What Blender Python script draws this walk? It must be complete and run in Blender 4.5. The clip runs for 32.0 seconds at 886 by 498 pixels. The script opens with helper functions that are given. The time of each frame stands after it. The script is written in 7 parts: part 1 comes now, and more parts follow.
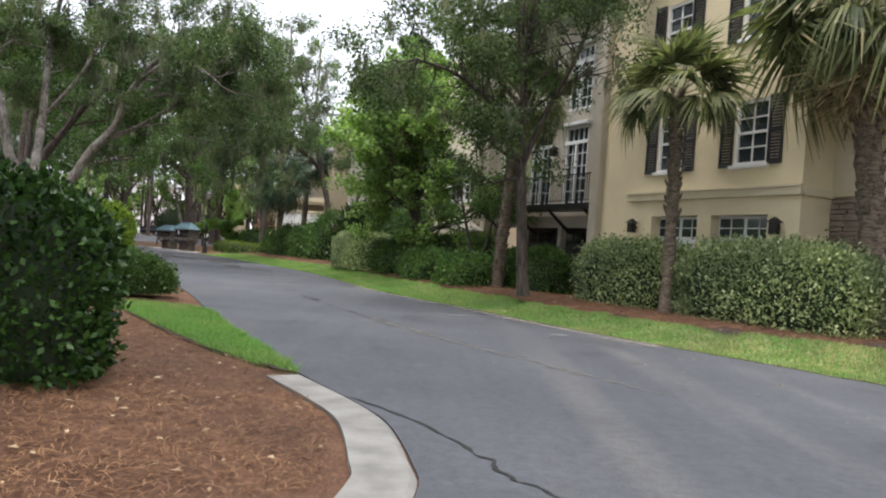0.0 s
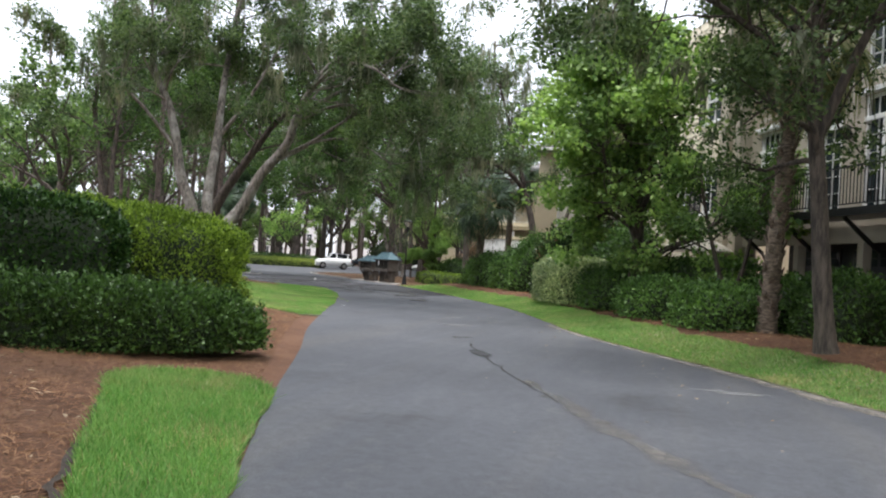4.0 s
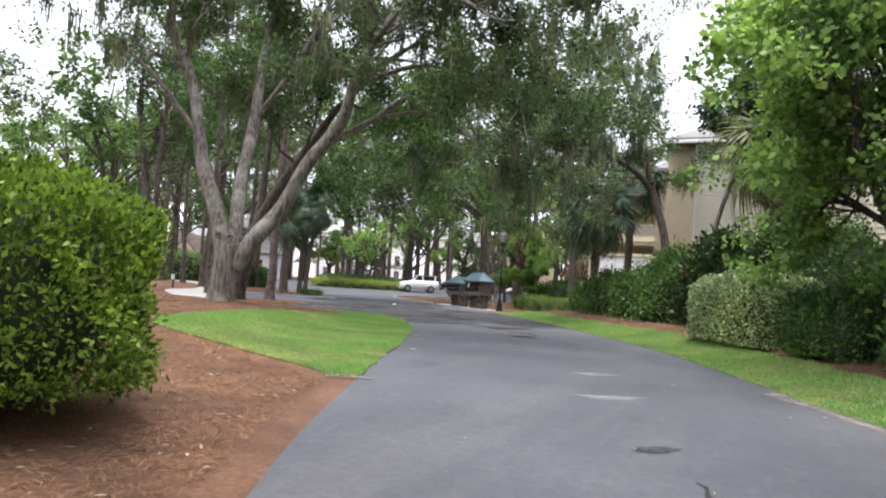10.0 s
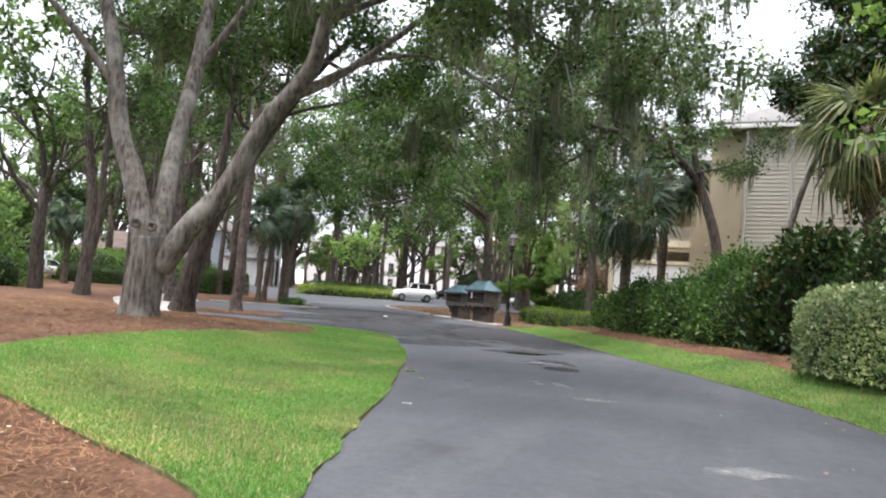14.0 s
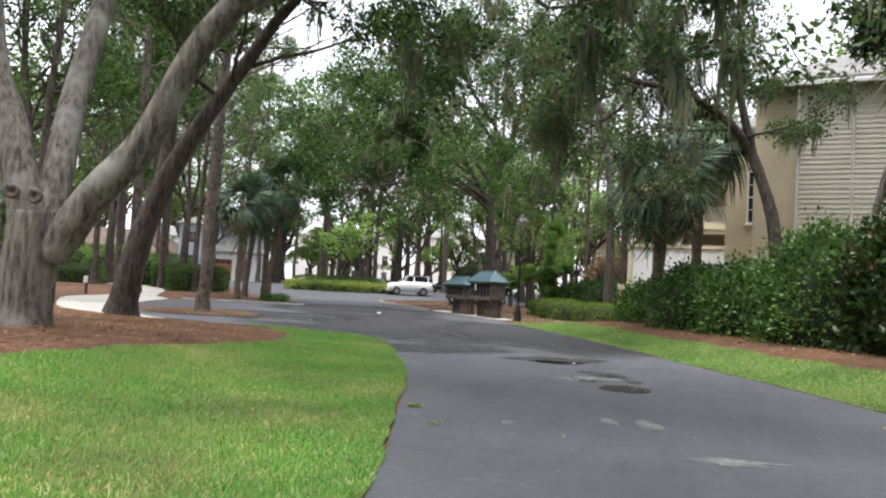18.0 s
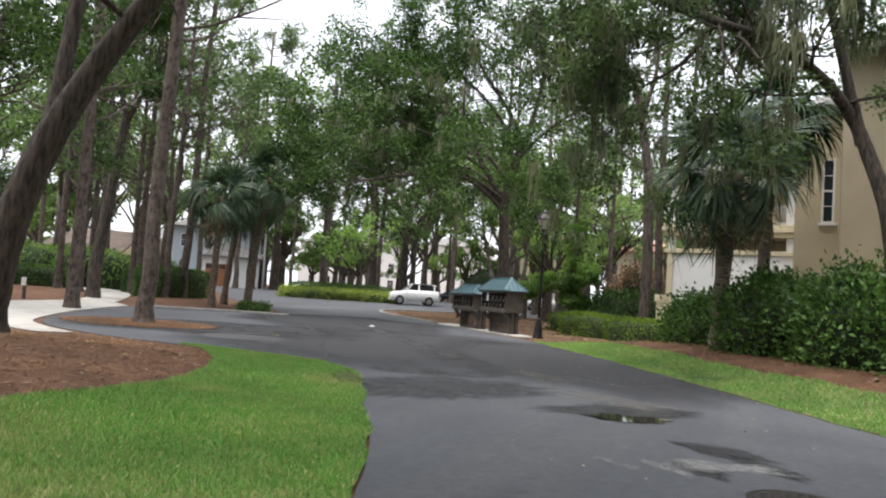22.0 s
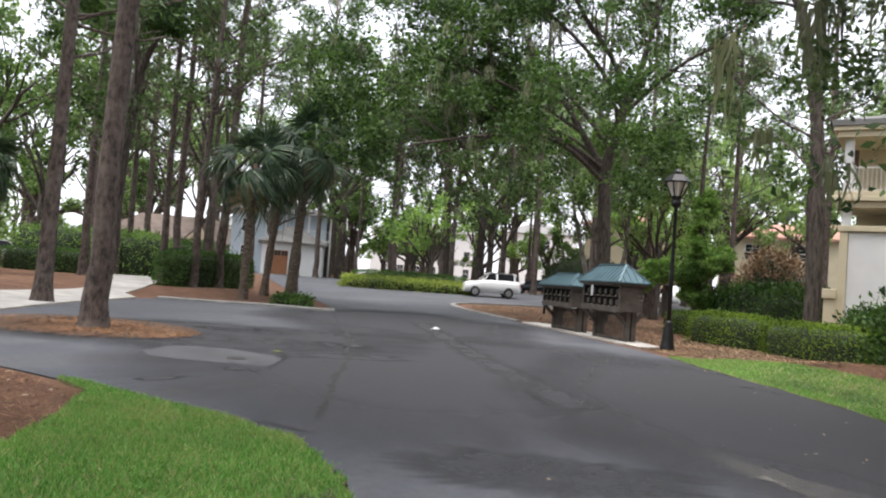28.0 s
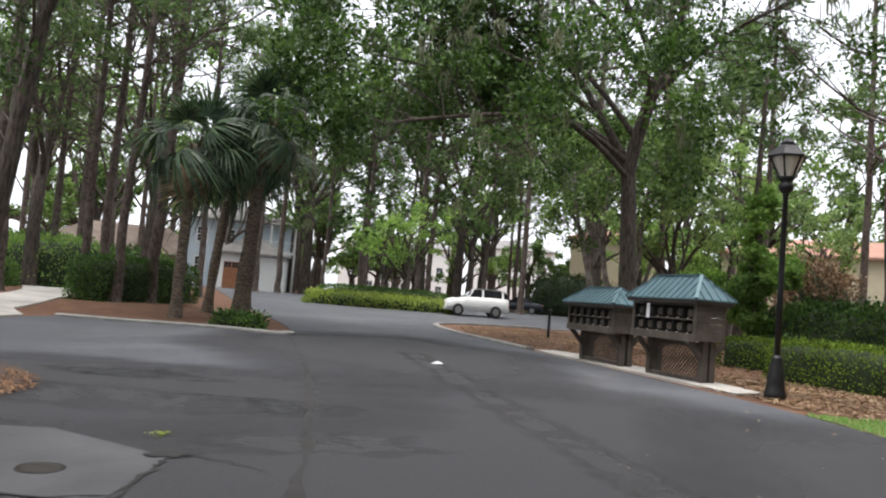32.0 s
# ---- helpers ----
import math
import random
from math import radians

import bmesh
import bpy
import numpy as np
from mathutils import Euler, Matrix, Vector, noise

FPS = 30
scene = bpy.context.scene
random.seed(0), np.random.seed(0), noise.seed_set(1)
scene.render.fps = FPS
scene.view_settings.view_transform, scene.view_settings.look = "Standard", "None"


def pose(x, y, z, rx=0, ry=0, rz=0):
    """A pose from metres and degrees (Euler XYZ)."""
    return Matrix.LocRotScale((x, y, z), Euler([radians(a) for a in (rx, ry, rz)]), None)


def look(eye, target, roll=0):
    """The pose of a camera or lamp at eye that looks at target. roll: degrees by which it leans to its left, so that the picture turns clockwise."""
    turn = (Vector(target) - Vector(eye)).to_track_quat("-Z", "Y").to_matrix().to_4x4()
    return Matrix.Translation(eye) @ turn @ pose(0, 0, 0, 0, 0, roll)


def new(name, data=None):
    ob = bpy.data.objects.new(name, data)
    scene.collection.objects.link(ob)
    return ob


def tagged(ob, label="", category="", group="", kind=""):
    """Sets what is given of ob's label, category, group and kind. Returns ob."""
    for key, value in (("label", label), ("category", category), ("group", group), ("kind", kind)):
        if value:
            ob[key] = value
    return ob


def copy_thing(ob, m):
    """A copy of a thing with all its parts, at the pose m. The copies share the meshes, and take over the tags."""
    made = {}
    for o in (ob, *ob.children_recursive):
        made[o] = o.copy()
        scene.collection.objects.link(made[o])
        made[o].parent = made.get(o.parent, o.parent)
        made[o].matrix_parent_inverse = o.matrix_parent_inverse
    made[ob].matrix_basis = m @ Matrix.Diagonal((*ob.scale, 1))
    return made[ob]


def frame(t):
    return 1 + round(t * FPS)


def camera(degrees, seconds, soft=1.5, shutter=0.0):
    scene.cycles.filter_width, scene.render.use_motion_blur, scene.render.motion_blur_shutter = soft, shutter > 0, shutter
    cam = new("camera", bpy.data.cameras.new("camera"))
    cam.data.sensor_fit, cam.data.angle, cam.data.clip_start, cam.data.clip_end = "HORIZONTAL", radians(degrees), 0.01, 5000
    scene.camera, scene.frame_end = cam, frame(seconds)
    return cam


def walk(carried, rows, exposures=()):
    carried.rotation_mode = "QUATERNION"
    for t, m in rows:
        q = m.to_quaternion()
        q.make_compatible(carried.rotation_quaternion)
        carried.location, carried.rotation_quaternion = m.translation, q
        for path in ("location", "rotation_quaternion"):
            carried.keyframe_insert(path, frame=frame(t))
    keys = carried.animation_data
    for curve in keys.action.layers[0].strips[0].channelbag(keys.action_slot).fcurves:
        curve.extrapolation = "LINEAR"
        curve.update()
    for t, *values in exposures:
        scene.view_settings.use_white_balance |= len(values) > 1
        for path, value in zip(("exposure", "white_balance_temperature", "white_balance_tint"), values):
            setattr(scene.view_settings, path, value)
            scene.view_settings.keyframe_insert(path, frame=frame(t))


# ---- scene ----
cam = camera(60.88, 32.0, 2.1)
# seconds, x, y, z, yaw, pitch, roll
ROWS = [
    (0.0, -0.00, 0.00, 1.408, 0.01, 0.33, 4.46),
    (0.5, 0.16, 0.84, 1.428, 1.23, 0.49, 4.43),
    (1.0, 0.22, 1.71, 1.428, 2.49, 0.62, 4.30),
    (1.5, 0.29, 2.57, 1.433, 4.51, 0.75, 4.17),
    (2.0, 0.30, 3.52, 1.415, 6.71, 0.89, 4.26),
    (2.5, 0.25, 4.37, 1.398, 9.42, 0.92, 4.18),
    (3.0, 0.10, 5.15, 1.398, 11.96, 0.95, 4.10),
    (3.5, -0.10, 5.91, 1.399, 14.45, 1.13, 3.84),
    (4.0, -0.32, 6.64, 1.409, 16.56, 1.41, 3.74),
    (4.5, -0.57, 7.34, 1.416, 18.08, 1.58, 3.64),
    (6.5, -1.58, 10.42, 1.363, 20.01, 2.06, 3.91),
    (7.0, -1.85, 11.13, 1.343, 20.36, 2.02, 3.93),
    (7.5, -2.13, 11.79, 1.322, 20.79, 1.91, 3.98),
    (8.0, -2.43, 12.41, 1.334, 21.23, 1.75, 4.13),
    (8.5, -2.63, 12.95, 1.350, 22.03, 1.80, 3.93),
    (9.0, -2.89, 13.47, 1.362, 22.56, 2.11, 3.63),
    (9.5, -3.13, 14.00, 1.366, 23.11, 2.44, 3.48),
    (10.0, -3.35, 14.54, 1.352, 23.54, 2.74, 3.68),
    (10.5, -3.65, 15.16, 1.351, 23.97, 2.94, 3.79),
    (11.0, -3.90, 15.77, 1.367, 24.29, 3.08, 3.83),
    (11.5, -4.17, 16.41, 1.369, 24.45, 3.12, 3.96),
    (12.0, -4.51, 17.15, 1.368, 24.47, 3.27, 3.93),
    (12.5, -4.89, 17.88, 1.367, 24.29, 3.43, 3.92),
    (13.0, -5.26, 18.56, 1.359, 23.91, 3.49, 4.13),
    (13.5, -5.63, 19.30, 1.360, 23.46, 3.50, 4.38),
    (14.0, -5.98, 19.95, 1.394, 23.18, 3.40, 4.26),
    (14.5, -6.25, 20.55, 1.414, 23.02, 3.06, 4.25),
    (15.0, -6.54, 21.09, 1.404, 22.92, 2.04, 3.80),
    (15.5, -6.81, 21.60, 1.378, 23.40, 2.02, 3.41),
    (17.5, -7.79, 23.55, 1.398, 23.43, 3.31, 3.17),
    (18.0, -8.02, 24.05, 1.369, 22.66, 2.88, 3.21),
    (18.5, -8.25, 24.57, 1.359, 21.91, 2.46, 3.21),
    (19.0, -8.48, 25.13, 1.368, 21.17, 2.19, 3.05),
    (19.5, -8.71, 25.75, 1.375, 20.57, 2.07, 3.23),
    (20.0, -8.95, 26.41, 1.388, 20.28, 2.00, 3.18),
    (20.5, -9.18, 27.11, 1.393, 20.53, 2.12, 3.27),
    (21.0, -9.44, 27.79, 1.386, 21.16, 2.38, 3.46),
    (21.5, -9.74, 28.50, 1.371, 22.13, 2.92, 3.79),
    (22.0, -10.04, 29.21, 1.346, 23.41, 3.58, 3.95),
    (22.5, -10.31, 29.83, 1.326, 24.55, 3.96, 3.65),
    (23.0, -10.49, 30.36, 1.350, 25.03, 4.31, 3.71),
    (23.5, -10.65, 30.82, 1.364, 25.19, 4.57, 3.78),
    (24.0, -10.86, 31.36, 1.402, 25.42, 4.46, 3.88),
    (24.5, -11.11, 31.95, 1.435, 25.58, 4.15, 3.96),
    (26.5, -12.45, 34.52, 1.391, 27.00, 2.98, 3.92),
    (27.0, -12.70, 34.98, 1.399, 27.54, 2.66, 4.09),
    (27.5, -12.93, 35.45, 1.399, 28.51, 2.56, 4.26),
    (28.0, -13.33, 35.98, 1.397, 29.15, 2.38, 4.37),
    (28.5, -13.80, 36.62, 1.403, 29.73, 2.45, 4.47),
    (29.0, -14.33, 37.27, 1.418, 29.62, 2.68, 4.86),
    (29.5, -14.95, 37.92, 1.429, 29.16, 3.03, 4.75),
    (30.0, -15.54, 38.66, 1.409, 28.59, 3.49, 5.02),
    (30.5, -15.97, 39.41, 1.360, 27.99, 3.61, 5.03),
    (31.0, -16.30, 40.04, 1.316, 27.42, 3.63, 4.81),
    (31.5, -16.65, 40.58, 1.286, 27.02, 3.70, 4.85),
    (32.0, -17.01, 41.09, 1.268, 26.78, 3.92, 4.89),
]
walk(cam, [(t, pose(x, y, z, 90 + pitch, 0, yaw) @ pose(0, 0, 0, 0, 0, roll)) for t, x, y, z, yaw, pitch, roll in ROWS],
     [(0.0, 1.8, 6350, 14), (3.0, 1.8, 6250, 12), (8.0, 2.1, 6250, 16), (14.0, 2.1, 6300, 14), (19.0, 1.9, 6400, 12), (23.0, 1.75, 6450, 12), (28.0, 1.85, 6400, 14), (32.0, 1.7, 6450, 13)])

# ---- light: a bright overcast sky with a soft high sun ----
world = bpy.data.worlds.new("sky")
scene.world = world
world.use_nodes = True
wn, wl = world.node_tree.nodes, world.node_tree.links
sky = wn.new("ShaderNodeTexSky")
sky.sky_type = "NISHITA"
sky.sun_disc = False
sky.sun_elevation, sky.sun_rotation = radians(80), radians(214)
sky.air_density, sky.dust_density = 1.0, 4.0
cloud = wn.new("ShaderNodeMixRGB")
cloud.inputs[0].default_value = 0.8
cloud.inputs[2].default_value = (8.6, 8.9, 9.3, 1)
wl.new(sky.outputs[0], cloud.inputs[1])
wl.new(cloud.outputs[0], wn["Background"].inputs[0])
wn["Background"].inputs[1].default_value = 0.062
sun = new("sun", bpy.data.lights.new("sun", "SUN"))
sun.data.energy, sun.data.angle, sun.data.color = 1.5, radians(55), (1.0, 0.96, 0.9)
sun.matrix_world = look((0, 0, 60), (6, 9, 0))

# ---- materials ----
def material(name):
    m = bpy.data.materials.new(name)
    m.use_nodes = True
    return m, m.node_tree.nodes, m.node_tree.links, m.node_tree.nodes["Principled BSDF"]


def noise_tex(n, l, scale, detail=4.0, rough=0.55, stretch=None, vec=None):
    tex = n.new("ShaderNodeTexNoise")
    tex.inputs["Scale"].default_value, tex.inputs["Detail"].default_value, tex.inputs["Roughness"].default_value = scale, detail, rough
    if vec is None:
        vec = n.new("ShaderNodeTexCoord").outputs["Object"]
    if stretch:
        mp = n.new("ShaderNodeMapping")
        mp.inputs["Scale"].default_value = stretch
        l.new(vec, mp.inputs[0])
        vec = mp.outputs[0]
    l.new(vec, tex.inputs["Vector"])
    return tex.outputs["Fac"]


def ramp(n, l, fac, *stops):
    r = n.new("ShaderNodeValToRGB")
    while len(r.color_ramp.elements) < len(stops):
        r.color_ramp.elements.new(0.5)
    for e, (p, c) in zip(r.color_ramp.elements, stops):
        e.position, e.color = p, (*c, 1)
    l.new(fac, r.inputs[0])
    return r.outputs[0]


def mix(n, l, fac, a, b, mode="MIX"):
    m = n.new("ShaderNodeMixRGB")
    m.blend_type = mode
    for sock, v in zip(m.inputs, (fac, a, b)):
        if isinstance(v, (int, float)):
            sock.default_value = v
        elif isinstance(v, tuple):
            sock.default_value = (*v, 1)
        else:
            l.new(v, sock)
    return m.outputs[0]


def bump(n, l, bsdf, fac, strength, distance=0.01):
    b = n.new("ShaderNodeBump")
    b.inputs["Strength"].default_value, b.inputs["Distance"].default_value = strength, distance
    l.new(fac, b.inputs["Height"])
    l.new(b.outputs[0], bsdf.inputs["Normal"])


def plain(name, col, rough=0.6, metal=0.0, vary=0.12, scale=3.0, grain=60.0, relief=0.15, depth=0.004):
    """A painted or natural surface: soft stains and a fine grain."""
    m, n, l, p = material(name)
    big = noise_tex(n, l, scale, 5)
    lo, hi = tuple(c * (1 - vary) for c in col), tuple(min(1, c * (1 + vary)) for c in col)
    c = ramp(n, l, big, (0.3, lo), (0.7, hi))
    fine = noise_tex(n, l, grain, 3)
    c = mix(n, l, 0.12, c, ramp(n, l, fine, (0.3, (0.25, 0.25, 0.25)), (0.7, (1, 1, 1))), "MULTIPLY")
    l.new(c, p.inputs["Base Color"])
    p.inputs["Roughness"].default_value, p.inputs["Metallic"].default_value = rough, metal
    if relief:
        bump(n, l, p, fine, relief, depth)
    return m


def leafy(name, dark, light, back=0.35, rough=0.45, odd=None, shine=0.25, dry=None, clumps=1.0):
    """Leaves: each one its own tone, thin enough to let light through."""
    m, n, l, p = material(name)
    g = n.new("ShaderNodeNewGeometry")
    stops = [(0.0, dark), (0.75, light)]
    if odd:
        stops += [(0.93, light), (0.97, odd)]
    c = ramp(n, l, g.outputs["Random Per Island"], *stops)
    big = noise_tex(n, l, 0.6, 3)
    c = mix(n, l, clumps, c, ramp(n, l, big, (0.32, (0.5, 0.54, 0.56)), (0.68, (1.3, 1.24, 1.1))), "MULTIPLY")
    if dry:
        worn = mix(n, l, 1.0, ramp(n, l, noise_tex(n, l, 0.45, 6, 0.7), (0.46, (0, 0, 0)), (0.7, (0.9, 0.9, 0.9))), ramp(n, l, noise_tex(n, l, 6, 3), (0.35, (0, 0, 0)), (0.62, (1, 1, 1))), "MULTIPLY")
        c = mix(n, l, worn, c, dry)
    l.new(c, p.inputs["Base Color"])
    p.inputs["Roughness"].default_value = rough
    p.inputs["Specular IOR Level"].default_value = shine
    t = n.new("ShaderNodeBsdfTranslucent")
    l.new(mix(n, l, 1.0, c, (1.15, 1.25, 0.8), "MULTIPLY"), t.inputs[0])
    mx = n.new("ShaderNodeMixShader")
    mx.inputs[0].default_value = back
    l.new(p.outputs[0], mx.inputs[1])
    l.new(t.outputs[0], mx.inputs[2])
    l.new(mx.outputs[0], n["Material Output"].inputs[0])
    return m


def barky(name, dark, light, stretch=(6, 6, 1.2), patch=None, depth=0.03):
    m, n, l, p = material(name)
    ridges = noise_tex(n, l, 2.2, 8, 0.65, stretch)
    c = ramp(n, l, ridges, (0.38, dark), (0.62, light))
    if patch:
        c = mix(n, l, ramp(n, l, noise_tex(n, l, 1.1, 6, 0.6), (0.5, (0, 0, 0)), (0.66, (0.85, 0.85, 0.85))), c, patch)
    l.new(c, p.inputs["Base Color"])
    p.inputs["Roughness"].default_value = 0.9
    bump(n, l, p, ridges, 0.9, depth)
    return m


def asphalt_mat():
    m, n, l, p = material("asphalt")
    co = n.new("ShaderNodeTexCoord").outputs["Object"]
    base = ramp(n, l, noise_tex(n, l, 0.28, 6, 0.6, None, co), (0.3, (0.053, 0.057, 0.067)), (0.5, (0.07, 0.075, 0.087)), (0.72, (0.094, 0.1, 0.113)))
    # long wheel-worn streaks along the lane, with pale dust in places
    mp = n.new("ShaderNodeMapping")
    mp.inputs["Rotation"].default_value = (0, 0, radians(-27))
    mp.inputs["Scale"].default_value = (1.0, 0.07, 1)
    l.new(co, mp.inputs[0])
    streak = noise_tex(n, l, 0.9, 5, 0.6, None, mp.outputs[0])
    c = mix(n, l, ramp(n, l, streak, (0.5, (0, 0, 0)), (0.76, (0.5, 0.5, 0.5))), base, (0.155, 0.15, 0.14))
    c = mix(n, l, ramp(n, l, noise_tex(n, l, 1.7, 7, 0.7, None, co), (0.6, (0, 0, 0)), (0.78, (0.5, 0.5, 0.5))), c, (0.19, 0.185, 0.18))
    c = mix(n, l, ramp(n, l, noise_tex(n, l, 0.55, 6, 0.65, (1, 1, 1), co), (0.27, (0.8, 0.8, 0.8)), (0.4, (0, 0, 0))), c, (0.036, 0.036, 0.04))
    c = mix(n, l, 0.6, c, ramp(n, l, noise_tex(n, l, 9, 6, 0.75, None, co), (0.3, (0.6, 0.6, 0.6)), (0.7, (1.3, 1.3, 1.3))), "MULTIPLY")
    grit = noise_tex(n, l, 70, 3, 0.7, None, co)
    c = mix(n, l, 0.55, c, ramp(n, l, grit, (0.33, (0.5, 0.5, 0.5)), (0.68, (1.35, 1.35, 1.35))), "MULTIPLY")
    l.new(c, p.inputs["Base Color"])
    l.new(ramp(n, l, streak, (0.3, (0.62, 0.62, 0.62)), (0.7, (0.85, 0.85, 0.85))), p.inputs["Roughness"])
    bump(n, l, p, grit, 0.35, 0.008)
    return m


def straw_mat(name, tones, grain=1.0):
    m, n, l, p = material(name)
    co = n.new("ShaderNodeTexCoord").outputs["Object"]
    c = ramp(n, l, noise_tex(n, l, 1.3, 7, 0.65, None, co), (0.3, tones[0]), (0.52, tones[1]), (0.72, tones[2]))
    fibre = noise_tex(n, l, 38 * grain, 5, 0.75, (1, 0.35, 1), co)
    c = mix(n, l, 0.85, c, ramp(n, l, fibre, (0.3, (0.35, 0.33, 0.32)), (0.72, (1.5, 1.45, 1.4))), "MULTIPLY")
    l.new(c, p.inputs["Base Color"])
    p.inputs["Roughness"].default_value = 0.95
    bump(n, l, p, fibre, 0.8, 0.03)
    return m


def glass_mat(name, tint=(0.03, 0.04, 0.045)):
    m, n, l, p = material(name)
    p.inputs["Base Color"].default_value = (*tint, 1)
    p.inputs["Roughness"].default_value = 0.06
    p.inputs["IOR"].default_value = 1.5
    p.inputs["Specular IOR Level"].default_value = 0.5
    return m


def stain_mat(name, col, rough, scale=2.2, cover=0.5, col2=None):
    """A thin ragged stain that lets the surface below show through its gaps."""
    m, n, l, p = material(name)
    co = n.new("ShaderNodeTexCoord").outputs["Object"]
    c = ramp(n, l, noise_tex(n, l, 60, 3, 0.6, None, co), (0.3, tuple(v * 0.7 for v in col)), (0.7, col2 or tuple(v * 1.25 for v in col)))
    l.new(c, p.inputs["Base Color"])
    p.inputs["Roughness"].default_value = rough
    t = n.new("ShaderNodeBsdfTransparent")
    mx = n.new("ShaderNodeMixShader")
    k = ramp(n, l, noise_tex(n, l, scale, 9, 0.72, None, co), (1 - cover - 0.2, (0, 0, 0)), (1 - cover + 0.16, (0.85, 0.85, 0.85)))
    rim = n.new("ShaderNodeAttribute")
    rim.attribute_name = "fade"
    l.new(mix(n, l, 1.0, k, rim.outputs["Fac"], "MULTIPLY"), mx.inputs[0])
    l.new(t.outputs[0], mx.inputs[1])
    l.new(p.outputs[0], mx.inputs[2])
    l.new(mx.outputs[0], n["Material Output"].inputs[0])
    return m


ASPHALT = asphalt_mat()
DAMP = stain_mat("damp_stain", (0.028, 0.028, 0.031), 0.5, 1.6, 0.62)
SCUFF = stain_mat("pale_scuff", (0.27, 0.27, 0.27), 0.9, 3.0, 0.5)
# damp asphalt, with the shade of the overhanging trees also put into the colour
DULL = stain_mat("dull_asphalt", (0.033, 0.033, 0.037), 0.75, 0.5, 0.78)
STREAK = stain_mat("dark_wear", (0.034, 0.034, 0.037), 0.75, 1.1, 0.62)
SANDY = stain_mat("sandy_dust", (0.26, 0.235, 0.2), 0.95, 2.0, 0.5)
PATCH = plain("asphalt_patch", (0.066, 0.067, 0.071), 0.85, 0, 0.25, 1.5, 90, 0.4, 0.006)
FAINT = stain_mat("faint_dust", (0.14, 0.133, 0.122), 0.9, 2.4, 0.5)
SEAM = plain("seam_dirt", (0.022, 0.021, 0.02), 0.9, 0, 0.4, 5, 40, 0.5, 0.01)
SOILDARK = plain("dark_soil", (0.05, 0.038, 0.03), 0.95, 0, 0.5, 9, 60, 0.8, 0.02)
STRAW = straw_mat("pine_straw", ((0.090, 0.042, 0.023), (0.144, 0.072, 0.039), (0.203, 0.110, 0.063)))
NEEDLE = leafy("straw_needles", (0.081, 0.034, 0.018), (0.32, 0.185, 0.107), 0.05, 0.8)
BROWNLEAF = leafy("brown_leaf", (0.11, 0.065, 0.042), (0.34, 0.245, 0.17), 0.1, 0.75)
LITTER = leafy("dry_leaf", (0.280, 0.172, 0.098), (0.528, 0.429, 0.315), 0.1, 0.7)
SOIL = straw_mat("turf_soil", ((0.09, 0.125, 0.045), (0.18, 0.21, 0.08), (0.35, 0.32, 0.19)), 0.7)
GRASS = leafy("grass_blade", (0.095, 0.23, 0.052), (0.255, 0.46, 0.14), 0.4, 0.55, (0.46, 0.43, 0.22), 0.15, (0.42, 0.42, 0.2), 0.35)
DRYGRASS = leafy("dry_grass_blade", (0.34, 0.32, 0.15), (0.58, 0.54, 0.32), 0.3, 0.7, shine=0.1)
SOILSTAIN = stain_mat("bare_soil", (0.05, 0.036, 0.028), 0.95, 3.0, 0.7)
CONCRETE = plain("concrete", (0.44, 0.42, 0.385), 0.9, 0, 0.2, 1.4, 70, 0.3, 0.004)
KERB = plain("kerb_concrete", (0.24, 0.234, 0.217), 0.9, 0, 0.3, 2.5, 60, 0.4, 0.006)
OAKBARK = barky("oak_bark", (0.05, 0.043, 0.036), (0.23, 0.205, 0.175), patch=(0.32, 0.31, 0.28))
DARKBARK = barky("dark_bark", (0.025, 0.02, 0.016), (0.105, 0.083, 0.066))
PINEBARK = barky("pine_bark", (0.032, 0.024, 0.02), (0.14, 0.105, 0.088), (5, 5, 2.2), (0.17, 0.135, 0.115), 0.05)
PALMBARK = barky("palm_bark", (0.045, 0.034, 0.025), (0.2, 0.155, 0.115), (3, 3, 9))
OAKLEAF = leafy("oak_leaf", (0.016, 0.04, 0.012), (0.09, 0.165, 0.045), 0.34, shine=0.2)
GREYLEAF = leafy("mossy_oak_leaf", (0.024, 0.05, 0.021), (0.125, 0.185, 0.08), 0.36, shine=0.18)
# leaves of the far trees, lightened: the haze over them is in the colour
FARLEAF = leafy("wood_leaf", (0.03, 0.066, 0.024), (0.18, 0.28, 0.105), 0.42, shine=0.15)
PALELEAF = leafy("pale_wood_leaf", (0.16, 0.26, 0.11), (0.35, 0.47, 0.22), 0.45, shine=0.12)
PINELEAF = leafy("pine_needles", (0.03, 0.06, 0.028), (0.15, 0.225, 0.1), 0.42, shine=0.15)
BRIGHTLEAF = leafy("sweetgum_leaf", (0.085, 0.17, 0.048), (0.28, 0.42, 0.13), 0.42, 0.4, shine=0.25)
BOXLEAF = leafy("yellow_green_hedge_leaf", (0.02, 0.05, 0.009), (0.25, 0.37, 0.06), 0.35, 0.4, shine=0.2)
HOLLYLEAF = leafy("holly_leaf", (0.008, 0.024, 0.008), (0.05, 0.11, 0.026), 0.15, 0.25)
LOWLEAF = leafy("low_hedge_leaf", (0.016, 0.042, 0.013), (0.1, 0.19, 0.05), 0.25, 0.4, shine=0.2)
VARILEAF = leafy("variegated_leaf", (0.084, 0.150, 0.066), (0.432, 0.504, 0.288), 0.3, 0.4, (0.720, 0.744, 0.504))
SHRUBLEAF = leafy("shrub_leaf", (0.018, 0.05, 0.016), (0.14, 0.26, 0.07), 0.28, 0.38)
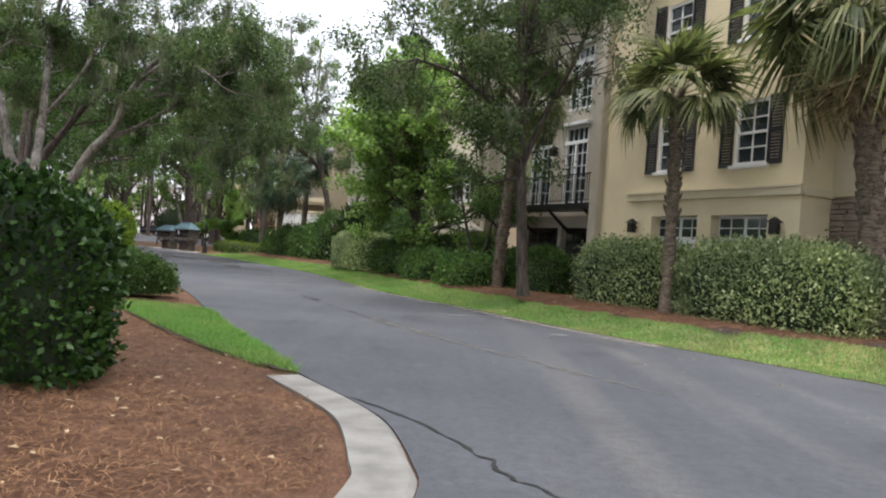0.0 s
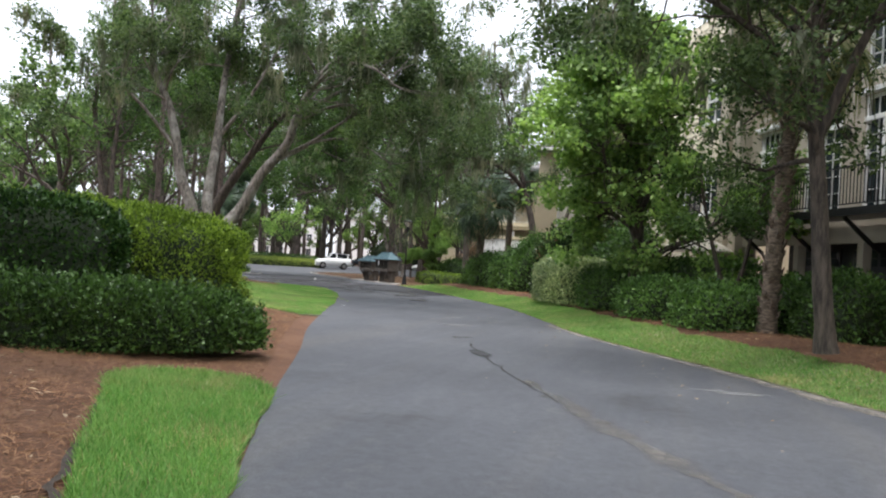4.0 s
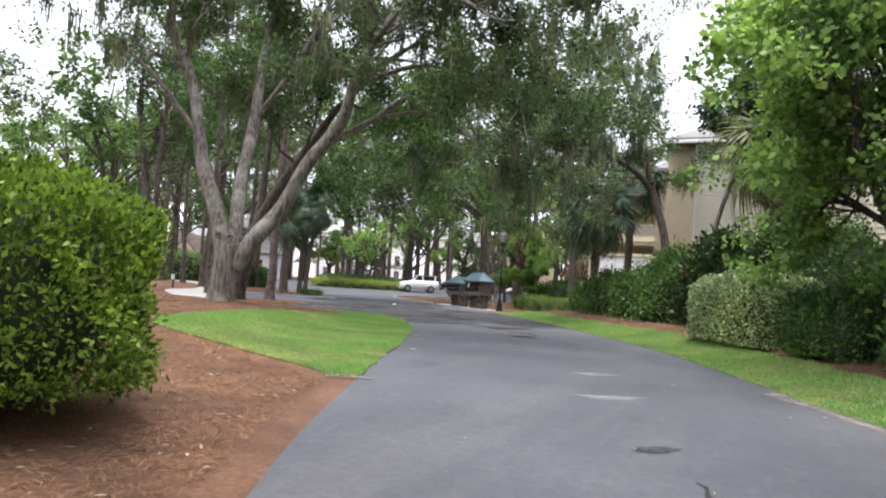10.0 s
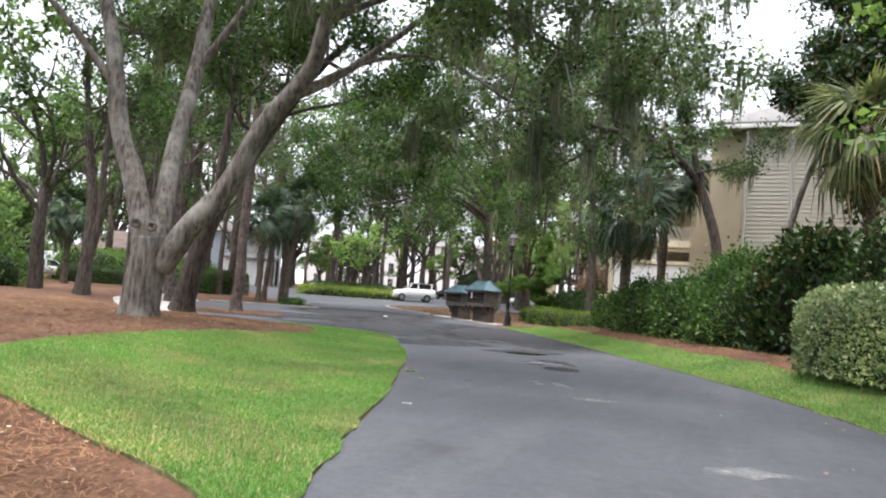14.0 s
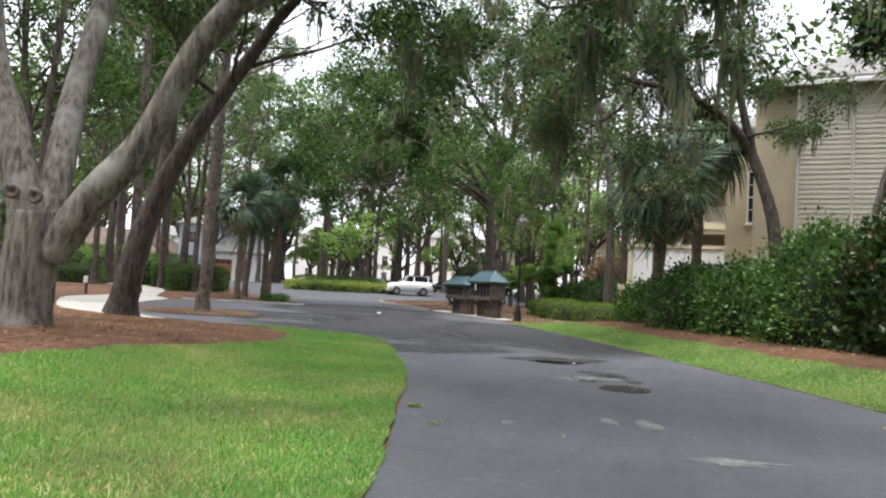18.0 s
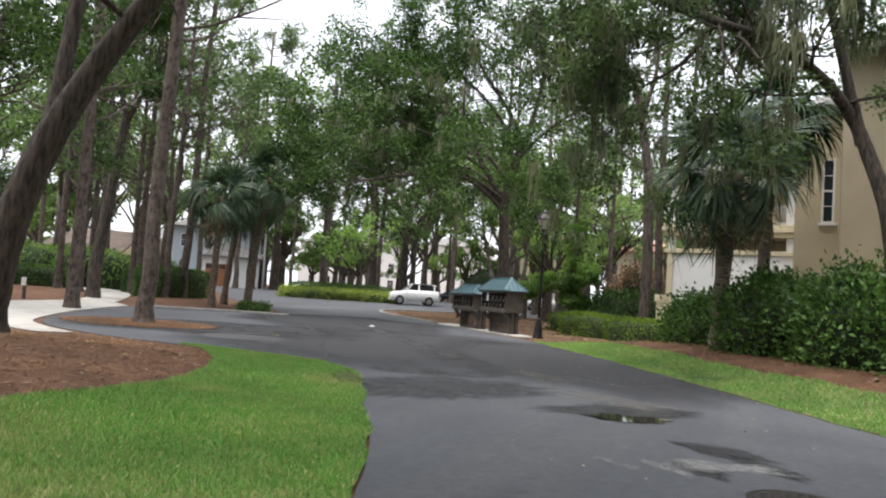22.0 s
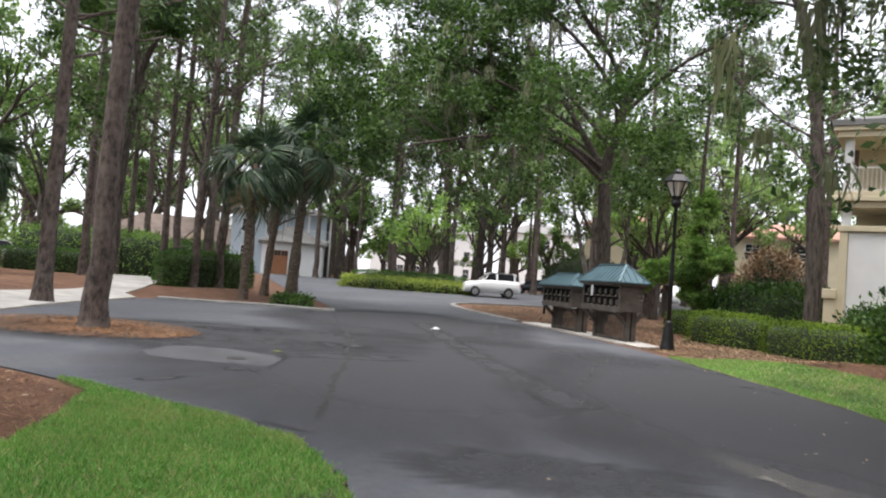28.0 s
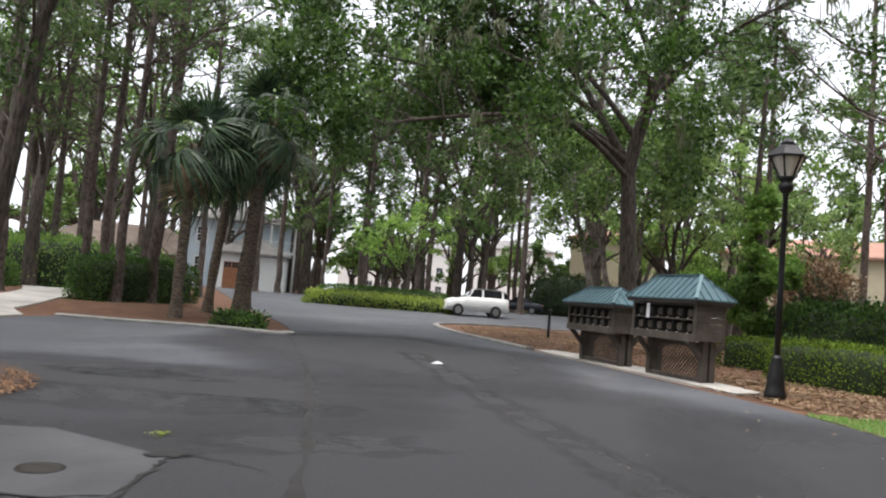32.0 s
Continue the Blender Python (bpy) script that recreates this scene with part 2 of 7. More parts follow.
MAGNOLEAF = leafy("magnolia_leaf", (0.012, 0.03, 0.012), (0.055, 0.095, 0.032), 0.15, 0.2, (0.16, 0.1, 0.05))
LIMELEAF = leafy("lime_leaf", (0.11, 0.22, 0.06), (0.32, 0.48, 0.16), 0.5, 0.45, shine=0.15)
FLOWERLEAF = leafy("yellow_border_leaf", (0.09, 0.17, 0.03), (0.36, 0.42, 0.12), 0.4, 0.45)
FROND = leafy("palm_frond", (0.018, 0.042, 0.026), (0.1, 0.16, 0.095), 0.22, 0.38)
# paler copy of the palm frond, with the light on it put into the colour
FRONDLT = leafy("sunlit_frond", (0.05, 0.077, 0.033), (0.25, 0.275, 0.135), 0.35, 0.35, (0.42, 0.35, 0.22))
DEADFROND = leafy("dry_frond", (0.169, 0.130, 0.091), (0.442, 0.351, 0.247), 0.2, 0.8)
MOSS = leafy("spanish_moss", (0.11, 0.125, 0.09), (0.23, 0.245, 0.185), 0.4, 0.9, shine=0.05)
MIDLEAF = leafy("fresh_wood_leaf", (0.13, 0.24, 0.07), (0.32, 0.47, 0.16), 0.45, shine=0.12)
DARKHEDGE = leafy("dark_hedge_leaf", (0.012, 0.03, 0.01), (0.09, 0.17, 0.045), 0.25, 0.35, shine=0.25)
# dark core of the bushes: the shade between the leaves is its colour
HEDGESHADE = plain("hedge_inner_shade", (0.02, 0.032, 0.012), 0.95, 0, 0.4, 4, 30, 0.5, 0.02)
STUCCO = plain("yellow_stucco", (0.74, 0.635, 0.42), 0.9, 0, 0.07, 0.8, 120, 0.35, 0.004)
STUCCO2 = plain("tan_stucco", (0.57, 0.49, 0.34), 0.9, 0, 0.1, 0.7, 120, 0.35, 0.004)
GREYTRIM = plain("grey_stucco_trim", (0.43, 0.385, 0.305), 0.85, 0, 0.1, 1.2, 110, 0.25)
TRIMCREAM = plain("cream_trim", (0.66, 0.58, 0.4), 0.75, 0, 0.06, 1.5, 90, 0.15)
WHITE = plain("white_paint", (0.8, 0.8, 0.78), 0.5, 0, 0.04, 2, 60, 0.05)
CLAP = plain("cream_clapboard", (0.7, 0.63, 0.48), 0.65, 0, 0.07, 1.2, 60, 0.1)
CLAP2 = plain("pale_green_clapboard", (0.5, 0.48, 0.4), 0.65, 0, 0.07, 1.2, 60, 0.1)
BLUEWALL = plain("blue_grey_clapboard", (0.42, 0.5, 0.56), 0.7, 0, 0.07, 1.2, 60, 0.1)
SHUTTER = plain("black_shutter", (0.028, 0.028, 0.032), 0.5, 0, 0.2, 5, 60, 0.1)
BLACKIRON = plain("black_iron", (0.018, 0.018, 0.019), 0.4, 0.4, 0.25, 8, 60, 0.15)
DARKWOOD = plain("dark_garage_wood", (0.045, 0.045, 0.055), 0.6, 0, 0.2, 4, 60, 0.2)
STONE = plain("brown_stone", (0.27, 0.215, 0.17), 0.95, 0, 0.3, 3, 40, 0.6, 0.012)
SHINGLE = plain("grey_shingle", (0.205, 0.2, 0.192), 0.95, 0, 0.2, 1.2, 25, 0.7, 0.02)
TANWALL = plain("brown_tan_stucco", (0.3, 0.24, 0.165), 0.9, 0, 0.1, 0.7, 120, 0.35, 0.004)
BROWNSHINGLE = plain("brown_shingle", (0.16, 0.125, 0.105), 0.95, 0, 0.2, 1.2, 25, 0.7, 0.02)
REDTILE = plain("red_roof_tile", (0.44, 0.24, 0.18), 0.85, 0, 0.15, 1.2, 25, 0.5, 0.02)
KIOSKWOOD = plain("weathered_brown_wood", (0.085, 0.07, 0.058), 0.85, 0, 0.3, 4, 30, 0.4, 0.006)
# near-black: the shade inside rooms and pigeonholes is put into this colour
INNERSHADE = plain("painted_inner_shade", (0.022, 0.02, 0.018), 0.9, 0, 0.2, 5, 40, 0.2)
TEAL = plain("teal_metal_roof", (0.1, 0.17, 0.195), 0.45, 0.3, 0.16, 1.6, 50, 0.08)
LAMPGLASS = plain("frosted_lamp_glass", (0.66, 0.62, 0.54), 0.3, 0, 0.08, 4, 60, 0)
GLASS = glass_mat("window_glass")
CARGLASS = glass_mat("car_glass", (0.012, 0.013, 0.015))
CARGLASS.node_tree.nodes["Principled BSDF"].inputs["Specular IOR Level"].default_value = 0.2
CARWHITE = plain("white_car_paint", (0.78, 0.78, 0.77), 0.22, 0.05, 0.03, 1, 200, 0)
CARDARK = plain("dark_car_paint", (0.035, 0.04, 0.05), 0.2, 0.3, 0.1, 1, 200, 0)
TYRE = plain("tyre_rubber", (0.02, 0.02, 0.02), 0.85, 0, 0.2, 6, 80, 0.2)
RIM = plain("alloy_rim", (0.5, 0.5, 0.52), 0.3, 0.9, 0.1, 6, 80, 0)
REDLAMP = plain("tail_lamp_red", (0.45, 0.03, 0.025), 0.2, 0, 0.1, 4, 80, 0)
CASTIRON = plain("cast_iron", (0.045, 0.04, 0.036), 0.6, 0.6, 0.3, 12, 60, 0.4, 0.006)
BROWNDOOR = plain("brown_garage_door", (0.3, 0.13, 0.06), 0.6, 0, 0.15, 3, 50, 0.15)
m, n, l, p = material("puddle_water")
p.inputs["Base Color"].default_value, p.inputs["Roughness"].default_value = (0.02, 0.02, 0.02, 1), 0.03
p.inputs["IOR"].default_value = 1.33
WATER = m


# ---- building helpers ----
def finish(name, me, mat, parent=None, label="", smooth=False):
    me.materials.append(mat)
    if smooth:
        me.polygons.foreach_set("use_smooth", [True] * len(me.polygons))
    ob = new(name, me)
    if parent is not None:
        ob.parent = parent
    if label:
        ob["label"] = label
    return ob


def part(name, bm, mat, parent=None, label="", smooth=False):
    me = bpy.data.meshes.new(name)
    bm.normal_update()
    bm.to_mesh(me)
    bm.free()
    return finish(name, me, mat, parent, label, smooth)


def share(name, me, parent, m=None, label=""):
    """One more object on a mesh that is already there."""
    ob = new(name, me)
    ob.parent = parent
    if m is not None:
        ob.matrix_local = m
    if label:
        ob["label"] = label
    return ob


def thing(name, m, label, category, group="", kind=""):
    ob = new(name)
    ob.matrix_world = m
    return tagged(ob, label, category, group, kind)


def box(bm, x0, x1, y0, y1, z0, z1, bevel=0.0, m=None):
    r = bmesh.ops.create_cube(bm, size=1)
    vs = r["verts"]
    for v in vs:
        v.co = Vector((x0 + (v.co.x + 0.5) * (x1 - x0), y0 + (v.co.y + 0.5) * (y1 - y0), z0 + (v.co.z + 0.5) * (z1 - z0)))
    if bevel:
        es = list({e for v in vs for e in v.link_edges})
        r = bmesh.ops.bevel(bm, geom=es, offset=bevel, segments=1, affect="EDGES")
        vs = list({v for f in r["faces"] for v in f.verts} | {v for v in vs if v.is_valid})
    if m is not None:
        for v in vs:
            v.co = m @ v.co
    return vs


def boxes(*dims, bevel=0.0):
    bm = bmesh.new()
    for d in dims:
        box(bm, *d, bevel=bevel)
    return bm


def quad_mesh(name, quads, mat, parent=None, label=""):
    """Many loose four-cornered faces at once; quads: n x 4 x 3."""
    quads = np.asarray(quads, dtype=np.float32)
    k = len(quads)
    me = bpy.data.meshes.new(name)
    me.vertices.add(4 * k)
    me.vertices.foreach_set("co", quads.ravel())
    me.loops.add(4 * k)
    me.loops.foreach_set("vertex_index", np.arange(4 * k, dtype=np.int32))
    me.polygons.add(k)
    me.polygons.foreach_set("loop_start", np.arange(0, 4 * k, 4, dtype=np.int32))
    me.update(calc_edges=True)
    return finish(name, me, mat, parent, label)


def unit(v):
    return v / np.maximum(np.linalg.norm(v, axis=-1, keepdims=True), 1e-9)


def leaf_quads(rng, at, size, wide=0.5, aim=None, spread=1.0, fold=0.12):
    """Folded diamond leaves at the places given, pointing any way or about aim."""
    k = len(at)
    d = rng.normal(size=(k, 3))
    d = unit(d) if aim is None else unit(aim + spread * d)
    s = unit(np.cross(d, rng.normal(size=(k, 3))))
    up = np.cross(d, s)
    ln = (size * rng.uniform(0.6, 1.35, k))[:, None]
    mid = at + 0.5 * ln * d + fold * ln * up
    return np.stack([at, mid + 0.5 * wide * ln * s, at + ln * d, mid - 0.5 * wide * ln * s], 1)


def catmull(pts, steps=6):
    p = np.array([pts[0], *pts, pts[-1]], float)
    out = []
    for i in range(1, len(p) - 2):
        for t in np.arange(steps) / steps:
            a, b, c, d = p[i - 1:i + 3]
            out.append(0.5 * (2 * b + (c - a) * t + (2 * a - 5 * b + 4 * c - d) * t * t + (3 * b - a - 3 * c + d) * t ** 3))
    out.append(p[-2])
    return np.array(out)


def tubes(limbs, sides=8, rough=0.0, seed=0):
    """Round tapering limbs, each a line of points with a radius at every point; returns vertices and faces."""
    rng = np.random.default_rng(seed)
    V, F = [], []
    ang = np.arange(sides) * 2 * math.pi / sides
    for pts, rad in limbs:
        pts = np.asarray(pts, float)
        tan = unit(np.gradient(pts, axis=0))
        ref = np.array([0.31, 0.95, 0.0])
        u = unit(np.cross(tan, ref))
        v = np.cross(tan, u)
        o = len(V)
        for i in range(len(pts)):
            r = rad[i] * (1 + rough * rng.normal(size=sides) * 0.5)
            ring = pts[i] + r[:, None] * (np.cos(ang)[:, None] * u[i] + np.sin(ang)[:, None] * v[i])
            V.extend(ring.tolist())
        for i in range(len(pts) - 1):
            for j in range(sides):
                a, b = o + i * sides + j, o + i * sides + (j + 1) % sides
                F.append((a, b, b + sides, a + sides))
        F.append(tuple(o + (len(pts) - 1) * sides + j for j in range(sides)))
    return V, F


def tube_part(name, limbs, mat, parent=None, label="", sides=8, rough=0.0, seed=0):
    V, F = tubes(limbs, sides, rough, seed)
    me = bpy.data.meshes.new(name)
    me.from_pydata(V, [], F)
    return finish(name, me, mat, parent, label, True)


def smooth01(a, b, x):
    t = np.clip((x - a) / (b - a), 0, 1)
    return t * t * (3 - 2 * t)


def lathe(profile, sides=16):
    """A turned body from (radius, height) pairs."""
    bm = bmesh.new()
    rings = []
    for r, z in profile:
        rings.append([bm.verts.new((r * math.cos(2 * math.pi * j / sides), r * math.sin(2 * math.pi * j / sides), z)) for j in range(sides)])
    for a, b in zip(rings, rings[1:]):
        for j in range(sides):
            bm.faces.new((a[j], a[(j + 1) % sides], b[(j + 1) % sides], b[j]))
    bm.faces.new(rings[0][::-1])
    bm.faces.new(rings[-1])
    return bm


def prism(pts, y0, y1):
    """A body with the outline pts in x and z, from y0 to y1."""
    bm = bmesh.new()
    a = [bm.verts.new((x, y0, z)) for x, z in pts]
    b = [bm.verts.new((x, y1, z)) for x, z in pts]
    bm.faces.new(a)
    bm.faces.new(b[::-1])
    for i in range(len(pts)):
        j = (i + 1) % len(pts)
        bm.faces.new((a[j], a[i], b[i], b[j]))
    return bm


# ---- the ground, the lane and its borders ----
LEFT = catmull([(-40, -6), (-9, -1.5), (-4, 0.0), (-1.3, 1.4), (-0.35, 2.9), (-0.05, 4.3), (-0.1, 5.0), (-0.35, 6.1), (-0.75, 6.9), (-1.4, 8.0), (-2.0, 9.2),
                (-2.8, 10.8), (-4.1, 13.6), (-5.6, 17.1), (-7.0, 20.1), (-8.2, 23.0), (-9.4, 26.0), (-10.5, 29.0), (-11.6, 31.6), (-13.1, 35.0), (-14.9, 38.0),
                (-15.8, 39.6), (-16.6, 40.4), (-17.9, 41.0), (-20.9, 41.2), (-23.5, 41.4), (-26.5, 42.6), (-29.2, 45.3), (-32, 49), (-34.7, 53.6)], 4)
ISLE = catmull([(-34.7, 54.2), (-33.3, 55.0), (-32.2, 56.0), (-31, 56.7), (-29.8, 56.9), (-29.6, 57.5), (-30.4, 58.6), (-33.7, 62.2), (-38, 66.5), (-45, 73), (-60, 86), (-85, 107)], 4)
FAR = np.array([(-92, 118), (-70, 102), (-58, 102), (-46, 112), (-30, 112), (0, 112), (40, 124), (42, 114), (10, 101), (-15, 91)], float)
RIGHT = catmull([(-15, 91), (-28, 83.5), (-32.6, 80.2), (-34.6, 77), (-33.8, 74), (-30.2, 68.8), (-27.2, 65.4), (-24.9, 62.8), (-23.2, 61), (-21.0, 58.5), (-18.9, 56), (-17.4, 54.2),
                 (-16.4, 52.6), (-14.8, 50.2), (-12.2, 46.0), (-9.6, 41.4), (-8.1, 38.8), (-6.7, 36.3), (-5.4, 33.5), (-4.3, 30.6), (-3.2, 27.6), (-2.2, 25), (-0.6, 22), (1, 19.3),
                 (2.7, 16.1), (4.4, 13.6), (5.6, 11.9), (6.9, 10), (10, 6), (20, -5), (36, -20)], 4)
LANE = np.vstack([LEFT, ISLE, FAR, RIGHT, [(36, -34), (-40, -34)]])
MIDDLE_Y = [-30, 0, 5, 10, 20, 30, 40, 50, 58, 66, 78, 130]
MIDDLE_X = [0, 2.5, 2.6, 1.2, -3.0, -7.6, -12.2, -18, -24, -30, -36, -50]


def inside(poly, x, y):
    x, y = np.asarray(x, float), np.asarray(y, float)
    hit = np.zeros(x.shape, bool)
    for (ax, ay), (bx, by) in zip(poly, np.roll(poly, -1, 0)):
        if ay != by:
            hit ^= ((ay > y) != (by > y)) & (x < (bx - ax) * (y - ay) / (by - ay) + ax)
    return hit


def off_line(poly, x, y, closed=True):
    """Distance from a line of points."""
    x, y = np.asarray(x, float), np.asarray(y, float)
    best = np.full(x.shape, 1e9)
    ends = np.roll(poly, -1, 0) if closed else poly[1:]
    for (ax, ay), (bx, by) in zip(poly, ends):
        dx, dy = bx - ax, by - ay
        t = np.clip(((x - ax) * dx + (y - ay) * dy) / max(dx * dx + dy * dy, 1e-9), 0, 1)
        best = np.minimum(best, (x - ax - t * dx) ** 2 + (y - ay - t * dy) ** 2)
    return np.sqrt(best)


def height(x, y):
    """The lie of the land: beds are mounded a little above the lane, and the far end rises."""
    x, y = np.asarray(x, float), np.asarray(y, float)
    d = np.where(inside(LANE, x, y), 0, off_line(LANE, x, y))
    right = x > np.interp(y, MIDDLE_Y, MIDDLE_X)
    flat = 1 - 0.8 * smooth01(51, 56, y)
    rise = np.where(right, 0.46 * smooth01(0.15, 2.6, d) * flat, 0.3 * smooth01(0.3, 5.0, d))
    rise = rise + 0.2 * np.exp(-((x + 17.5) ** 2 + (y - 31) ** 2) / 16) * smooth01(0.3, 4.0, d)
    return rise + 0.75 * smooth01(80, 100, 0.9 * y - 0.4 * x)


def ground_z(x, y):
    return float(height(np.array([x]), np.array([y]))[0])


def axis(lo, hi, step, far):
    mid = np.arange(lo, hi + 1e-6, step)
    grow = np.cumsum(step * 1.35 ** np.arange(1, 40))
    grow = grow[grow < far]
    return np.concatenate([lo - grow[::-1], mid, hi + grow])


gx, gy = axis(-60, 20, 0.5, 2200), axis(-6, 100, 0.5, 2200)
X, Y = np.meshgrid(gx, gy)
Z = height(X.ravel(), Y.ravel()).reshape(X.shape)
me = bpy.data.meshes.new("ground")
nx, ny = len(gx), len(gy)
idx = np.arange(nx * ny).reshape(ny, nx)
me.from_pydata(np.stack([X.ravel(), Y.ravel(), Z.ravel()], 1).tolist(), [], np.stack([idx[:-1, :-1], idx[:-1, 1:], idx[1:, 1:], idx[1:, :-1]], -1).reshape(-1, 4).tolist())
ground = tagged(finish("ground", me, STRAW, None, "", True), "reddish-brown pine straw covering the planting beds", "ground", kind="structure")


def region(name, outline, lift, mat, step=1.0, drop=0.0):
    """A sheet over the ground with the given outline; drop: depth of its rim."""
    bm = bmesh.new()
    bm.faces.new([bm.verts.new((x, y, 0)) for x, y in outline])
    lo, hi = np.min(outline, 0), np.max(outline, 0)
    for a in range(2):
        for c in np.arange(math.floor(lo[a] / step) * step + step, hi[a], step):
            if max(abs(c - 20), abs(c + 20)) > 160:
                continue
            geom = bm.verts[:] + bm.edges[:] + bm.faces[:]
            co, no = Vector((c, 0, 0)) if a == 0 else Vector((0, c, 0)), Vector((1, 0, 0)) if a == 0 else Vector((0, 1, 0))
            bmesh.ops.bisect_plane(bm, geom=geom, plane_co=co, plane_no=no)
    bmesh.ops.triangulate(bm, faces=[f for f in bm.faces if len(f.verts) > 4])
    if drop:
        rim = bmesh.ops.extrude_edge_only(bm, edges=[e for e in bm.edges if e.is_boundary])
        low = {v for v in rim["geom"] if isinstance(v, bmesh.types.BMVert)}
    else:
        low = set()
    co = np.array([v.co for v in bm.verts])
    z = height(co[:, 0], co[:, 1])
    for v, h in zip(bm.verts, z):
        v.co.z = h + lift - (drop if v in low else 0)
    bmesh.ops.recalc_face_normals(bm, faces=bm.faces)
    if sum(f.normal.z for f in bm.faces) < 0:
        bmesh.ops.reverse_faces(bm, faces=bm.faces)
    return part(name, bm, mat)


road = tagged(region("road", LANE, 0.02, ASPHALT, 2.0, 0.06), "worn grey asphalt lane with dusty streaks", "road", kind="structure")


def offset_line(line, d):
    t = unit(np.gradient(line, axis=0))
    return line + d * np.stack([t[:, 1], -t[:, 0]], 1)


def wobble(line, amount, seed):
    """A hand-cut edge: small irregular waves along the line."""
    rng = np.random.default_rng(seed)
    w = np.convolve(rng.normal(size=len(line) + 4), [0.25, 0.5, 0.25], "same")[2:-2]
    return offset_line(line, 1.0) * 0 + line + (offset_line(line, 1.0) - line) * (amount * w)[:, None]


def span(line, y0, y1):
    return line[(line[:, 1] >= y0) & (line[:, 1] <= y1)]


# turf: the strip along the building side, the little corner lawn and the lawn before the oak
edge_r = catmull(span(RIGHT[::-1], 3.0, 54.0), 3)
in_r = catmull([(11.6, 8.0), (8.6, 11.2), (6.6, 13.5), (5.0, 15.4), (3.6, 17.6), (2.2, 20.2), (0.9, 22.6), (-0.6, 25.6), (-1.8, 28.4), (-2.8, 31.2), (-4.0, 34.3), (-5.3, 37.2), (-6.7, 39.7), (-8.3, 42.3), (-10.8, 46.6), (-13.3, 50.8), (-15.6, 53.8)], 10)
verge_r = np.vstack([wobble(edge_r, 0.05, 1)[::-1], wobble(in_r, 0.1, 2)])
edge_a = catmull(span(LEFT, 8.0, 14.0), 4)
verge_a = np.vstack([wobble(edge_a, 0.04, 3)[::-1], wobble(catmull([(-1.7, 8.15), (-2.5, 8.9), (-3.7, 10.4), (-5.0, 12.2), (-5.7, 13.2), (-5.4, 13.9), (-4.6, 14.0)], 5), 0.05, 4)])
edge_o = catmull(LEFT[(LEFT[:, 1] > 23.3) & (LEFT[:, 1] < 41.3) & (LEFT[:, 0] > -21.2)], 3)
verge_o = np.vstack([wobble(edge_o, 0.05, 5)[::-1], wobble(catmull([(-8.9, 23.6), (-10.2, 24.2), (-12, 24.6), (-13.9, 25.4), (-14.7, 26.9), (-15.0, 28.6), (-15.1, 30.2), (-15.3, 32), (-15.7, 34), (-16.4, 36.3), (-17.8, 38.6), (-20.0, 40.9)], 8), 0.06, 6)])
LAWNS = (("verge_turf", verge_r, "green turf strip along the asphalt lane"), ("corner_turf", verge_a, "small lawn corner with yellowing patches"), ("lawn", verge_o, "mown green lawn with a pale worn patch"))
for name, line, label in LAWNS:
    tagged(region(name, line, 0.035, SOIL, 0.5, 0.06), label, "lawn", kind="structure")


def scatter(rng, outline, count, thin=None):
    lo, hi = outline.min(0), outline.max(0)
    got = []
    while sum(map(len, got)) < count:
        p = rng.uniform(lo, hi, (count * 2, 2))
        p = p[inside(outline, p[:, 0], p[:, 1])]
        if thin is not None:
            p = p[rng.uniform(size=len(p)) < thin(p)]
        got.append(p)
    return np.vstack(got)[:count]


def blades(name, rng, at, tall, mat, label, width=0.012):
    z = height(at[:, 0], at[:, 1]) + 0.03
    base = np.column_stack([at, z])
    k = len(at)
    a = rng.uniform(0, 2 * math.pi, k)
    side = np.stack([np.cos(a), np.sin(a), 0 * a], 1) * width
    lean = np.stack([rng.normal(size=k) * 0.5, rng.normal(size=k) * 0.5, np.ones(k)], 1)
    tip = base + lean * (tall * rng.uniform(0.5, 1.3, k))[:, None]
    quads = np.stack([base - side, base + side, tip + side * 0.25, tip - side * 0.25], 1)
    return tagged(quad_mesh(name, quads, mat), label, "grass", kind="stuff")


rng = np.random.default_rng(11)


def worn(p):
    """How whole the turf is: low in a few worn spots."""
    spots = np.minimum.reduce([np.hypot(p[:, 0] - a, p[:, 1] - b) / r for a, b, r in ((-12.4, 26.0, 1.3), (-10.4, 24.9, 1.3), (-9.6, 26.6, 0.7), (-11.6, 27.6, 0.7), (-13.4, 28.2, 0.6), (-3.4, 11.6, 0.5), (-4.6, 13.4, 0.5), (7.2, 11.9, 1.6), (5.0, 13.7, 0.9), (3.2, 15.7, 0.7), (1.3, 19.0, 0.6), (-15.6, 38.9, 0.8), (-12.4, 30.2, 0.9), (-12.3, 32.6, 0.9), (-15.2, 32.3, 0.6))])
    return 0.25 + 0.75 * smooth01(0.4, 1.2, spots)


def bare(p):
    """Turf grows a little thinner in the worn spots."""
    return 0.6 + 0.4 * worn(p)


def dry(p):
    """Straw-coloured tufts gather in the worn spots."""
    return 1.12 - worn(p)


blades("dry_grass", rng, scatter(rng, verge_r, 22000, dry), 0.045, DRYGRASS, "dry straw-coloured tufts in the verge", 0.008)
blades("dry_grass", rng, scatter(rng, verge_a, 5000, dry), 0.05, DRYGRASS, "dry straw-coloured tufts in the corner lawn", 0.006)
blades("dry_grass", rng, scatter(rng, verge_o, 52000, dry), 0.04, DRYGRASS, "dry straw-coloured tufts in the lawn", 0.008)
blades("grass", rng, scatter(rng, verge_r, 130000, bare), 0.05, GRASS, "short green grass along the lane", 0.008)
